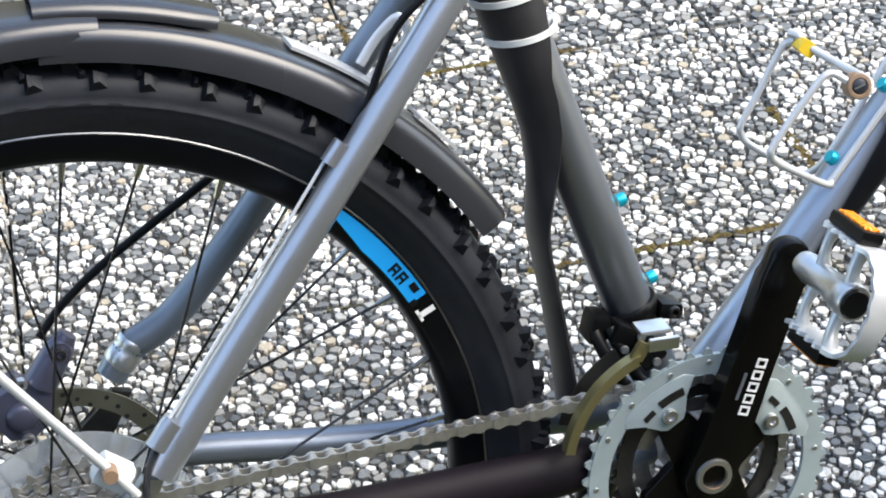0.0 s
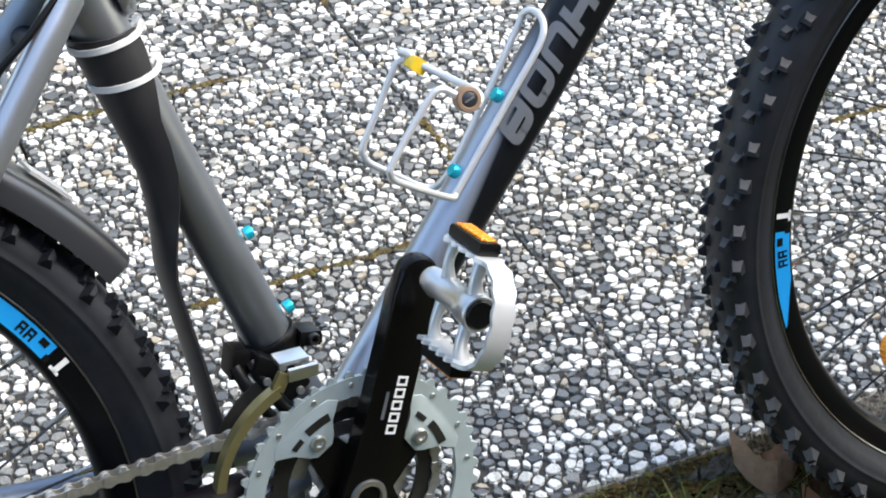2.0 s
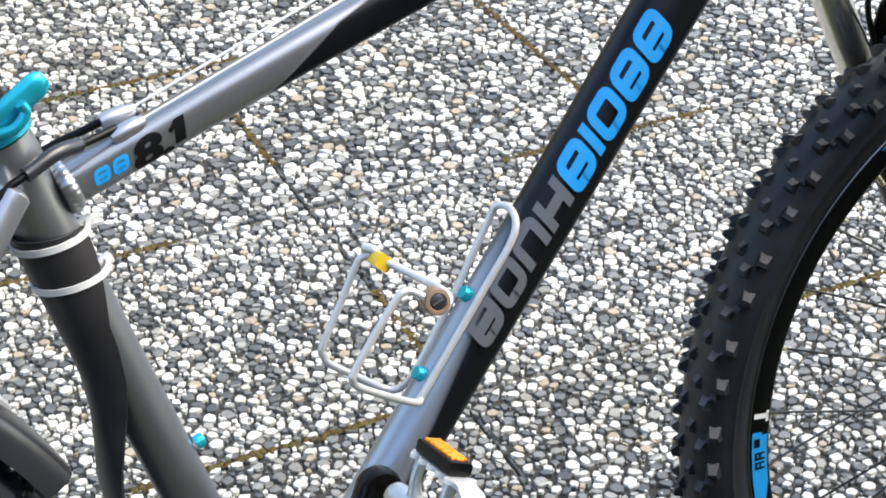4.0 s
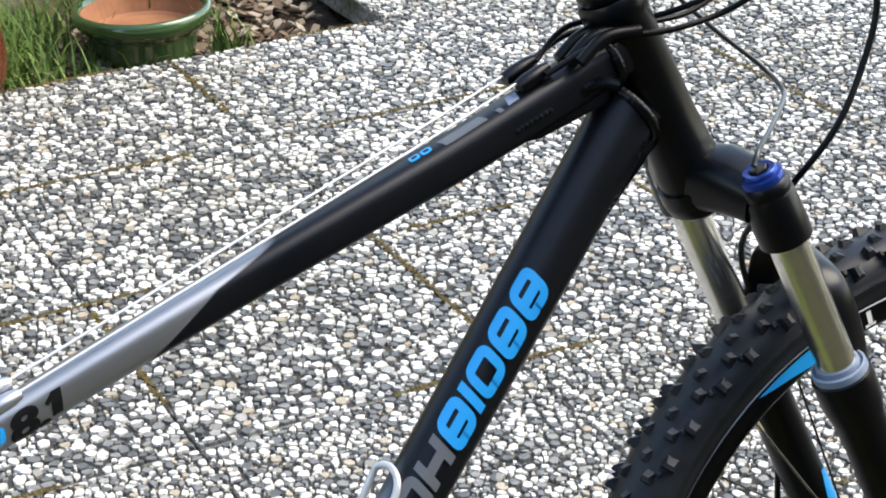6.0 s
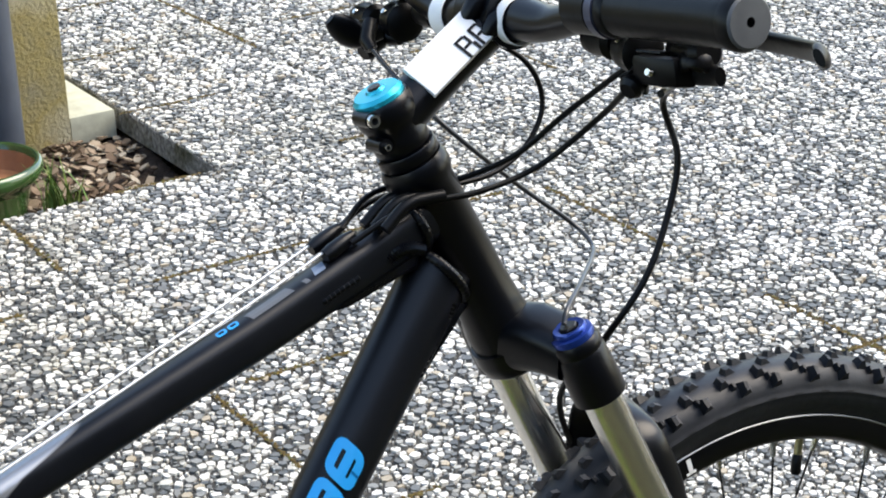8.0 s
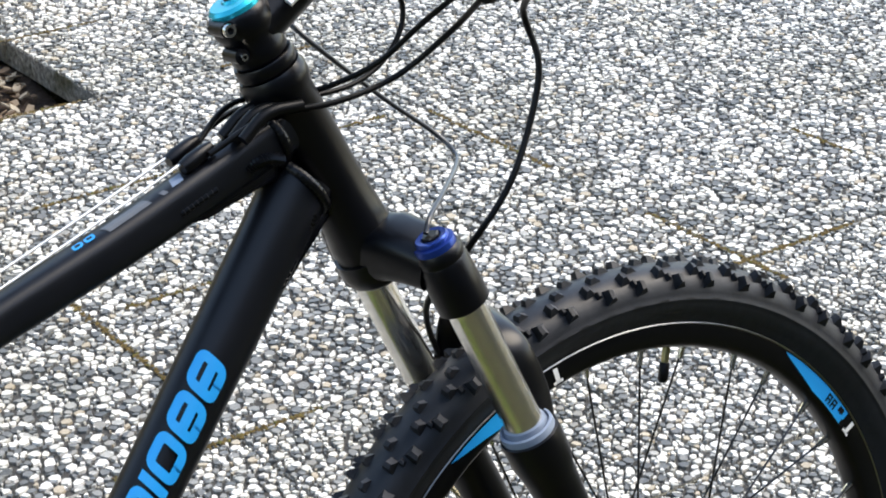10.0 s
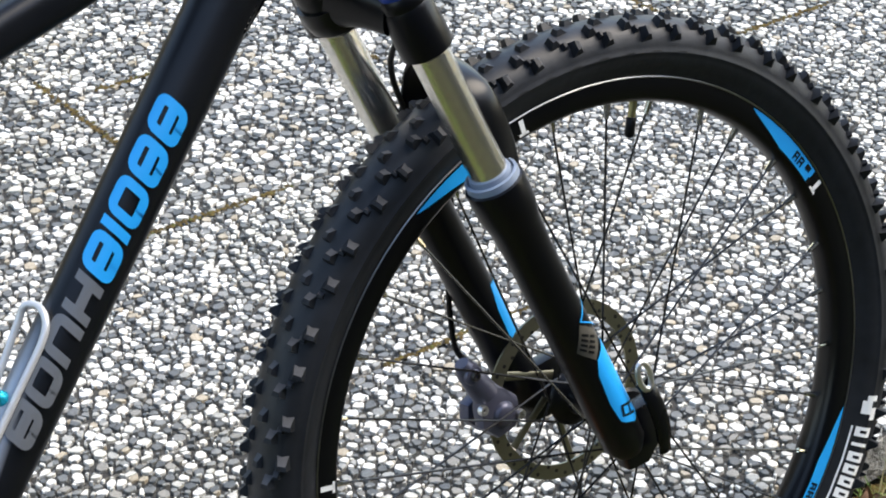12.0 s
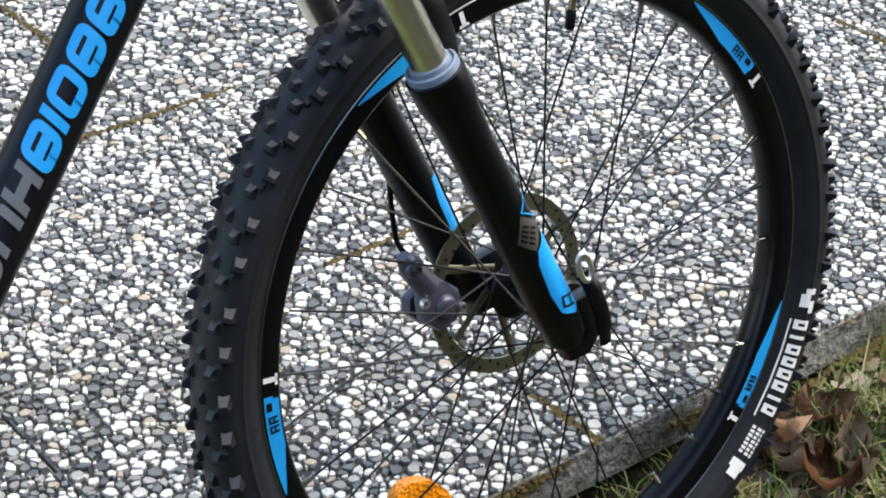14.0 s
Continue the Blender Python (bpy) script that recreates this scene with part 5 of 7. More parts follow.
def caliper(name, c, d):
    """Hydraulic brake caliper: two lobes round the disc, a bridge, banjo fitting and bolts."""
    d = d.normalized()
    f = Vector((0, 1, 0)).cross(d).normalized()
    w = f.cross(d)
    body = part(name, slab(bmesh.new(), [(-0.012, -0.03), (0.006, -0.034), (0.017, -0.026), (0.021, -0.012), (0.014, 0.002), (0.009, 0.014), (-0.004, 0.016), (-0.014, 0.004), (-0.02, -0.012)], c, f, d, w, 0.004, 0.017, 0.004), caliper_metal, bike, "violet-grey brake caliper", 40)
    part("lobe", slab(bmesh.new(), [(-0.012, -0.03), (0.006, -0.034), (0.017, -0.026), (0.02, -0.012), (0.012, 0.0), (-0.012, 0.0), (-0.019, -0.012)], c, f, d, w, -0.017, -0.004, 0.004), caliper_metal, body, "", 40)
    part("piston_boss", lathe(bmesh.new(), [(0, 0.006), (0.007, 0.006), (0.0095, 0.004), (0.0115, 0.0), (0.0115, -0.004)], c + f * 0.002 - d * 0.015 + w * 0.016, w, 24), caliper_metal, body, "round piston boss", 40)
    part("bridge", box(bmesh.new(), c + f * 0.012 - d * 0.016, (0.012, 0.03, 0.022), f, w, 0.003), caliper_metal, body, "", 40)
    part("neck", sweep(bmesh.new(), [c + d * 0.008 + w * 0.01, c + d * 0.022 + w * 0.01 - f * 0.002, c + d * 0.036 + w * 0.01 - f * 0.004, c + d * 0.046 + w * 0.01 - f * 0.005], [0.0115, 0.0105, 0.0095, 0.006], 16), caliper_metal, body, "hose neck", 40)
    part("banjo", lathe(bmesh.new(), [(0.0, -0.006), (0.0075, -0.006), (0.0085, -0.004), (0.0085, 0.004), (0.0075, 0.006), (0, 0.006)], c + d * 0.034 + w * 0.012 - f * 0.004, w, 18), caliper_metal, body, "", 40)
    for s, t in ((-0.013, 0.004), (0.014, -0.026), (-0.004, 0.034)):
        p = c + f * s + d * t + w * 0.0165
        part("bolt", lathe(bmesh.new(), [(0.0016, 0.002), (0.002, 0.0045), (0.0038, 0.0045), (0.0044, 0.003), (0.0044, 0), (0, 0)], p, w, 12), chain_metal if t < 0.03 else dark_steel, body, "", 40)
    part("pad", box(bmesh.new(), c - f * 0.004 - d * 0.022, (0.016, 0.008, 0.018), f, w, 0.001), dark_steel, body, "dark brake pads", 40)


def cockpit():
    up = STEER_AXIS.normalized()
    s0 = Vector((0.3925, 0, 0.739))
    for k, (h, r) in enumerate(((0.001, 0.0205),)):
        part("headset_spacer", lathe(bmesh.new(), [(0, 0), (r, 0.0), (r + 0.0006, 0.001), (r + 0.0006, 0.0078), (r, 0.0088), (0, 0.0088)], s0 + up * h, up, 28), paint_black, bike, "", 40)
    base = s0 + up * 0.0105
    stem = part("stem", lathe(bmesh.new(), [(0, 0), (0.0185, 0.0), (0.0195, 0.002), (0.0195, 0.01), (0.0178, 0.0155), (0.02, 0.021), (0.0212, 0.025), (0.0208, 0.034), (0.019, 0.037), (0, 0.037)], base, up, 28), paint_black, bike, "black alloy stem", 40)
    fwd = STEER.to_3x3() @ Vector((1, 0, 0.0))
    side = STEER.to_3x3() @ Vector((0, -1, 0))
    top = base + up * 0.018
    K = Vector((0.475, -0.0065, 0.8195))
    ext = [top + (K - top) * t for t in (0.05, 0.2, 0.6, 0.85, 1.0)]
    part("extension", sweep(bmesh.new(), ext, [0.0175, 0.0165, 0.0158, 0.0165, 0.0185], 20, 1.05, (0, 1, 0)), paint_black, stem, "", 50)
    d = (K - top).normalized()
    upn = side.cross(d)
    upn = upn if upn.z > 0 else -upn
    across, out = side * math.cos(0.8) - upn * math.sin(0.8), upn * math.cos(0.8) + side * math.sin(0.8)
    panel = bmesh.new()
    slab(panel, [(-0.032, -0.0142), (0.026, -0.0142), (0.026, 0.0142), (-0.032, 0.0142)], top.lerp(K, 0.55) + out * 0.0165, d, across, out, -0.003, 0.0012, 0.0008)
    pn = part("stem_panel", panel, white_decal, stem, "white panel on the stem")
    for o in (0.008, 0.021):
        bm = bmesh.new()
        for x, y, w, h in ((-0.004, 0, 0.002, 0.0155), (0.0008, 0.0068, 0.0075, 0.0019), (0.001, 0.0, 0.007, 0.0019), (0.0045, 0.0036, 0.002, 0.006), (0.004, -0.0045, 0.0022, 0.0068)):
            box(bm, top.lerp(K, 0.55) + out * 0.0181 + d * (o + x + 0.001 - y * 0.25) - across * (y - 0.0065), (w, h, 0.0006), d, across, 0)
        part("panel_mark", bm, dark_decal, pn, "dark letter-sized shape")
    part("top_cap", lathe(bmesh.new(), [(0, 0.008), (0.006, 0.008), (0.007, 0.0065), (0.0155, 0.006), (0.0178, 0.0035), (0.0178, 0.0), (0, 0)], base + up * 0.0365, up, 30), teal, stem, "turquoise anodised cap", 35)
    part("cap_bolt", lathe(bmesh.new(), [(0, 0.0095), (0.0042, 0.0095), (0.0046, 0.008), (0.0046, 0.0), (0, 0)], base + up * 0.0365, up, 14), dark_steel, stem, "", 40)
    back = -fwd
    for h, g in ((0.026, 1.0), (0.006, 0.55)):
        part("clamp_bolt", sweep(bmesh.new(), [base + up * h + back * 0.0195 - side * 0.002, base + up * h + back * 0.0195 + side * 0.016], 0.0054, 12), paint_black, stem, "", 40)
        part("clamp_bolt", lathe(bmesh.new(), [(0.0022 * g, 0.001), (0.0024 * g, 0.004), (0.0042 * g, 0.004), (0.0046 * g, 0.002), (0.0046 * g, 0)], base + up * h + back * 0.0195 + side * 0.0155, side, 14), chrome, stem, "bright bolt head", 40)
    for a in (-1, 1):
        part("clamp_lug", sweep(bmesh.new(), [K - d * 0.024 + out * 0.012 + across * 0.009 * a, K - d * 0.014 + out * 0.02 + across * 0.009 * a, K + out * 0.021 + across * 0.009 * a], [0.0055, 0.0075, 0.0068], 14), paint_black, stem, "", 50)
    part("face_plate", sweep(bmesh.new(), [K - side * 0.021, K + side * 0.021], 0.0225, 24), paint_black, stem, "", 40)
    for a in (-1, 1):
        for b in (-1, 1):
            part("clamp_bolt", lathe(bmesh.new(), [(0, 0.012), (0.0045, 0.012), (0.005, 0.01), (0.005, 0), (0, 0)], K + side * 0.014 * a + d * 0.014 + upn * 0.014 * b, (d + upn * 0.3 * b).normalized(), 12), paint_black, stem, "", 40)
    right = [K, (0.468, -0.06, 0.8155), (0.465, -0.085, 0.817), (0.46, -0.13, 0.825), (0.4585, -0.149, 0.8265), (0.449, -0.268, 0.8225)]
    left = [K, (0.4795, 0.05, 0.817), (0.483, 0.08, 0.824), (0.4885, 0.13, 0.846), (0.4905, 0.15, 0.85), (0.502, 0.29, 0.848)]
    bar_pts = smooth_path(right[::-1] + left[1:], 4)
    bar = tube("handlebar", bar_pts, [0.0105 + 0.0048 * math.exp(-((p.y + 0.006) / 0.06) ** 4) for p in bar_pts], paint_black, bike, 20, label="black riser bar")
    for c, dr, w in ((Vector((0.4705, -0.034, 0.8163)), (Vector(right[1]) - K), 0.005), (Vector((0.4797, 0.05, 0.8172)), (Vector(left[1]) - K), 0.0085)):
        part("bar_band", lathe(bmesh.new(), [(0.0158, -w), (0.0166, 0.0005 - w), (0.0166, w - 0.0005), (0.0158, w)], c, dr, 28), white_decal, bar, "white printed band", 40)
    for pts, sgn in ((right, -1), (left, 1)):
        a, b = Vector(pts[-2]), Vector(pts[-1])
        g = bmesh.new()
        n = 22
        prof = [(0.0125, -0.004), (0.0172, -0.003), (0.0175, 0.002)] + [(0.0158 + 0.0005 * (k % 2), 0.004 + (b - a).length * 0.9 * k / n) for k in range(n + 1)] + [(0.0172, (b - a).length * 0.94), (0.0174, (b - a).length), (0.0155, (b - a).length + 0.003), (0.003, (b - a).length + 0.0035), (0.0022, (b - a).length + 0.001), (0, (b - a).length + 0.001)]
        lathe(g, prof, a, (b - a), 28)
        grip = part("grip", g, black_plastic, bike, "ribbed black rubber grip", 45)
        part("end_plug", lathe(bmesh.new(), [(0.003, 0.0045), (0.0145, 0.0042), (0.0158, 0.003), (0.0158, -0.001)], b, (b - a), 28), plug_rubber, grip, "dark grey end plug", 40)
        part("grip_collar", lathe(bmesh.new(), [(0.0125, -0.012), (0.0182, -0.011), (0.0182, -0.004), (0.0125, -0.0035)], a, (b - a), 28), caliper_metal, grip, "grey lock ring", 40)
        perch = a + (a - b).normalized() * 0.026
        dirn = (b - a).normalized()
        R = lambda x, y, z: Vector((x, y, z)) if sgn < 0 else Vector((x + 0.012, -y + 0.002, z + 0.0125))
        brake = part("brake_lever", lathe(bmesh.new(), [(0.0112, -0.013), (0.0172, -0.012), (0.0172, 0.012), (0.0112, 0.013)], perch, dirn, 24), black_plastic, bike, "black hydraulic brake lever", 40)
        res = smooth_path([perch + Vector((0.014, 0, 0.006)), R(0.5, -0.14, 0.812), R(0.513, -0.1, 0.812)], 4)
        part("reservoir", sweep(bmesh.new(), res, [0.012, 0.013, 0.0132, 0.013, 0.0125, 0.012, 0.011, 0.0095, 0.007], 16), black_plastic, brake, "", 40)
        part("pivot", lathe(bmesh.new(), [(0, -0.012), (0.007, -0.012), (0.0085, -0.01), (0.0085, 0.01), (0.007, 0.012), (0, 0.012)], R(0.515, -0.165, 0.803), (0.1, 0, 1), 18), black_plastic, brake, "", 40)
        for n, (c, axis, r, l) in enumerate(((R(0.486, -0.1, 0.803), (0.1, 1, 0.15), 0.0125, 0.03), (R(0.481, -0.135, 0.797), (0.3, 1, 0.1), 0.0145, 0.026), (R(0.485, -0.182, 0.7965), (0.2, 1, 0), 0.0125, 0.036), (R(0.466, -0.152, 0.783), (1, 0.1, 0.5), 0.008, 0.026))):
            c, ax = Vector(c), Vector(axis).normalized()
            lump = lathe(bmesh.new(), [(0, -l / 2), (r * 0.7, -l / 2), (r, -l * 0.38), (r * 0.92, -l * 0.05), (r, l * 0.1), (r * 0.96, l * 0.36), (r * 0.6, l / 2), (0, l / 2)], c, ax, 18)
            part("lever_body", lump, black_plastic, brake, "", 40)
            if n in (1, 2):
                part("body_bolt", lathe(bmesh.new(), [(0, 0.0015), (0.002, 0.0015), (0.0024, 0), (0, 0)], c + Vector((-r * 0.75, 0.004, r * 0.6)), (-0.75, 0, 0.6), 10), chrome, brake, "", 40)
        lift = Vector((0, 0, 0.024 if sgn > 0 else 0.0))
        blade = smooth_path([R(0.513, -0.165, 0.803) + lift * 0.5, R(0.524, -0.2, 0.796) + lift, R(0.508, -0.25, 0.795) + lift, R(0.488, -0.285, 0.797) + lift, R(0.47, -0.3, 0.799) + lift], 4)
        part("blade", sweep(bmesh.new(), blade, [0.0075] * (len(blade) - 3) + [0.0082, 0.008, 0.0055], 14, 0.5, (1, 0, 0.3)), black_plastic, brake, "", 50)
        sh = R(0.471, -0.17, 0.787)
        sm = bmesh.new()
        slab(sm, [(-0.014, -0.01), (0.006, -0.015), (0.017, -0.01), (0.019, 0.004), (0.01, 0.014), (-0.006, 0.013), (-0.015, 0.004)], sh, (0.2, sgn, -0.1), (1, 0, -0.2), (0, 0, -1), -0.0095, 0.0095, 0.0045)
        shifter = part("shifter", sm, black_plastic, bike, "black trigger shifter under the bar", 40)
        part("barrel", sweep(bmesh.new(), [sh + Vector((0.004, -0.014 * sgn, 0)), sh + Vector((0.006, -0.03 * sgn, -0.003)), sh + Vector((0.006, -0.036 * sgn, -0.004))], [0.006, 0.005, 0.0036], 14), black_plastic, shifter, "cable adjuster barrel", 40)
        part("window", box(bmesh.new(), sh + Vector((0.0, -0.006 * sgn, 0.0115)), (0.018, 0.012, 0.002), (0.2, sgn, -0.1), (1, 0, -0.2), 0.0008), paint_black, shifter, "", 40)
        part("shift_lever", lathe(bmesh.new(), [(0.004, 0.0035), (0.0065, 0.006), (0.0085, 0.006), (0.0112, 0.003), (0.0118, -0.004), (0.009, -0.009), (0, -0.009)], R(0.4786, -0.19, 0.789), (-0.5, -0.3 * -sgn, -0.6), 20), black_plastic, shifter, "round thumb lever", 40)
        part("shift_lever", slab(bmesh.new(), [(-0.008, -0.005), (0.006, -0.006), (0.011, 0.0), (0.006, 0.006), (-0.008, 0.005)], R(0.462, -0.152, 0.7816), (0.5, -0.4 * -sgn, -0.75), (0, 1, -0.3), (1, 0.1, 0.5), -0.0022, 0.0022, 0.001), black_plastic, shifter, "flat release lever", 40)
        part("shift_lever", sweep(bmesh.new(), [sh + Vector((0.008, 0.014 * sgn, -0.004)), sh + Vector((0.012, 0.03 * sgn, -0.004)), sh + Vector((0.008, 0.04 * sgn, -0.004))], [0.006, 0.007, 0.006], 12, 0.6), black_plastic, shifter, "", 50)
        if sgn > 0:
            part("shift_lever", sweep(bmesh.new(), smooth_path([(0.477, 0.14, 0.8045), (0.464, 0.145, 0.8035), (0.4565, 0.149, 0.807), (0.448, 0.15, 0.8145), (0.441, 0.15, 0.8205)], 3), [0.006, 0.0068, 0.0076, 0.0085, 0.0095, 0.0105, 0.011, 0.0112, 0.0108, 0.01, 0.0088, 0.0072, 0.0045], 16, 0.5, (1, 0, 0.2)), paint_black, shifter, "broad black thumb paddle", 50)
            part("barrel", sweep(bmesh.new(), [(0.462, 0.13, 0.814), (0.4515, 0.122, 0.803), (0.452, 0.118, 0.797)], [0.006, 0.0055, 0.0045], 14), black_plastic, shifter, "cable boot", 40)
        for o in (Vector((-0.0145, 0.004 * sgn, 0.002)),):
            part("bolt", lathe(bmesh.new(), [(0, 0.003), (0.0022, 0.003), (0.0026, 0), (0, 0)], sh + o, (-1, 0, 0.4), 10), chrome, shifter, "", 40)


def cable(name, pts, r, material, label):
    p = smooth_path(pts, 7)
    return tube(name, p, r, material, bike, 10, label=label)


def cables():
    cable("cable_housing", [(0.33, -0.012, 0.699), (0.372, -0.022, 0.714), (0.418, -0.032, 0.7125), (0.4641, -0.04, 0.7195), (0.485, -0.08, 0.7475), (0.476, -0.13, 0.774)], 0.0021, black_plastic, "black gear cable housing")
    cable("cable_housing", [(0.33, 0.008, 0.7), (0.375, 0.022, 0.719), (0.43, 0.012, 0.714), (0.4617, -0.02, 0.7264), (0.4785, -0.06, 0.7536), (0.4866, -0.12, 0.7857)], 0.0021, black_plastic, "black gear cable housing")
    cable("cable_housing", [(0.33, 0.02, 0.698), (0.38, 0.03, 0.712), (0.43, 0.024, 0.7085), (0.474, 0.02, 0.7095), (0.507, 0.02, 0.725), (0.522, 0.02, 0.751), (0.508, 0.02, 0.783), (0.478, 0.05, 0.81)], 0.002, black_plastic, "black gear cable housing")
    cable("lockout_cable", [(0.4515, 0.12, 0.8), (0.4565, 0.1, 0.7763), (0.4548, 0.05, 0.7464), (0.5134, 0.05, 0.6877), (0.5501, 0.045, 0.6528), (0.554, 0.03, 0.6391), (0.5403, 0.01, 0.6343), (0.4952, -0.03, 0.6304), (0.462, -0.055, 0.6248), (0.4525, -0.0605, 0.6165)], 0.0019, fender_plastic, "thin dark grey cable from the bar to the fork crown")
    cable("brake_hose", [(0.466, -0.17, 0.774), (0.535, -0.12, 0.768), (0.571, -0.05, 0.742), (0.578, -0.05, 0.701), (0.561, -0.05, 0.66), (0.534, -0.05, 0.623), (0.508, -0.03, 0.585), (0.512, 0.035, 0.53), (0.555, 0.075, 0.45), (0.5765, 0.0765, 0.4), (0.5684, 0.075, 0.3555), (0.5595, 0.075, 0.3203), (0.5568, 0.075, 0.2774), (0.56, 0.07, 0.262)], 0.0024, black_plastic, "black front brake hose")
    for y, dz in ((-0.006, 0.0), (0.01, 0.003)):
        cable("bare_cable", [(-0.046, y, 0.5925 + dz), (0.1, y, 0.6345 + dz), (0.249, y, 0.6775 + dz), (0.325, y, 0.701 + dz)], 0.0009, bright_cable, "bare steel gear cable")
        for p, q in (((-0.064, 0.5865 + 0.2 * (y + 0.006)), (-0.043, 0.592)), ((0.312, 0.694), (0.336, 0.7025))):
            a, b = Vector((p[0], y, p[1] + dz)), Vector((q[0], y, q[1] + dz))
            tube("cable_stop", [a, a.lerp(b, 0.25), a.lerp(b, 0.75), b], [0.0045, 0.0055, 0.005, 0.0036], paint_silver if p[0] < 0 else paint_black, bike, 14, label="cable stop on the top tube")
    for k, y in enumerate((-0.012, 0.0, 0.013)):
        cable("cable_clip", [(0.35, y - 0.01, 0.7035), (0.37, y - 0.012, 0.716), (0.395, y - 0.016, 0.716)], 0.0042, black_plastic, "black cable boot on the top tube")
    cable("cable_housing", [(-0.06, -0.006, 0.592), (-0.0798, -0.012, 0.5905), (-0.101, -0.022, 0.592), (-0.1228, -0.027, 0.5855), (-0.1355, -0.029, 0.5805), (-0.16, -0.034, 0.563), (-0.19, -0.036, 0.54), (-0.215, -0.038, 0.495), (-0.234, -0.038, 0.466)], 0.0025, black_plastic, "black gear cable housing to the seat stay")
    cable("cable_sleeve", [(-0.085, -0.0145, 0.591), (-0.101, -0.022, 0.592), (-0.1215, -0.027, 0.586)], 0.0046, fender_plastic, "grey rubber sleeve on the cable")
    cable("cable_housing", [(-0.06, 0.01, 0.5935), (-0.0778, 0.015, 0.588), (-0.0941, 0.02, 0.5828), (-0.13, 0.026, 0.569), (-0.15, 0.03, 0.555)], 0.0025, black_plastic, "black gear cable housing")
    cable("bare_cable", [(-0.242, -0.043, 0.475), (-0.3, -0.052, 0.41), (-0.366, -0.061, 0.337)], 0.0011, bright_cable, "bare steel cable along the seat stay")
    tube("cable_guide", [(-0.232, -0.0435, 0.482), (-0.2425, -0.0445, 0.471)], 0.0055, paint_silver, bike, 14, label="silver cable stop on the seat stay")
    tube("cable_guide", [(-0.362, -0.062, 0.338), (-0.365, -0.0622, 0.3355), (-0.376, -0.0635, 0.3235)], 0.0068, paint_silver, bike, 14, label="silver cable stop on the seat stay")
    cable("cable_housing", [(-0.3745, -0.0635, 0.3255), (-0.384, -0.068, 0.31), (-0.3885, -0.072, 0.286), (-0.393, -0.08, 0.24), (-0.4, -0.086, 0.21)], 0.0022, fender_plastic, "black derailleur cable housing")
    cable("brake_hose", [(-0.16, 0.06, 0.525), (-0.22, 0.07, 0.476), (-0.294, 0.072, 0.434), (-0.368, 0.072, 0.394), (-0.405, 0.07, 0.37), (-0.425, 0.066, 0.352)], 0.003, black_plastic, "black rear brake hose")


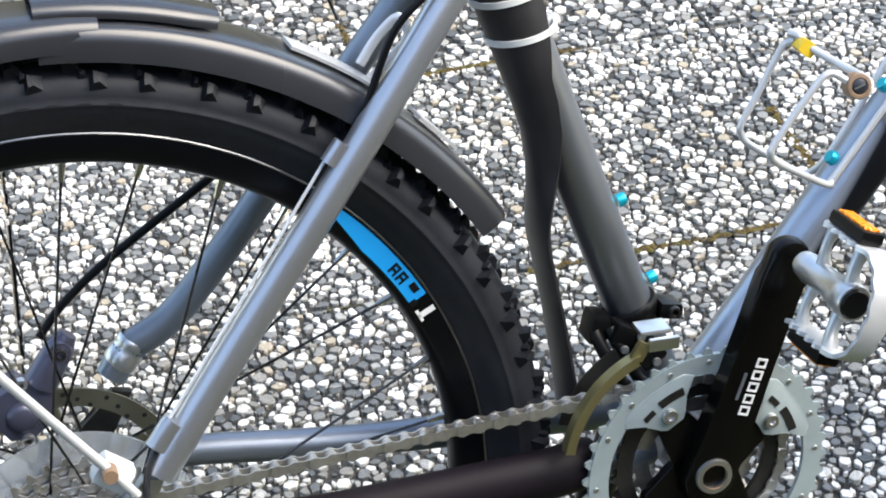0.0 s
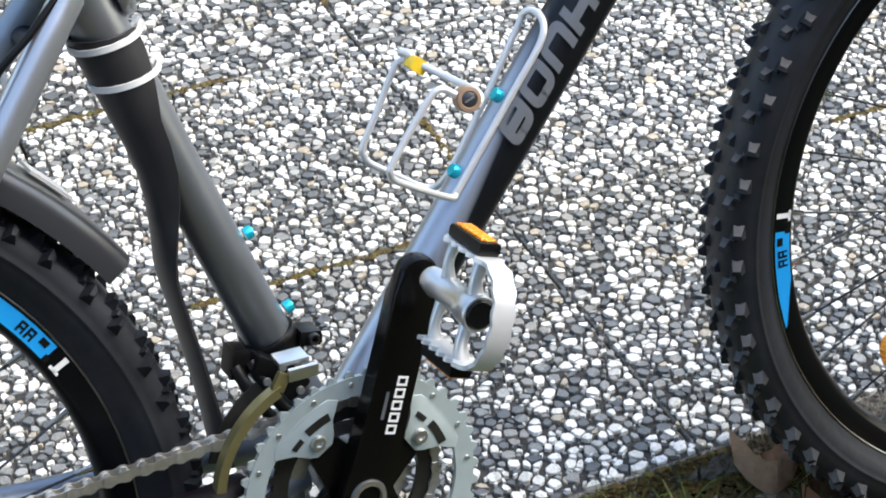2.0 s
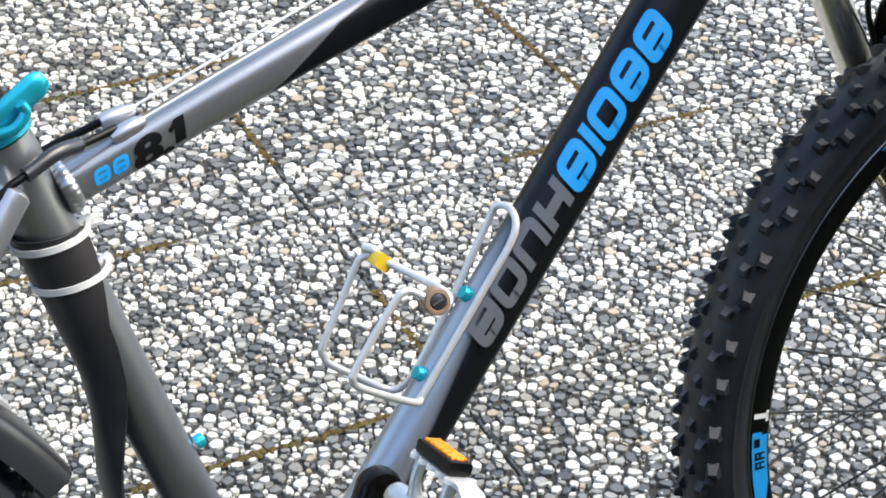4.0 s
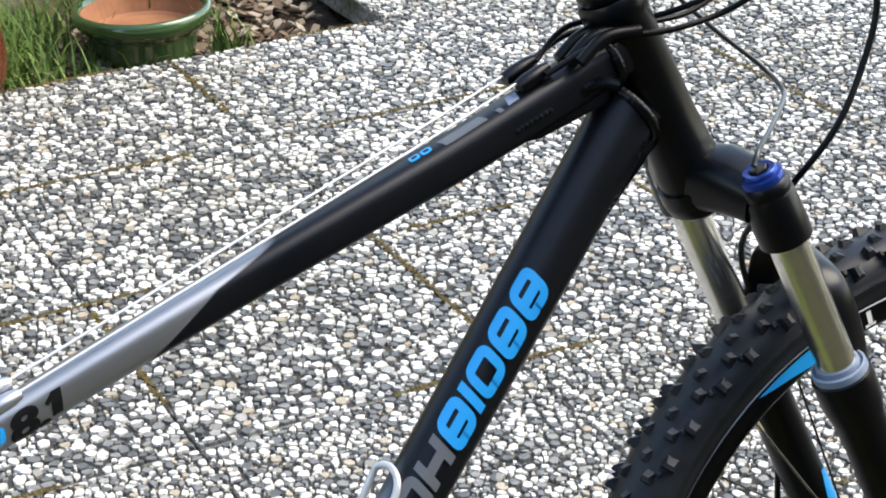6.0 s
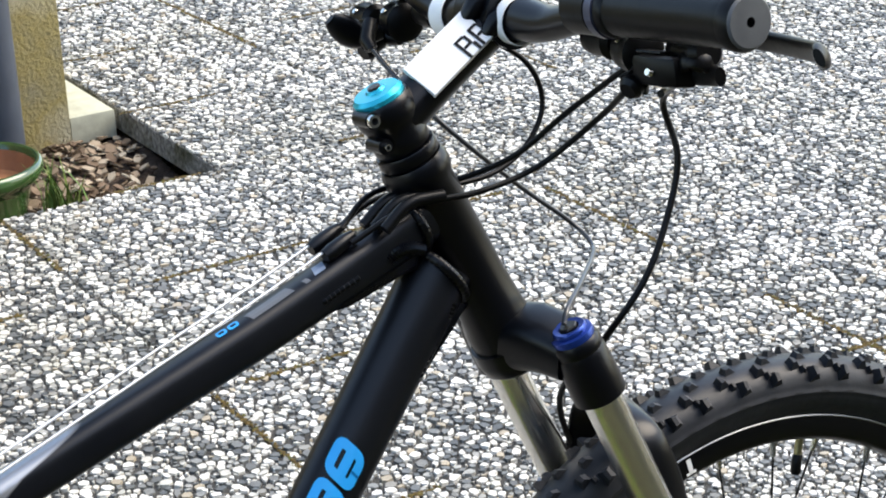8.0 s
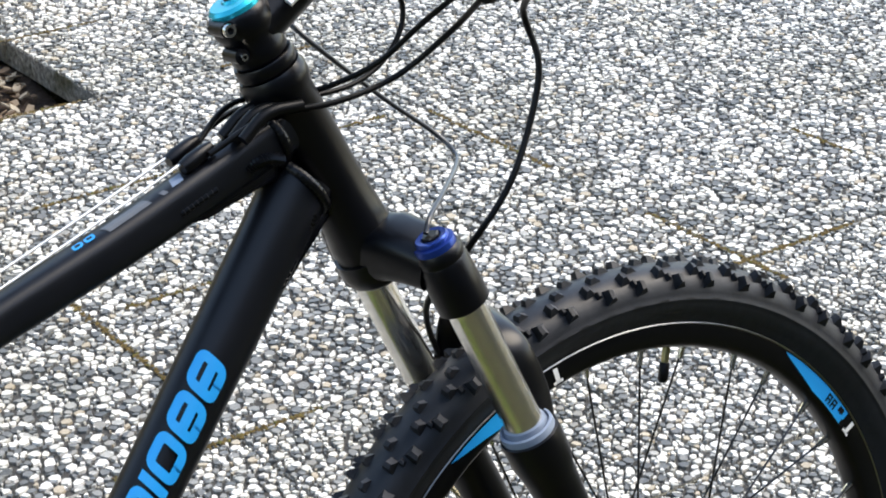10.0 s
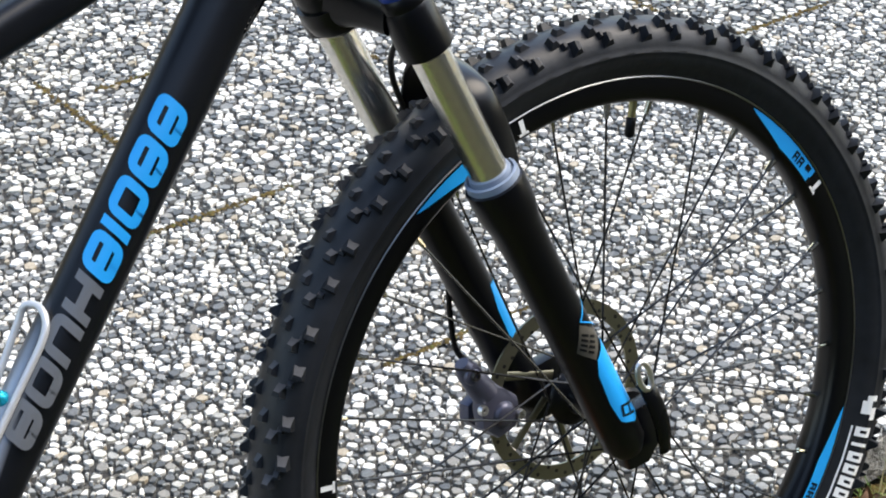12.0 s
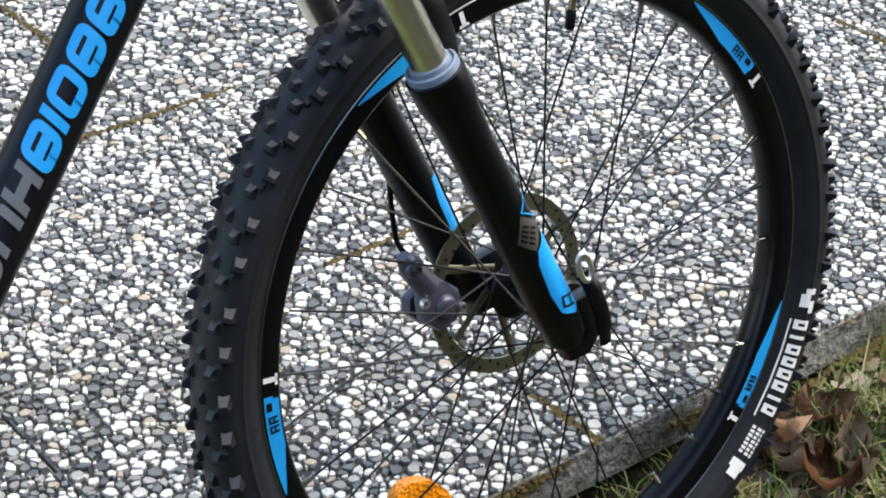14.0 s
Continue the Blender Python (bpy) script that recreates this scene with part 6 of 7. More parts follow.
def drivetrain():
    """Triple crankset, chain, derailleurs and cassette."""
    c = Vector((BB.x, 0, BB.z))
    tip = Vector((0.0385, -0.084, 0.3565))
    d = Vector((tip.x - c.x, 0, tip.z - c.z)).normalized()
    n = Vector((-d.z, 0, d.x))
    L = (Vector((tip.x, 0, tip.z)) - c).length
    bm = bmesh.new()
    outline = [(-0.02, 0.0), (-0.0165, 0.012), (-0.004, 0.0175), (0.016, 0.0175), (0.05, 0.0158), (0.08, 0.015), (0.11, 0.0148), (L - 0.014, 0.0148), *[(L + 0.0145 * math.sin(t), 0.0146 * math.cos(t)) for t in [math.pi * k / 12 for k in range(1, 12)]], (L - 0.014, -0.0148), (0.11, -0.0148), (0.08, -0.015), (0.05, -0.0158), (0.016, -0.0175), (-0.004, -0.0175), (-0.0165, -0.012)]
    rise = Vector((tip.x - c.x, -0.011, tip.z - c.z)).normalized()
    slab(bm, outline, c, rise, -n, rise.cross(n), 0.0565, 0.0715, 0.005)
    face = lambda along: -0.0722 - 0.011 * along / L
    crank = part("crank_arm", bm, crank_black, bike, "gloss black crank arm", 40)
    for k in range(5):
        bars = bmesh.new()
        for a, b, w, h in ((0, -0.003, 0.0066, 0.0014), (-0.0026, 0, 0.0015, 0.0072), (0, 0.003, 0.0066, 0.0014), (0.0026, 0, 0.0015, 0.0072)):
            box(bars, c + d * (0.05 + 0.0088 * k + a) + n * (-0.0045 + b) + Vector((0, face(0.05 + 0.0088 * k), 0)), (w, h, 0.0004), rise, n, 0)
        part("crank_print", bars, white_decal, crank, "pale printed shape")
    bars = bmesh.new()
    box(bars, c + d * 0.067 + n * 0.004 + Vector((0, face(0.067), 0)), (0.02, 0.0022, 0.0004), rise, n, 0)
    part("crank_print", bars, grey_decal, crank, "small grey printed bar")
    part("axle_cap", lathe(bmesh.new(), [(0.0085, 0.0), (0.009, 0.004), (0.0122, 0.004), (0.0128, 0.002), (0.0128, -0.002)], c + Vector((0, -0.0705, 0)), (0, -1, 0), 32), alloy, crank, "bright ring of the crank axle", 40)
    part("axle_recess", lathe(bmesh.new(), [(0.009, 0.0035), (0.0086, -0.001), (0.005, -0.0012), (0.0, -0.0012)], c + Vector((0, -0.0712, 0)), (0, -1, 0), 24), tan_plastic, crank, "brown recess of the axle", 40)
    # chainrings
    rc = Vector((BB.x, 0, BB.z))
    for name, teeth, r, r_in, y, mat, lab in (("outer_chainring", 42, 0.0862, 0.0705, -0.0600, ring_metal, "grey anodised outer chainring"), ("middle_chainring", 32, 0.0612, 0.048, -0.0465, dark_steel, "dark steel middle chainring"), ("inner_chainring", 24, 0.0455, 0.033, -0.039, chain_metal, "steel inner chainring")):
        bm = bmesh.new()
        ring_plate(bm, (rc.x, rc.z), r_in, r - 0.0022, y - 0.0018, y + 0.0018, 84)
        for k in range(teeth):
            q = 2 * math.pi * k / teeth
            er, eq = Vector((math.cos(q), 0, math.sin(q))), Vector((-math.sin(q), 0, math.cos(q)))
            w = 2 * math.pi * r / teeth
            slab(bm, [(-0.004, -w * 0.32), (-0.0012, -w * 0.26), (0.002, -w * 0.09), (0.002, w * 0.09), (-0.0012, w * 0.26), (-0.004, w * 0.32)], rc + er * r + Vector((0, y, 0)), er, eq, (0, -1, 0), -0.0012, 0.0012)
        ring = part(name, bm, mat, bike, lab, 35)
        if name == "outer_chainring":
            for k in range(4):
                q = math.atan2(d.z, d.x) + math.pi / 4 + 0.07 + k * math.pi / 2
                er, eq = Vector((math.cos(q), 0, math.sin(q))), Vector((-math.sin(q), 0, math.cos(q)))
                tab = bmesh.new()
                slab(tab, [(0.044, -0.0065), (0.0485, -0.0115), (0.058, -0.0168), (0.0655, -0.029), (0.072, -0.0235), (0.074, -0.012), (0.0748, 0.0), (0.074, 0.012), (0.072, 0.0235), (0.0655, 0.029), (0.058, 0.0168), (0.0485, 0.0115), (0.044, 0.0065)], rc + Vector((0, -0.0602, 0)), er, eq, (0, -1, 0), -0.0016, 0.0021, 0.0006)
                part("mount", tab, ring_metal, ring, "", 40)
                for a0, a1, r0, r1 in ((-0.27, 0.02, 0.061, 0.0668), (0.1, 0.24, 0.061, 0.065)):
                    part("slot", ring_plate(bmesh.new(), (rc.x, rc.z), r0, r1, -0.0629, -0.061, 8, q + a0, q + a1), dark_steel, ring, "dark slot")
                for a0 in (-0.55, -0.2, 0.2, 0.55):
                    p = rc + Vector((math.cos(q + a0), 0, math.sin(q + a0))) * 0.079
                    part("shift_pin", lathe(bmesh.new(), [(0, 0.0012), (0.0016, 0.0012), (0.002, 0.0)], p + Vector((0, -0.0618, 0)), (0, -1, 0), 10), alloy, ring, "", 40)
                part("ring_bolt", lathe(bmesh.new(), [(0, 0.0035), (0.0022, 0.0035), (0.0024, 0.0055), (0.0048, 0.0055), (0.0054, 0.004), (0.0054, 0)], rc + er * 0.053 + Vector((0, -0.0602, 0)), (0, -1, 0), 16), alloy, ring, "bright chainring bolt", 40)
                sp = bmesh.new()
                slab(sp, [(0.0, -0.022), (0.026, -0.015), (0.043, -0.012), (0.0495, -0.007), (0.0505, 0.0), (0.0495, 0.007), (0.043, 0.012), (0.026, 0.015), (0.0, 0.022)], rc + Vector((0, -0.0545, 0)), er, eq, (0, -1, 0), -0.003, 0.005, 0.0015)
                part("spider_arm", sp, crank_black, crank, "", 40)
    # the other crank, opposite
    far = [c + Vector((0, 0.066, 0)), c - d * L + Vector((0, 0.08, 0))]
    part("crank_arm", sweep(bmesh.new(), [far[0], far[0].lerp(far[1], 0.1), far[1]], [0.02, 0.017, 0.013], 16, 0.6), paint_black, bike, "gloss black crank arm", 40)
    pedal(tip + Vector((0, -0.012, 0)), Vector((0.4, 0, 0.917)), -1, "pedal")
    pedal(c - d * L + Vector((0, 0.092, 0)), Vector((0.95, 0, 0.3)), 1, "pedal")
    # chain: upper and lower run
    path = [Vector((rc.x + 0.0612 * math.cos(q), -0.0465, rc.z + 0.0612 * math.sin(q))) for q in [radians(a) for a in range(-70, 92, 12)]]
    path += [Vector((-0.03 - 0.01 * k, -0.0466, 0.2681 + 0.0004 * k)) for k in range(1, 37)]
    path = path[::-1]
    chain_run(path)
    low = [Vector((-0.02 - 0.38 * k / 30, -0.0465, 0.1455 - 0.001 * k)) for k in range(31)]
    chain_run(low)
    # front derailleur
    r0, cage_c = 0.0808, (-0.0413, 0.2256)
    fc = ring_plate(bmesh.new(), cage_c, r0 - 0.0008, r0 + 0.0008, -0.0662, -0.057, 26, radians(106), radians(165))
    ring_plate(fc, cage_c, r0 - 0.0052, r0 + 0.0012, -0.0665, -0.0652, 26, radians(108), radians(165))
    fd = part("front_derailleur", fc, olive_metal, bike, "brassy steel front derailleur cage", 40)
    part("inner_plate", ring_plate(bmesh.new(), cage_c, 0.066, 0.077, -0.036, -0.0346, 22, radians(112), radians(160)), dark_steel, fd, "", 40)
    e = Vector((0.99, 0, -0.1))
    br = part("bridge", box(bmesh.new(), (-0.0505, -0.054, 0.3158), (0.021, 0.015, 0.0036), e, (0, 1, 0.1), 0.0012), alloy, fd, "bright metal bridge", 40)
    part("fold", box(bmesh.new(), (-0.047, -0.0645, 0.308), (0.0205, 0.003, 0.0095), e, (0, 1, 0.2), 0.001), alloy, br, "", 40)
    part("fold", box(bmesh.new(), (-0.0625, -0.062, 0.3055), (0.0085, 0.004, 0.013), (0.8, 0, -0.6), (0, 1, 0), 0.001), olive_metal, br, "", 40)
    ST = Vector((-0.0442, 0, 0.3005))
    ax = Vector((-0.2625, 0, 0.965))
    part("clamp", lathe(bmesh.new(), [(0.0166, -0.010), (0.0198, -0.010), (0.0206, -0.0085), (0.0206, -0.004), (0.0195, -0.002), (0.0195, 0.002), (0.0206, 0.004), (0.0206, 0.0085), (0.0198, 0.010), (0.0166, 0.010)], ST, ax, 28), black_plastic, fd, "black clamp band", 40)
    ear = part("clamp_ear", box(bmesh.new(), ST + Vector((0.0225, -0.008, 0.003)), (0.016, 0.02, 0.012), (1, 0, -0.27), (0, 1, 0), 0.004), black_plastic, fd, "", 40)
    part("clamp_bolt", lathe(bmesh.new(), [(0.002, 0.0005), (0.0024, 0.003), (0.0038, 0.003), (0.0044, 0.0)], ST + Vector((0.024, -0.018, 0.003)), (0, -1, 0), 14), dark_steel, ear, "", 40)
    for o, sz, e1, bev in (((-0.012, -0.022, -0.004), (0.026, 0.016, 0.016), (0.8, 0, -0.6), 0.004), ((-0.002, -0.03, -0.014), (0.018, 0.012, 0.02), (0.5, 0, -0.85), 0.003), ((-0.03, -0.012, 0.004), (0.012, 0.02, 0.022), (0.9, 0, -0.3), 0.004)):
        part("linkage", box(bmesh.new(), ST + Vector(o), sz, e1, (0, 1, 0), bev), black_plastic, fd, "black linkage", 40)
    for o in (0.0, 0.011):
        part("link_arm", sweep(bmesh.new(), [ST + Vector((-0.034 + o, -0.02, 0.004)), ST + Vector((-0.03 + o, -0.03, -0.012)), ST + Vector((-0.022 + o, -0.034, -0.03)), ST + Vector((-0.012 + o, -0.036, -0.042))], [0.0045, 0.0045, 0.004, 0.0042], 10), black_plastic, fd, "", 40)
    for o in ((-0.006, -0.033, -0.001), (-0.018, -0.032, -0.008), (0.002, -0.0365, -0.02)):
        part("link_bolt", lathe(bmesh.new(), [(0, 0.0018), (0.0026, 0.0018), (0.003, 0), (0, 0)], ST + Vector(o), (0, -1, 0), 14), chain_metal, fd, "", 40)
    # cassette and its clear guard
    cas = None
    for k, r in enumerate((0.06, 0.0545, 0.0485, 0.043, 0.038, 0.0335, 0.0295, 0.026, 0.0235)):
        bm = bmesh.new()
        y = -0.022 - 0.0038 * k
        ring_plate(bm, (REAR.x, REAR.z), r * 0.62, r - 0.002, y - 0.001, y + 0.001, 40)
        teeth = int(r / 0.06 * 32)
        for j in range(teeth):
            q = 2 * math.pi * j / teeth
            er, eq = Vector((math.cos(q), 0, math.sin(q))), Vector((-math.sin(q), 0, math.cos(q)))
            slab(bm, [(-0.003, -0.0038), (0.0028, -0.001), (0.0028, 0.001), (-0.003, 0.0038)], REAR + er * r + Vector((0, y, 0)), er, eq, (0, -1, 0), -0.0008, 0.0008)
        if cas is None:
            cas = part("cassette", bm, chain_metal, bike, "steel sprocket cassette", 40)
        else:
            part("sprocket", bm, chain_metal, cas, "", 40)
    part("spoke_guard", lathe(bmesh.new(), [(0.025, -0.017), (0.076, -0.0168), (0.0775, -0.0175), (0.076, -0.0185), (0.025, -0.0187)], REAR, (0, 1, 0), 56), clear, cas, "clear plastic spoke guard", 50)
    part("axle_nut", lathe(bmesh.new(), [(0, 0.086), (0.006, 0.086), (0.0085, 0.082), (0.0085, 0.068), (0, 0.068)], REAR, (0, -1, 0), 18), alloy, bike, "bright axle nut", 40)
    stay = smooth_path([(-0.5, -0.078, 0.47), (-0.455, -0.079, 0.4), (-0.41, -0.08, 0.331), (-0.393, -0.08, 0.304)], 5)
    st = tube("fender_stay", stay, 0.0031, white_alloy, bike, 10, label="bright steel mudguard stay")
    part("stay_mount", box(bmesh.new(), (-0.404, -0.07, 0.318), (0.022, 0.013, 0.02), (0.75, 0, -0.66), (0, 1, 0), 0.005), white_plastic, st, "white plastic mount", 40)
    part("stay_bolt", lathe(bmesh.new(), [(0, 0.01), (0.0045, 0.01), (0.0052, 0.007), (0.0052, 0), (0, 0)], (-0.4065, -0.076, 0.3235), (0, -1, 0), 14), tan_plastic, st, "rusty bolt head", 40)
    caliper("rear_caliper", Vector((-0.437, 0.06, 0.322)), Vector((0.72, 0, 0.69)))
    # rear derailleur below the axle
    rd = part("rear_derailleur", box(bmesh.new(), (-0.418, -0.075, 0.19), (0.03, 0.02, 0.06), (0.9, 0, 0.3), (0, 1, 0), 0.006), black_plastic, bike, "black rear derailleur", 40)
    for z, x in ((0.155, -0.405), (0.105, -0.395)):
        part("jockey_wheel", lathe(bmesh.new(), [(0, -0.003), (0.017, -0.003), (0.0185, 0), (0.017, 0.003), (0, 0.003)], (x, -0.046, z), (0, 1, 0), 20), black_plastic, rd, "", 40)


def chain_run(path):
    """Links along a path, alternating inner and outer plates, with their pins."""
    length, pts = 0.0, []
    pitch = 0.0122
    acc = 0.0
    pts.append(path[0])
    for a, b in zip(path, path[1:]):
        seg = (b - a).length
        while acc + seg >= pitch * len(pts):
            pts.append(a.lerp(b, (pitch * len(pts) - acc) / seg))
        acc += seg
    base = None
    for k, (a, b) in enumerate(zip(pts, pts[1:])):
        d = (b - a).normalized()
        n = Vector((0, 1, 0)).cross(d)
        bm = bmesh.new()
        half = (b - a).length / 2
        wide = 0.0042 if k % 2 else 0.0031
        out = [(-half - 0.0036, 0), (-half - 0.0026, 0.0034), (-half + 0.0005, 0.0042), (-0.0012, 0.0027), (0.0012, 0.0027), (half - 0.0005, 0.0042), (half + 0.0026, 0.0034), (half + 0.0036, 0)]
        out += [(x, -y) for x, y in out[-2:0:-1]]
        for s in (-1, 1):
            slab(bm, out, a.lerp(b, 0.5), d, n, (0, -1, 0), s * wide - 0.0006, s * wide + 0.0006)
        lathe(bm, [(0, -0.0046), (0.0018, -0.0046), (0.0018, 0.0046), (0, 0.0046)], a, (0, 1, 0), 8)
        lathe(bm, [(0.0036, -0.0028), (0.0036, 0.0028)], a, (0, 1, 0), 10)
        if base is None:
            base = part("chain", bm, chain_metal, bike, "worn steel chain", 40)
        else:
            part("link", bm, chain_metal, base, "", 40)


def pedal(at, fore, sgn, name):
    """Alloy cage pedal: axle barrel inside a toothed oval cage strap, with reflectors. sgn: the side that the axle points to."""
    fore = fore.normalized()
    out = Vector((0, sgn, 0))
    n = out.cross(fore)
    body = part(name, sweep(bmesh.new(), [at, at + out * 0.01, at + out * 0.012, at + out * 0.045, at + out * 0.05, at + out * 0.064, at + out * 0.0655], [0.0085, 0.0098, 0.009, 0.0092, 0.0112, 0.012, 0.0112], 24), alloy, bike, "polished alloy cage pedal", 40)
    part("end_cap", lathe(bmesh.new(), [(0, 0.0005), (0.006, 0.0005), (0.0085, 0.001), (0.0098, -0.0004), (0.0104, -0.002)], at + out * 0.0662, out, 24), black_plastic, body, "dark grey end cap", 40)
    loop = [(0.016 + 0.002 * k, 0.0335) for k in range(24)]
    loop += [(0.062 + 0.03 * math.sin(t) ** 0.8, 0.0335 * math.cos(t)) for t in [math.pi * k / 36 for k in range(1, 36)]]
    loop += [(0.062 - 0.002 * k, -0.0335) for k in range(24)]
    bm = bmesh.new()
    rows = []
    for i, (o, f) in enumerate(loop):
        p0, p1 = loop[max(i - 1, 0)], loop[min(i + 1, len(loop) - 1)]
        t = Vector((p1[0] - p0[0], p1[1] - p0[1])).normalized()
        side = out * -t.y + fore * t.x
        tooth = (0.0, 0.0, 0.0032, 0.004, 0.0026)[i % 5] * (1.0 if i < 24 or i > 58 else 0.3)
        c = at + out * o + fore * f
        rows.append([bm.verts.new(c + side * s * 0.0014 + n * h) for s, h in ((-1, -0.007 - tooth), (1, -0.007 - tooth), (1, 0.007 + tooth), (-1, 0.007 + tooth))])
    for p, q in zip(rows, rows[1:]):
        for j in range(4):
            bm.faces.new((p[j], p[(j + 1) % 4], q[(j + 1) % 4], q[j]))
    bm.faces.new(rows[0])
    bm.faces.new(rows[-1][::-1])
    part("cage", bm, white_alloy, body, "toothed silver cage strap", 35)
    for s in (1, -1):
        for o, w in ((0.02, 0.0045), (0.056, 0.0055)):
            rib = smooth_path([at + out * o + fore * 0.007 * s, at + out * (o + 0.001) + fore * 0.02 * s + n * 0.003, at + out * o + fore * 0.033 * s], 3)
            part("cage_rib", sweep(bmesh.new(), rib, [w * 1.2, w, w * 0.85, w * 0.8, w * 0.85, w, w * 1.1], 10, 0.7), white_alloy, body, "", 50)
        holder = box(bmesh.new(), at + out * 0.04 + fore * 0.0395 * s, (0.04, 0.015, 0.009), out, n, 0.0025)
        h = part("reflector_holder", holder, black_plastic, body, "black reflector holder", 40)
        part("reflector", box(bmesh.new(), at + out * 0.04 + fore * 0.044 * s, (0.033, 0.0105, 0.003), out, n, 0.001), amber, h, "amber reflector", 40)


def bottle_cage():
    """Bent aluminium wire cage on the down tube."""
    def wire(pts, r, parent, name="wire"):
        p = smooth_path(pts, 6)
        return part(name, sweep(bmesh.new(), p, r, 12), white_alloy, parent, "satin silver wire", 50)
    A = [(0.1012, -0.012, 0.3673), (0.1296, -0.012, 0.3982), (0.1581, -0.012, 0.4292), (0.1781, -0.012, 0.4511), (0.1857, -0.009, 0.463), (0.1868, 0.0, 0.47), (0.1815, 0.008, 0.4702), (0.1749, 0.011, 0.4591), (0.1478, 0.011, 0.4225), (0.127, 0.011, 0.3957), (0.1117, 0.013, 0.3748), (0.1056, 0.018, 0.3652)]
    p = smooth_path(A, 6)
    cage = part("bottle_cage", sweep(bmesh.new(), p, 0.0025, 12), white_alloy, bike, "satin silver wire bottle cage", 50)
    wire([(0.1012, -0.012, 0.3673), (0.096, -0.015, 0.3672), (0.0724, -0.026, 0.3842), (0.0514, -0.033, 0.4004), (0.047, -0.036, 0.4082), (0.0496, -0.036, 0.4135), (0.0671, -0.0365, 0.4339), (0.0829, -0.037, 0.4503), (0.0882, -0.0375, 0.4537), (0.0932, -0.038, 0.4531), (0.101, -0.0405, 0.447)], 0.0025, cage)
    wire([(0.1056, 0.018, 0.3652), (0.1006, 0.024, 0.3605), (0.092, 0.028, 0.3636), (0.0786, 0.03, 0.3746), (0.0612, 0.032, 0.3892), (0.0579, 0.033, 0.3959), (0.0584, 0.033, 0.4029), (0.0747, 0.034, 0.4257), (0.0908, 0.034, 0.4501), (0.0946, 0.033, 0.4532), (0.0987, 0.03, 0.4552)], 0.0025, cage)
    strap = smooth_path([(0.0965, 0.0335, 0.46), (0.101, 0.028, 0.4582), (0.1039, 0.022, 0.4527), (0.1176, 0.0, 0.4423), (0.1185, -0.03, 0.4425), (0.1178, -0.038, 0.4395), (0.1126, -0.041, 0.4356)], 6)
    part("strap", sweep(bmesh.new(), strap, [0.0032] * 8 + [0.0027] * (len(strap) - 8), 12), white_alloy, cage, "silver strap end", 50)
    part("adjuster", lathe(bmesh.new(), [(0.0052, 0.0052), (0.0058, 0.0062), (0.0078, 0.006), (0.0086, 0.004), (0.0086, -0.006), (0.0, -0.006)], (0.107, -0.041, 0.443), (-0.15, -0.95, 0.25), 28), tan_plastic, cage, "brown round adjuster", 40)
    screw = part("screw", lathe(bmesh.new(), [(0, 0.0056), (0.0045, 0.0055), (0.0053, 0.005), (0.0053, 0.0)], (0.107, -0.041, 0.443), (-0.15, -0.95, 0.25), 20), fender_plastic, cage, "grey screw head", 40)
    part("screw_slot", box(bmesh.new(), (0.107 - 0.0009, -0.041 - 0.0056, 0.443 + 0.0015), (0.0075, 0.001, 0.001), (0.95, -0.1, 0.3), (0, -0.95, 0.25), 0), alloy, screw)
    part("clip", box(bmesh.new(), (0.103, 0.0235, 0.4515), (0.01, 0.012, 0.014), (0.7, 0, 0.7), (0, 1, 0), 0.004), yellow_plastic, cage, "yellow plastic clip", 40)
    pl = bmesh.new()
    dt = Vector((0.682, 0, 0.731))
    slab(pl, [(-0.05, -0.0085), (0.052, -0.0085), (0.052, 0.0085), (-0.05, 0.0085)], (0.1306, 0, 0.3974), dt, (0, 1, 0), dt.cross(Vector((0, 1, 0))), -0.0012, 0.0012, 0.0005)
    part("mount_plate", pl, white_alloy, cage, "", 40)
    up = dt.cross(Vector((0, 1, 0)))
    up = up if up.z > 0 else -up
    for q in ((0.1496, -0.001, 0.4205), (0.1096, -0.001, 0.377)):
        part("cage_bolt", lathe(bmesh.new(), [(0, 0.006), (0.0042, 0.006), (0.005, 0.0045), (0.0052, -0.004), (0, -0.004)], q, up, 14), teal, cage, "turquoise bolt", 40)


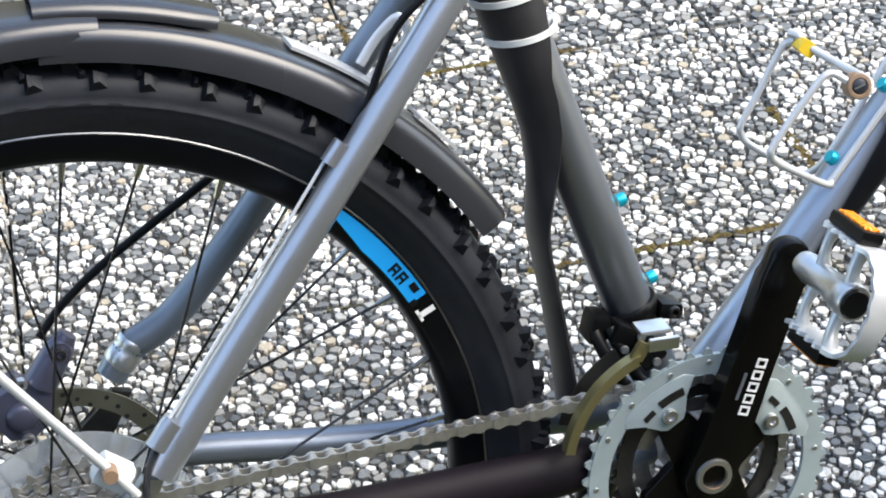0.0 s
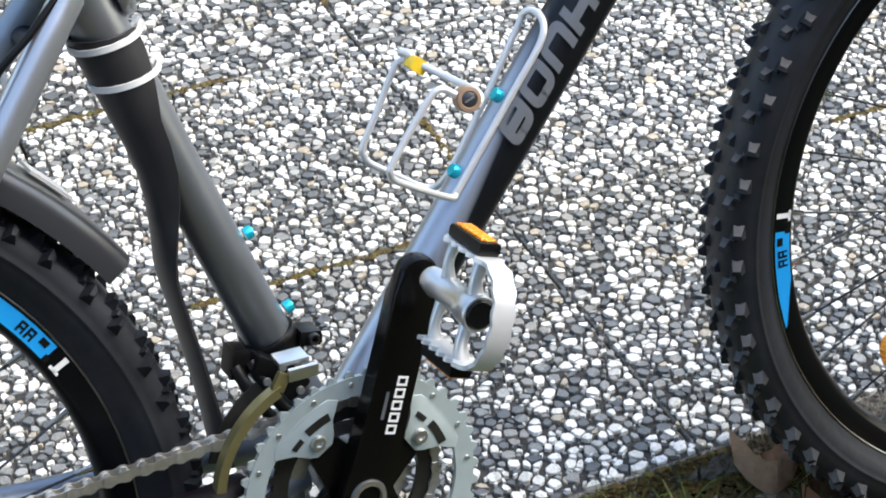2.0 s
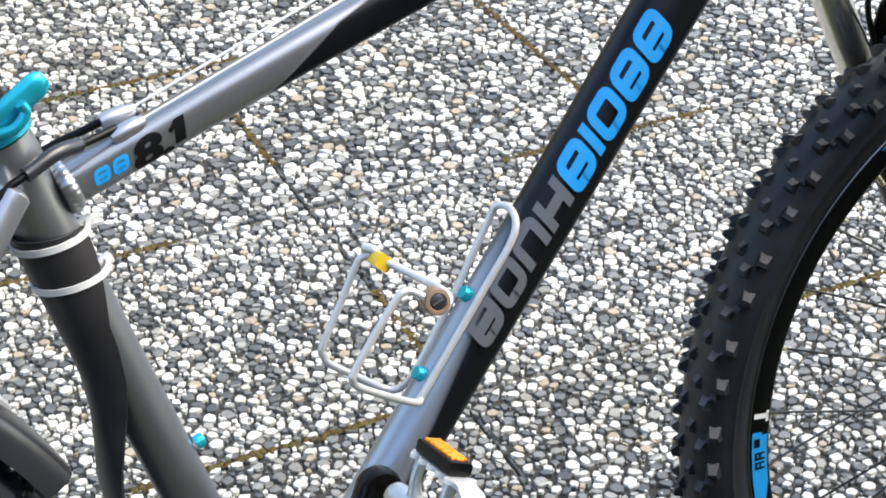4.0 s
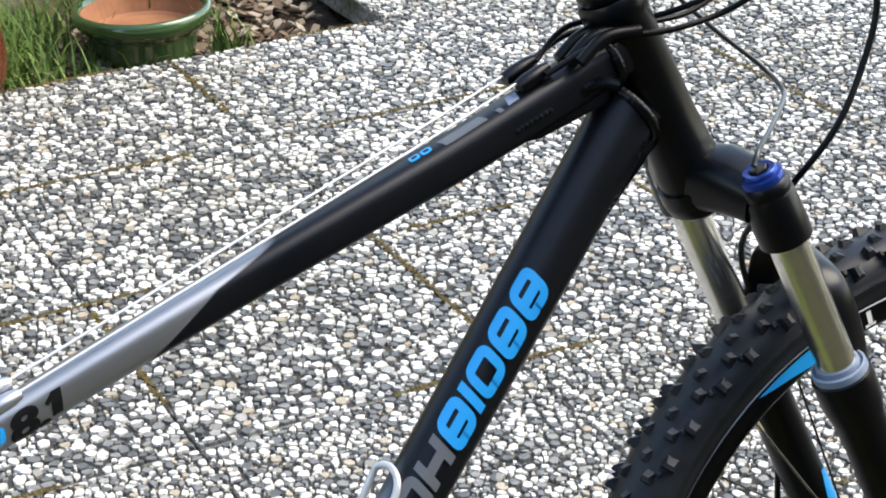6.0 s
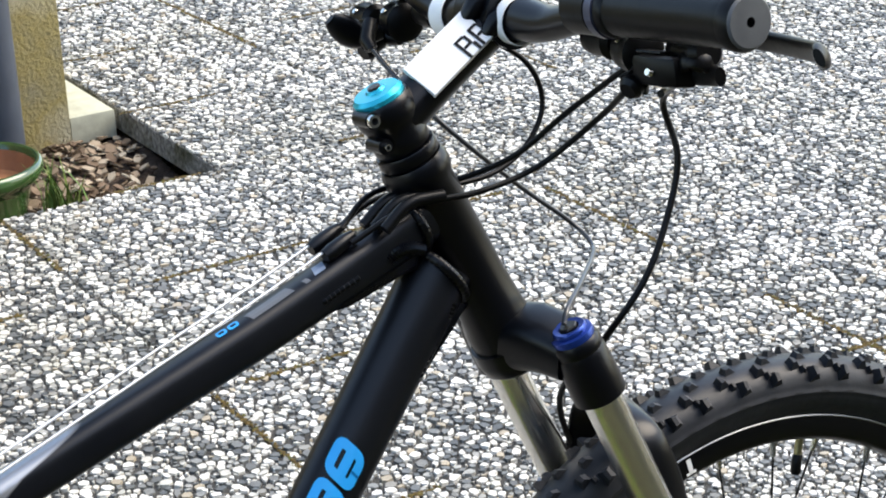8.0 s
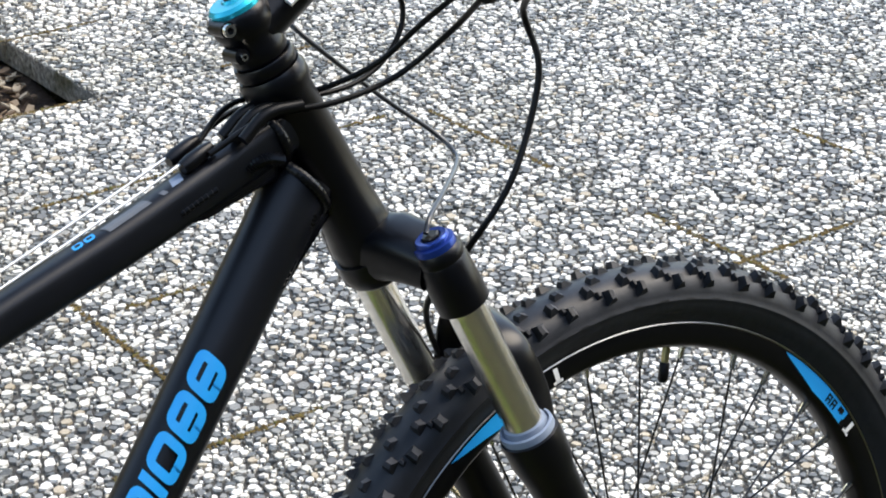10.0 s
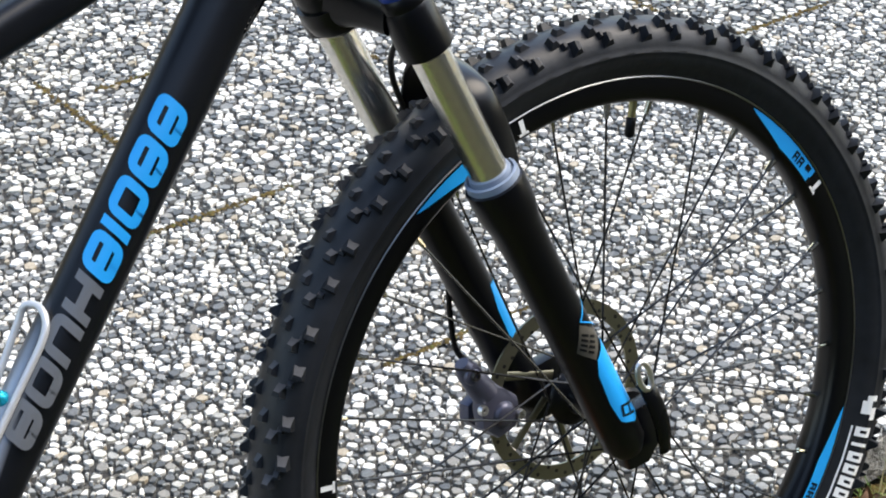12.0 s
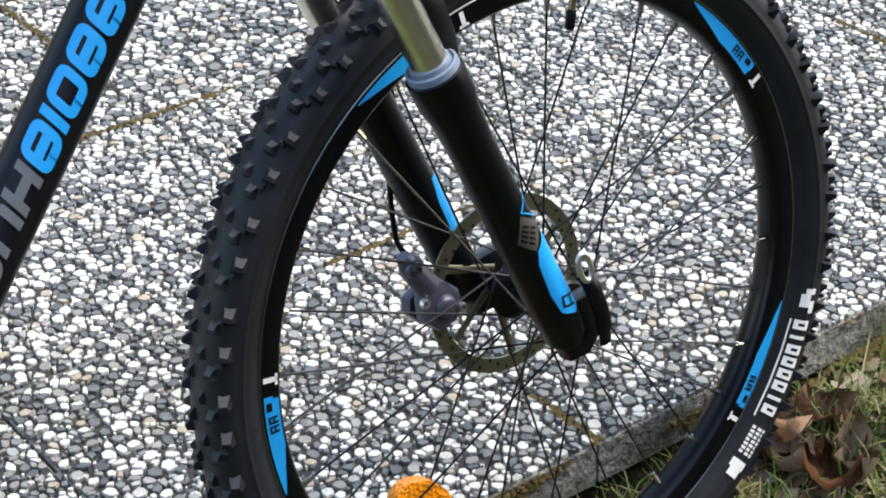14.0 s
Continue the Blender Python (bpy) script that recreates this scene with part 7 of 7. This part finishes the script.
def mudguard():
    """Plastic rear mudguard in two overlapping lengths, with its metal bracket, and the flap tied behind the seat tube."""
    def length(bm, r, a0, a1, half, drop, thick, n=26, lift0=0.0):
        prof = [(-half, -drop), (-half * 0.985, -drop * 0.4), (-half * 0.93, 0.0005), (-half * 0.78, 0.0035), (-half * 0.35, 0.0048), (0, 0.005), (half * 0.35, 0.0048), (half * 0.78, 0.0035), (half * 0.93, 0.0005), (half * 0.985, -drop * 0.4), (half, -drop)]
        rows = []
        for k in range(n + 1):
            t = k / n
            q = radians(a0 + (a1 - a0) * t)
            er = Vector((math.cos(q), 0, math.sin(q)))
            tight = 1 - 0.16 * max(0.0, 1 - t * 7)
            rows.append([bm.verts.new(REAR + er * (r + (h - (thick if inner else 0)) * 1.0) + Vector((0, y * tight, 0))) for inner in (0, 1) for y, h in (prof if not inner else prof[::-1])])
        m = len(rows[0])
        for p, s in zip(rows, rows[1:]):
            for j in range(m):
                bm.faces.new((p[j], p[(j + 1) % m], s[(j + 1) % m], s[j]))
        bm.faces.new(rows[0])
        bm.faces.new(rows[-1][::-1])
        return bm
    g = part("mudguard", length(bmesh.new(), 0.334, 27.5, 84, 0.031, 0.0145, 0.0022), fender_plastic, bike, "dark grey plastic mudguard", 50)
    part("rear_length", length(bmesh.new(), 0.3372, 78, 150, 0.0345, 0.0125, 0.0022), fender_plastic, g, "wider rear length of the mudguard", 50)
    part("ridge", length(bmesh.new(), 0.345, 66, 84, 0.02, 0.003, 0.002), fender_plastic, g, "raised ridge", 50)
    for a0, a1 in ((47.5, 58.0), (36.5, 42.0)):
        bm = bmesh.new()
        ring_plate(bm, (REAR.x, REAR.z), 0.3405, 0.3425, -0.013, 0.011, 10, radians(a0), radians(a1))
        part("bracket", bm, white_alloy, g, "pale metal bracket strip", 40)
    br = bmesh.new()
    sweep(br, smooth_path([(-0.2, 0.0, 0.502), (-0.185, -0.004, 0.514), (-0.174, -0.006, 0.526), (-0.178, -0.004, 0.538), (-0.192, 0.0, 0.527), (-0.205, 0.0, 0.512)], 4), 0.0032, 10, 0.5)
    part("bracket_loop", br, white_alloy, g, "bright bracket loop", 50)
    tube("bridge", [(-0.152, -0.026, 0.546), (-0.152, 0.026, 0.546)], 0.008, paint_black, bike, 14, label="black stay bridge")
    rows = []
    bm = bmesh.new()
    mid = smooth_path([(-0.1215, 0, 0.5435), (-0.112, 0, 0.513), (-0.109, 0, 0.4846), (-0.109, 0, 0.4063), (-0.104, 0, 0.354), (-0.1, 0, 0.313), (-0.0975, 0, 0.274), (-0.0965, 0, 0.235)], 4)
    steps = (-1, -0.8, -0.6, -0.4, -0.2, 0, 0.2, 0.4, 0.6, 0.8, 1)
    for p in mid:
        wrap = max(0.0, min(1.0, (p.z - 0.365) / 0.12))
        wrap = wrap * wrap * (3 - 2 * wrap)
        axis_x = -0.0455 - (p.z - 0.3075) * 0.272
        open_angle = radians(95 + 50 * max(0.0, min(1.0, (p.z - 0.482) / 0.05)))
        row = []
        for off in (0.0, 0.0018):
            for s in (steps if off == 0 else steps[::-1]):
                arc = Vector((axis_x - (0.0208 + off) * math.cos(open_angle * s), (0.0208 + off) * math.sin(open_angle * s), p.z))
                flat = p + Vector((0.003 * s * s - off, s * 0.0235, 0))
                row.append(bm.verts.new(flat.lerp(arc, wrap)))
        rows.append(row)
    m = len(rows[0])
    for p, s in zip(rows, rows[1:]):
        for j in range(m):
            bm.faces.new((p[j], p[(j + 1) % m], s[(j + 1) % m], s[j]))
    bm.faces.new(rows[0])
    bm.faces.new(rows[-1][::-1])
    flap = part("mud_flap", bm, flap_rubber, bike, "dull black plastic flap tied to the seat tube", 50)
    ax = Vector((-0.2625, 0, 0.965))
    for z in (0.5385, 0.5125):
        c = Vector((-0.0455 - (z - 0.3075) * 0.272, 0, z))
        tie = part("cable_tie", lathe(bmesh.new(), [(0.0216, -0.002), (0.0236, -0.002), (0.0236, 0.002), (0.0216, 0.002)], c, (-0.1, 0, 0.99), 28, True), white_plastic, flap, "white plastic cable tie", 40)
        part("tie_head", box(bmesh.new(), c + Vector((0.0225, 0.002, 0.0015)), (0.009, 0.007, 0.006), (1, 0.2, 0.3), (0, 1, 0), 0.0015), white_plastic, tie, "", 40)


frame_of_bike()
tyre_print(front_wheel[1])
dashes(front_wheel[1], 70, 120)
dashes(rear_wheel[1], 75, 110)
fork()
cockpit()
drivetrain()
bottle_cage()
mudguard()
cables()

# ---- slabs, moss and grass ----
build_slabs()
joint_moss()
lawn()
fallen_leaves()
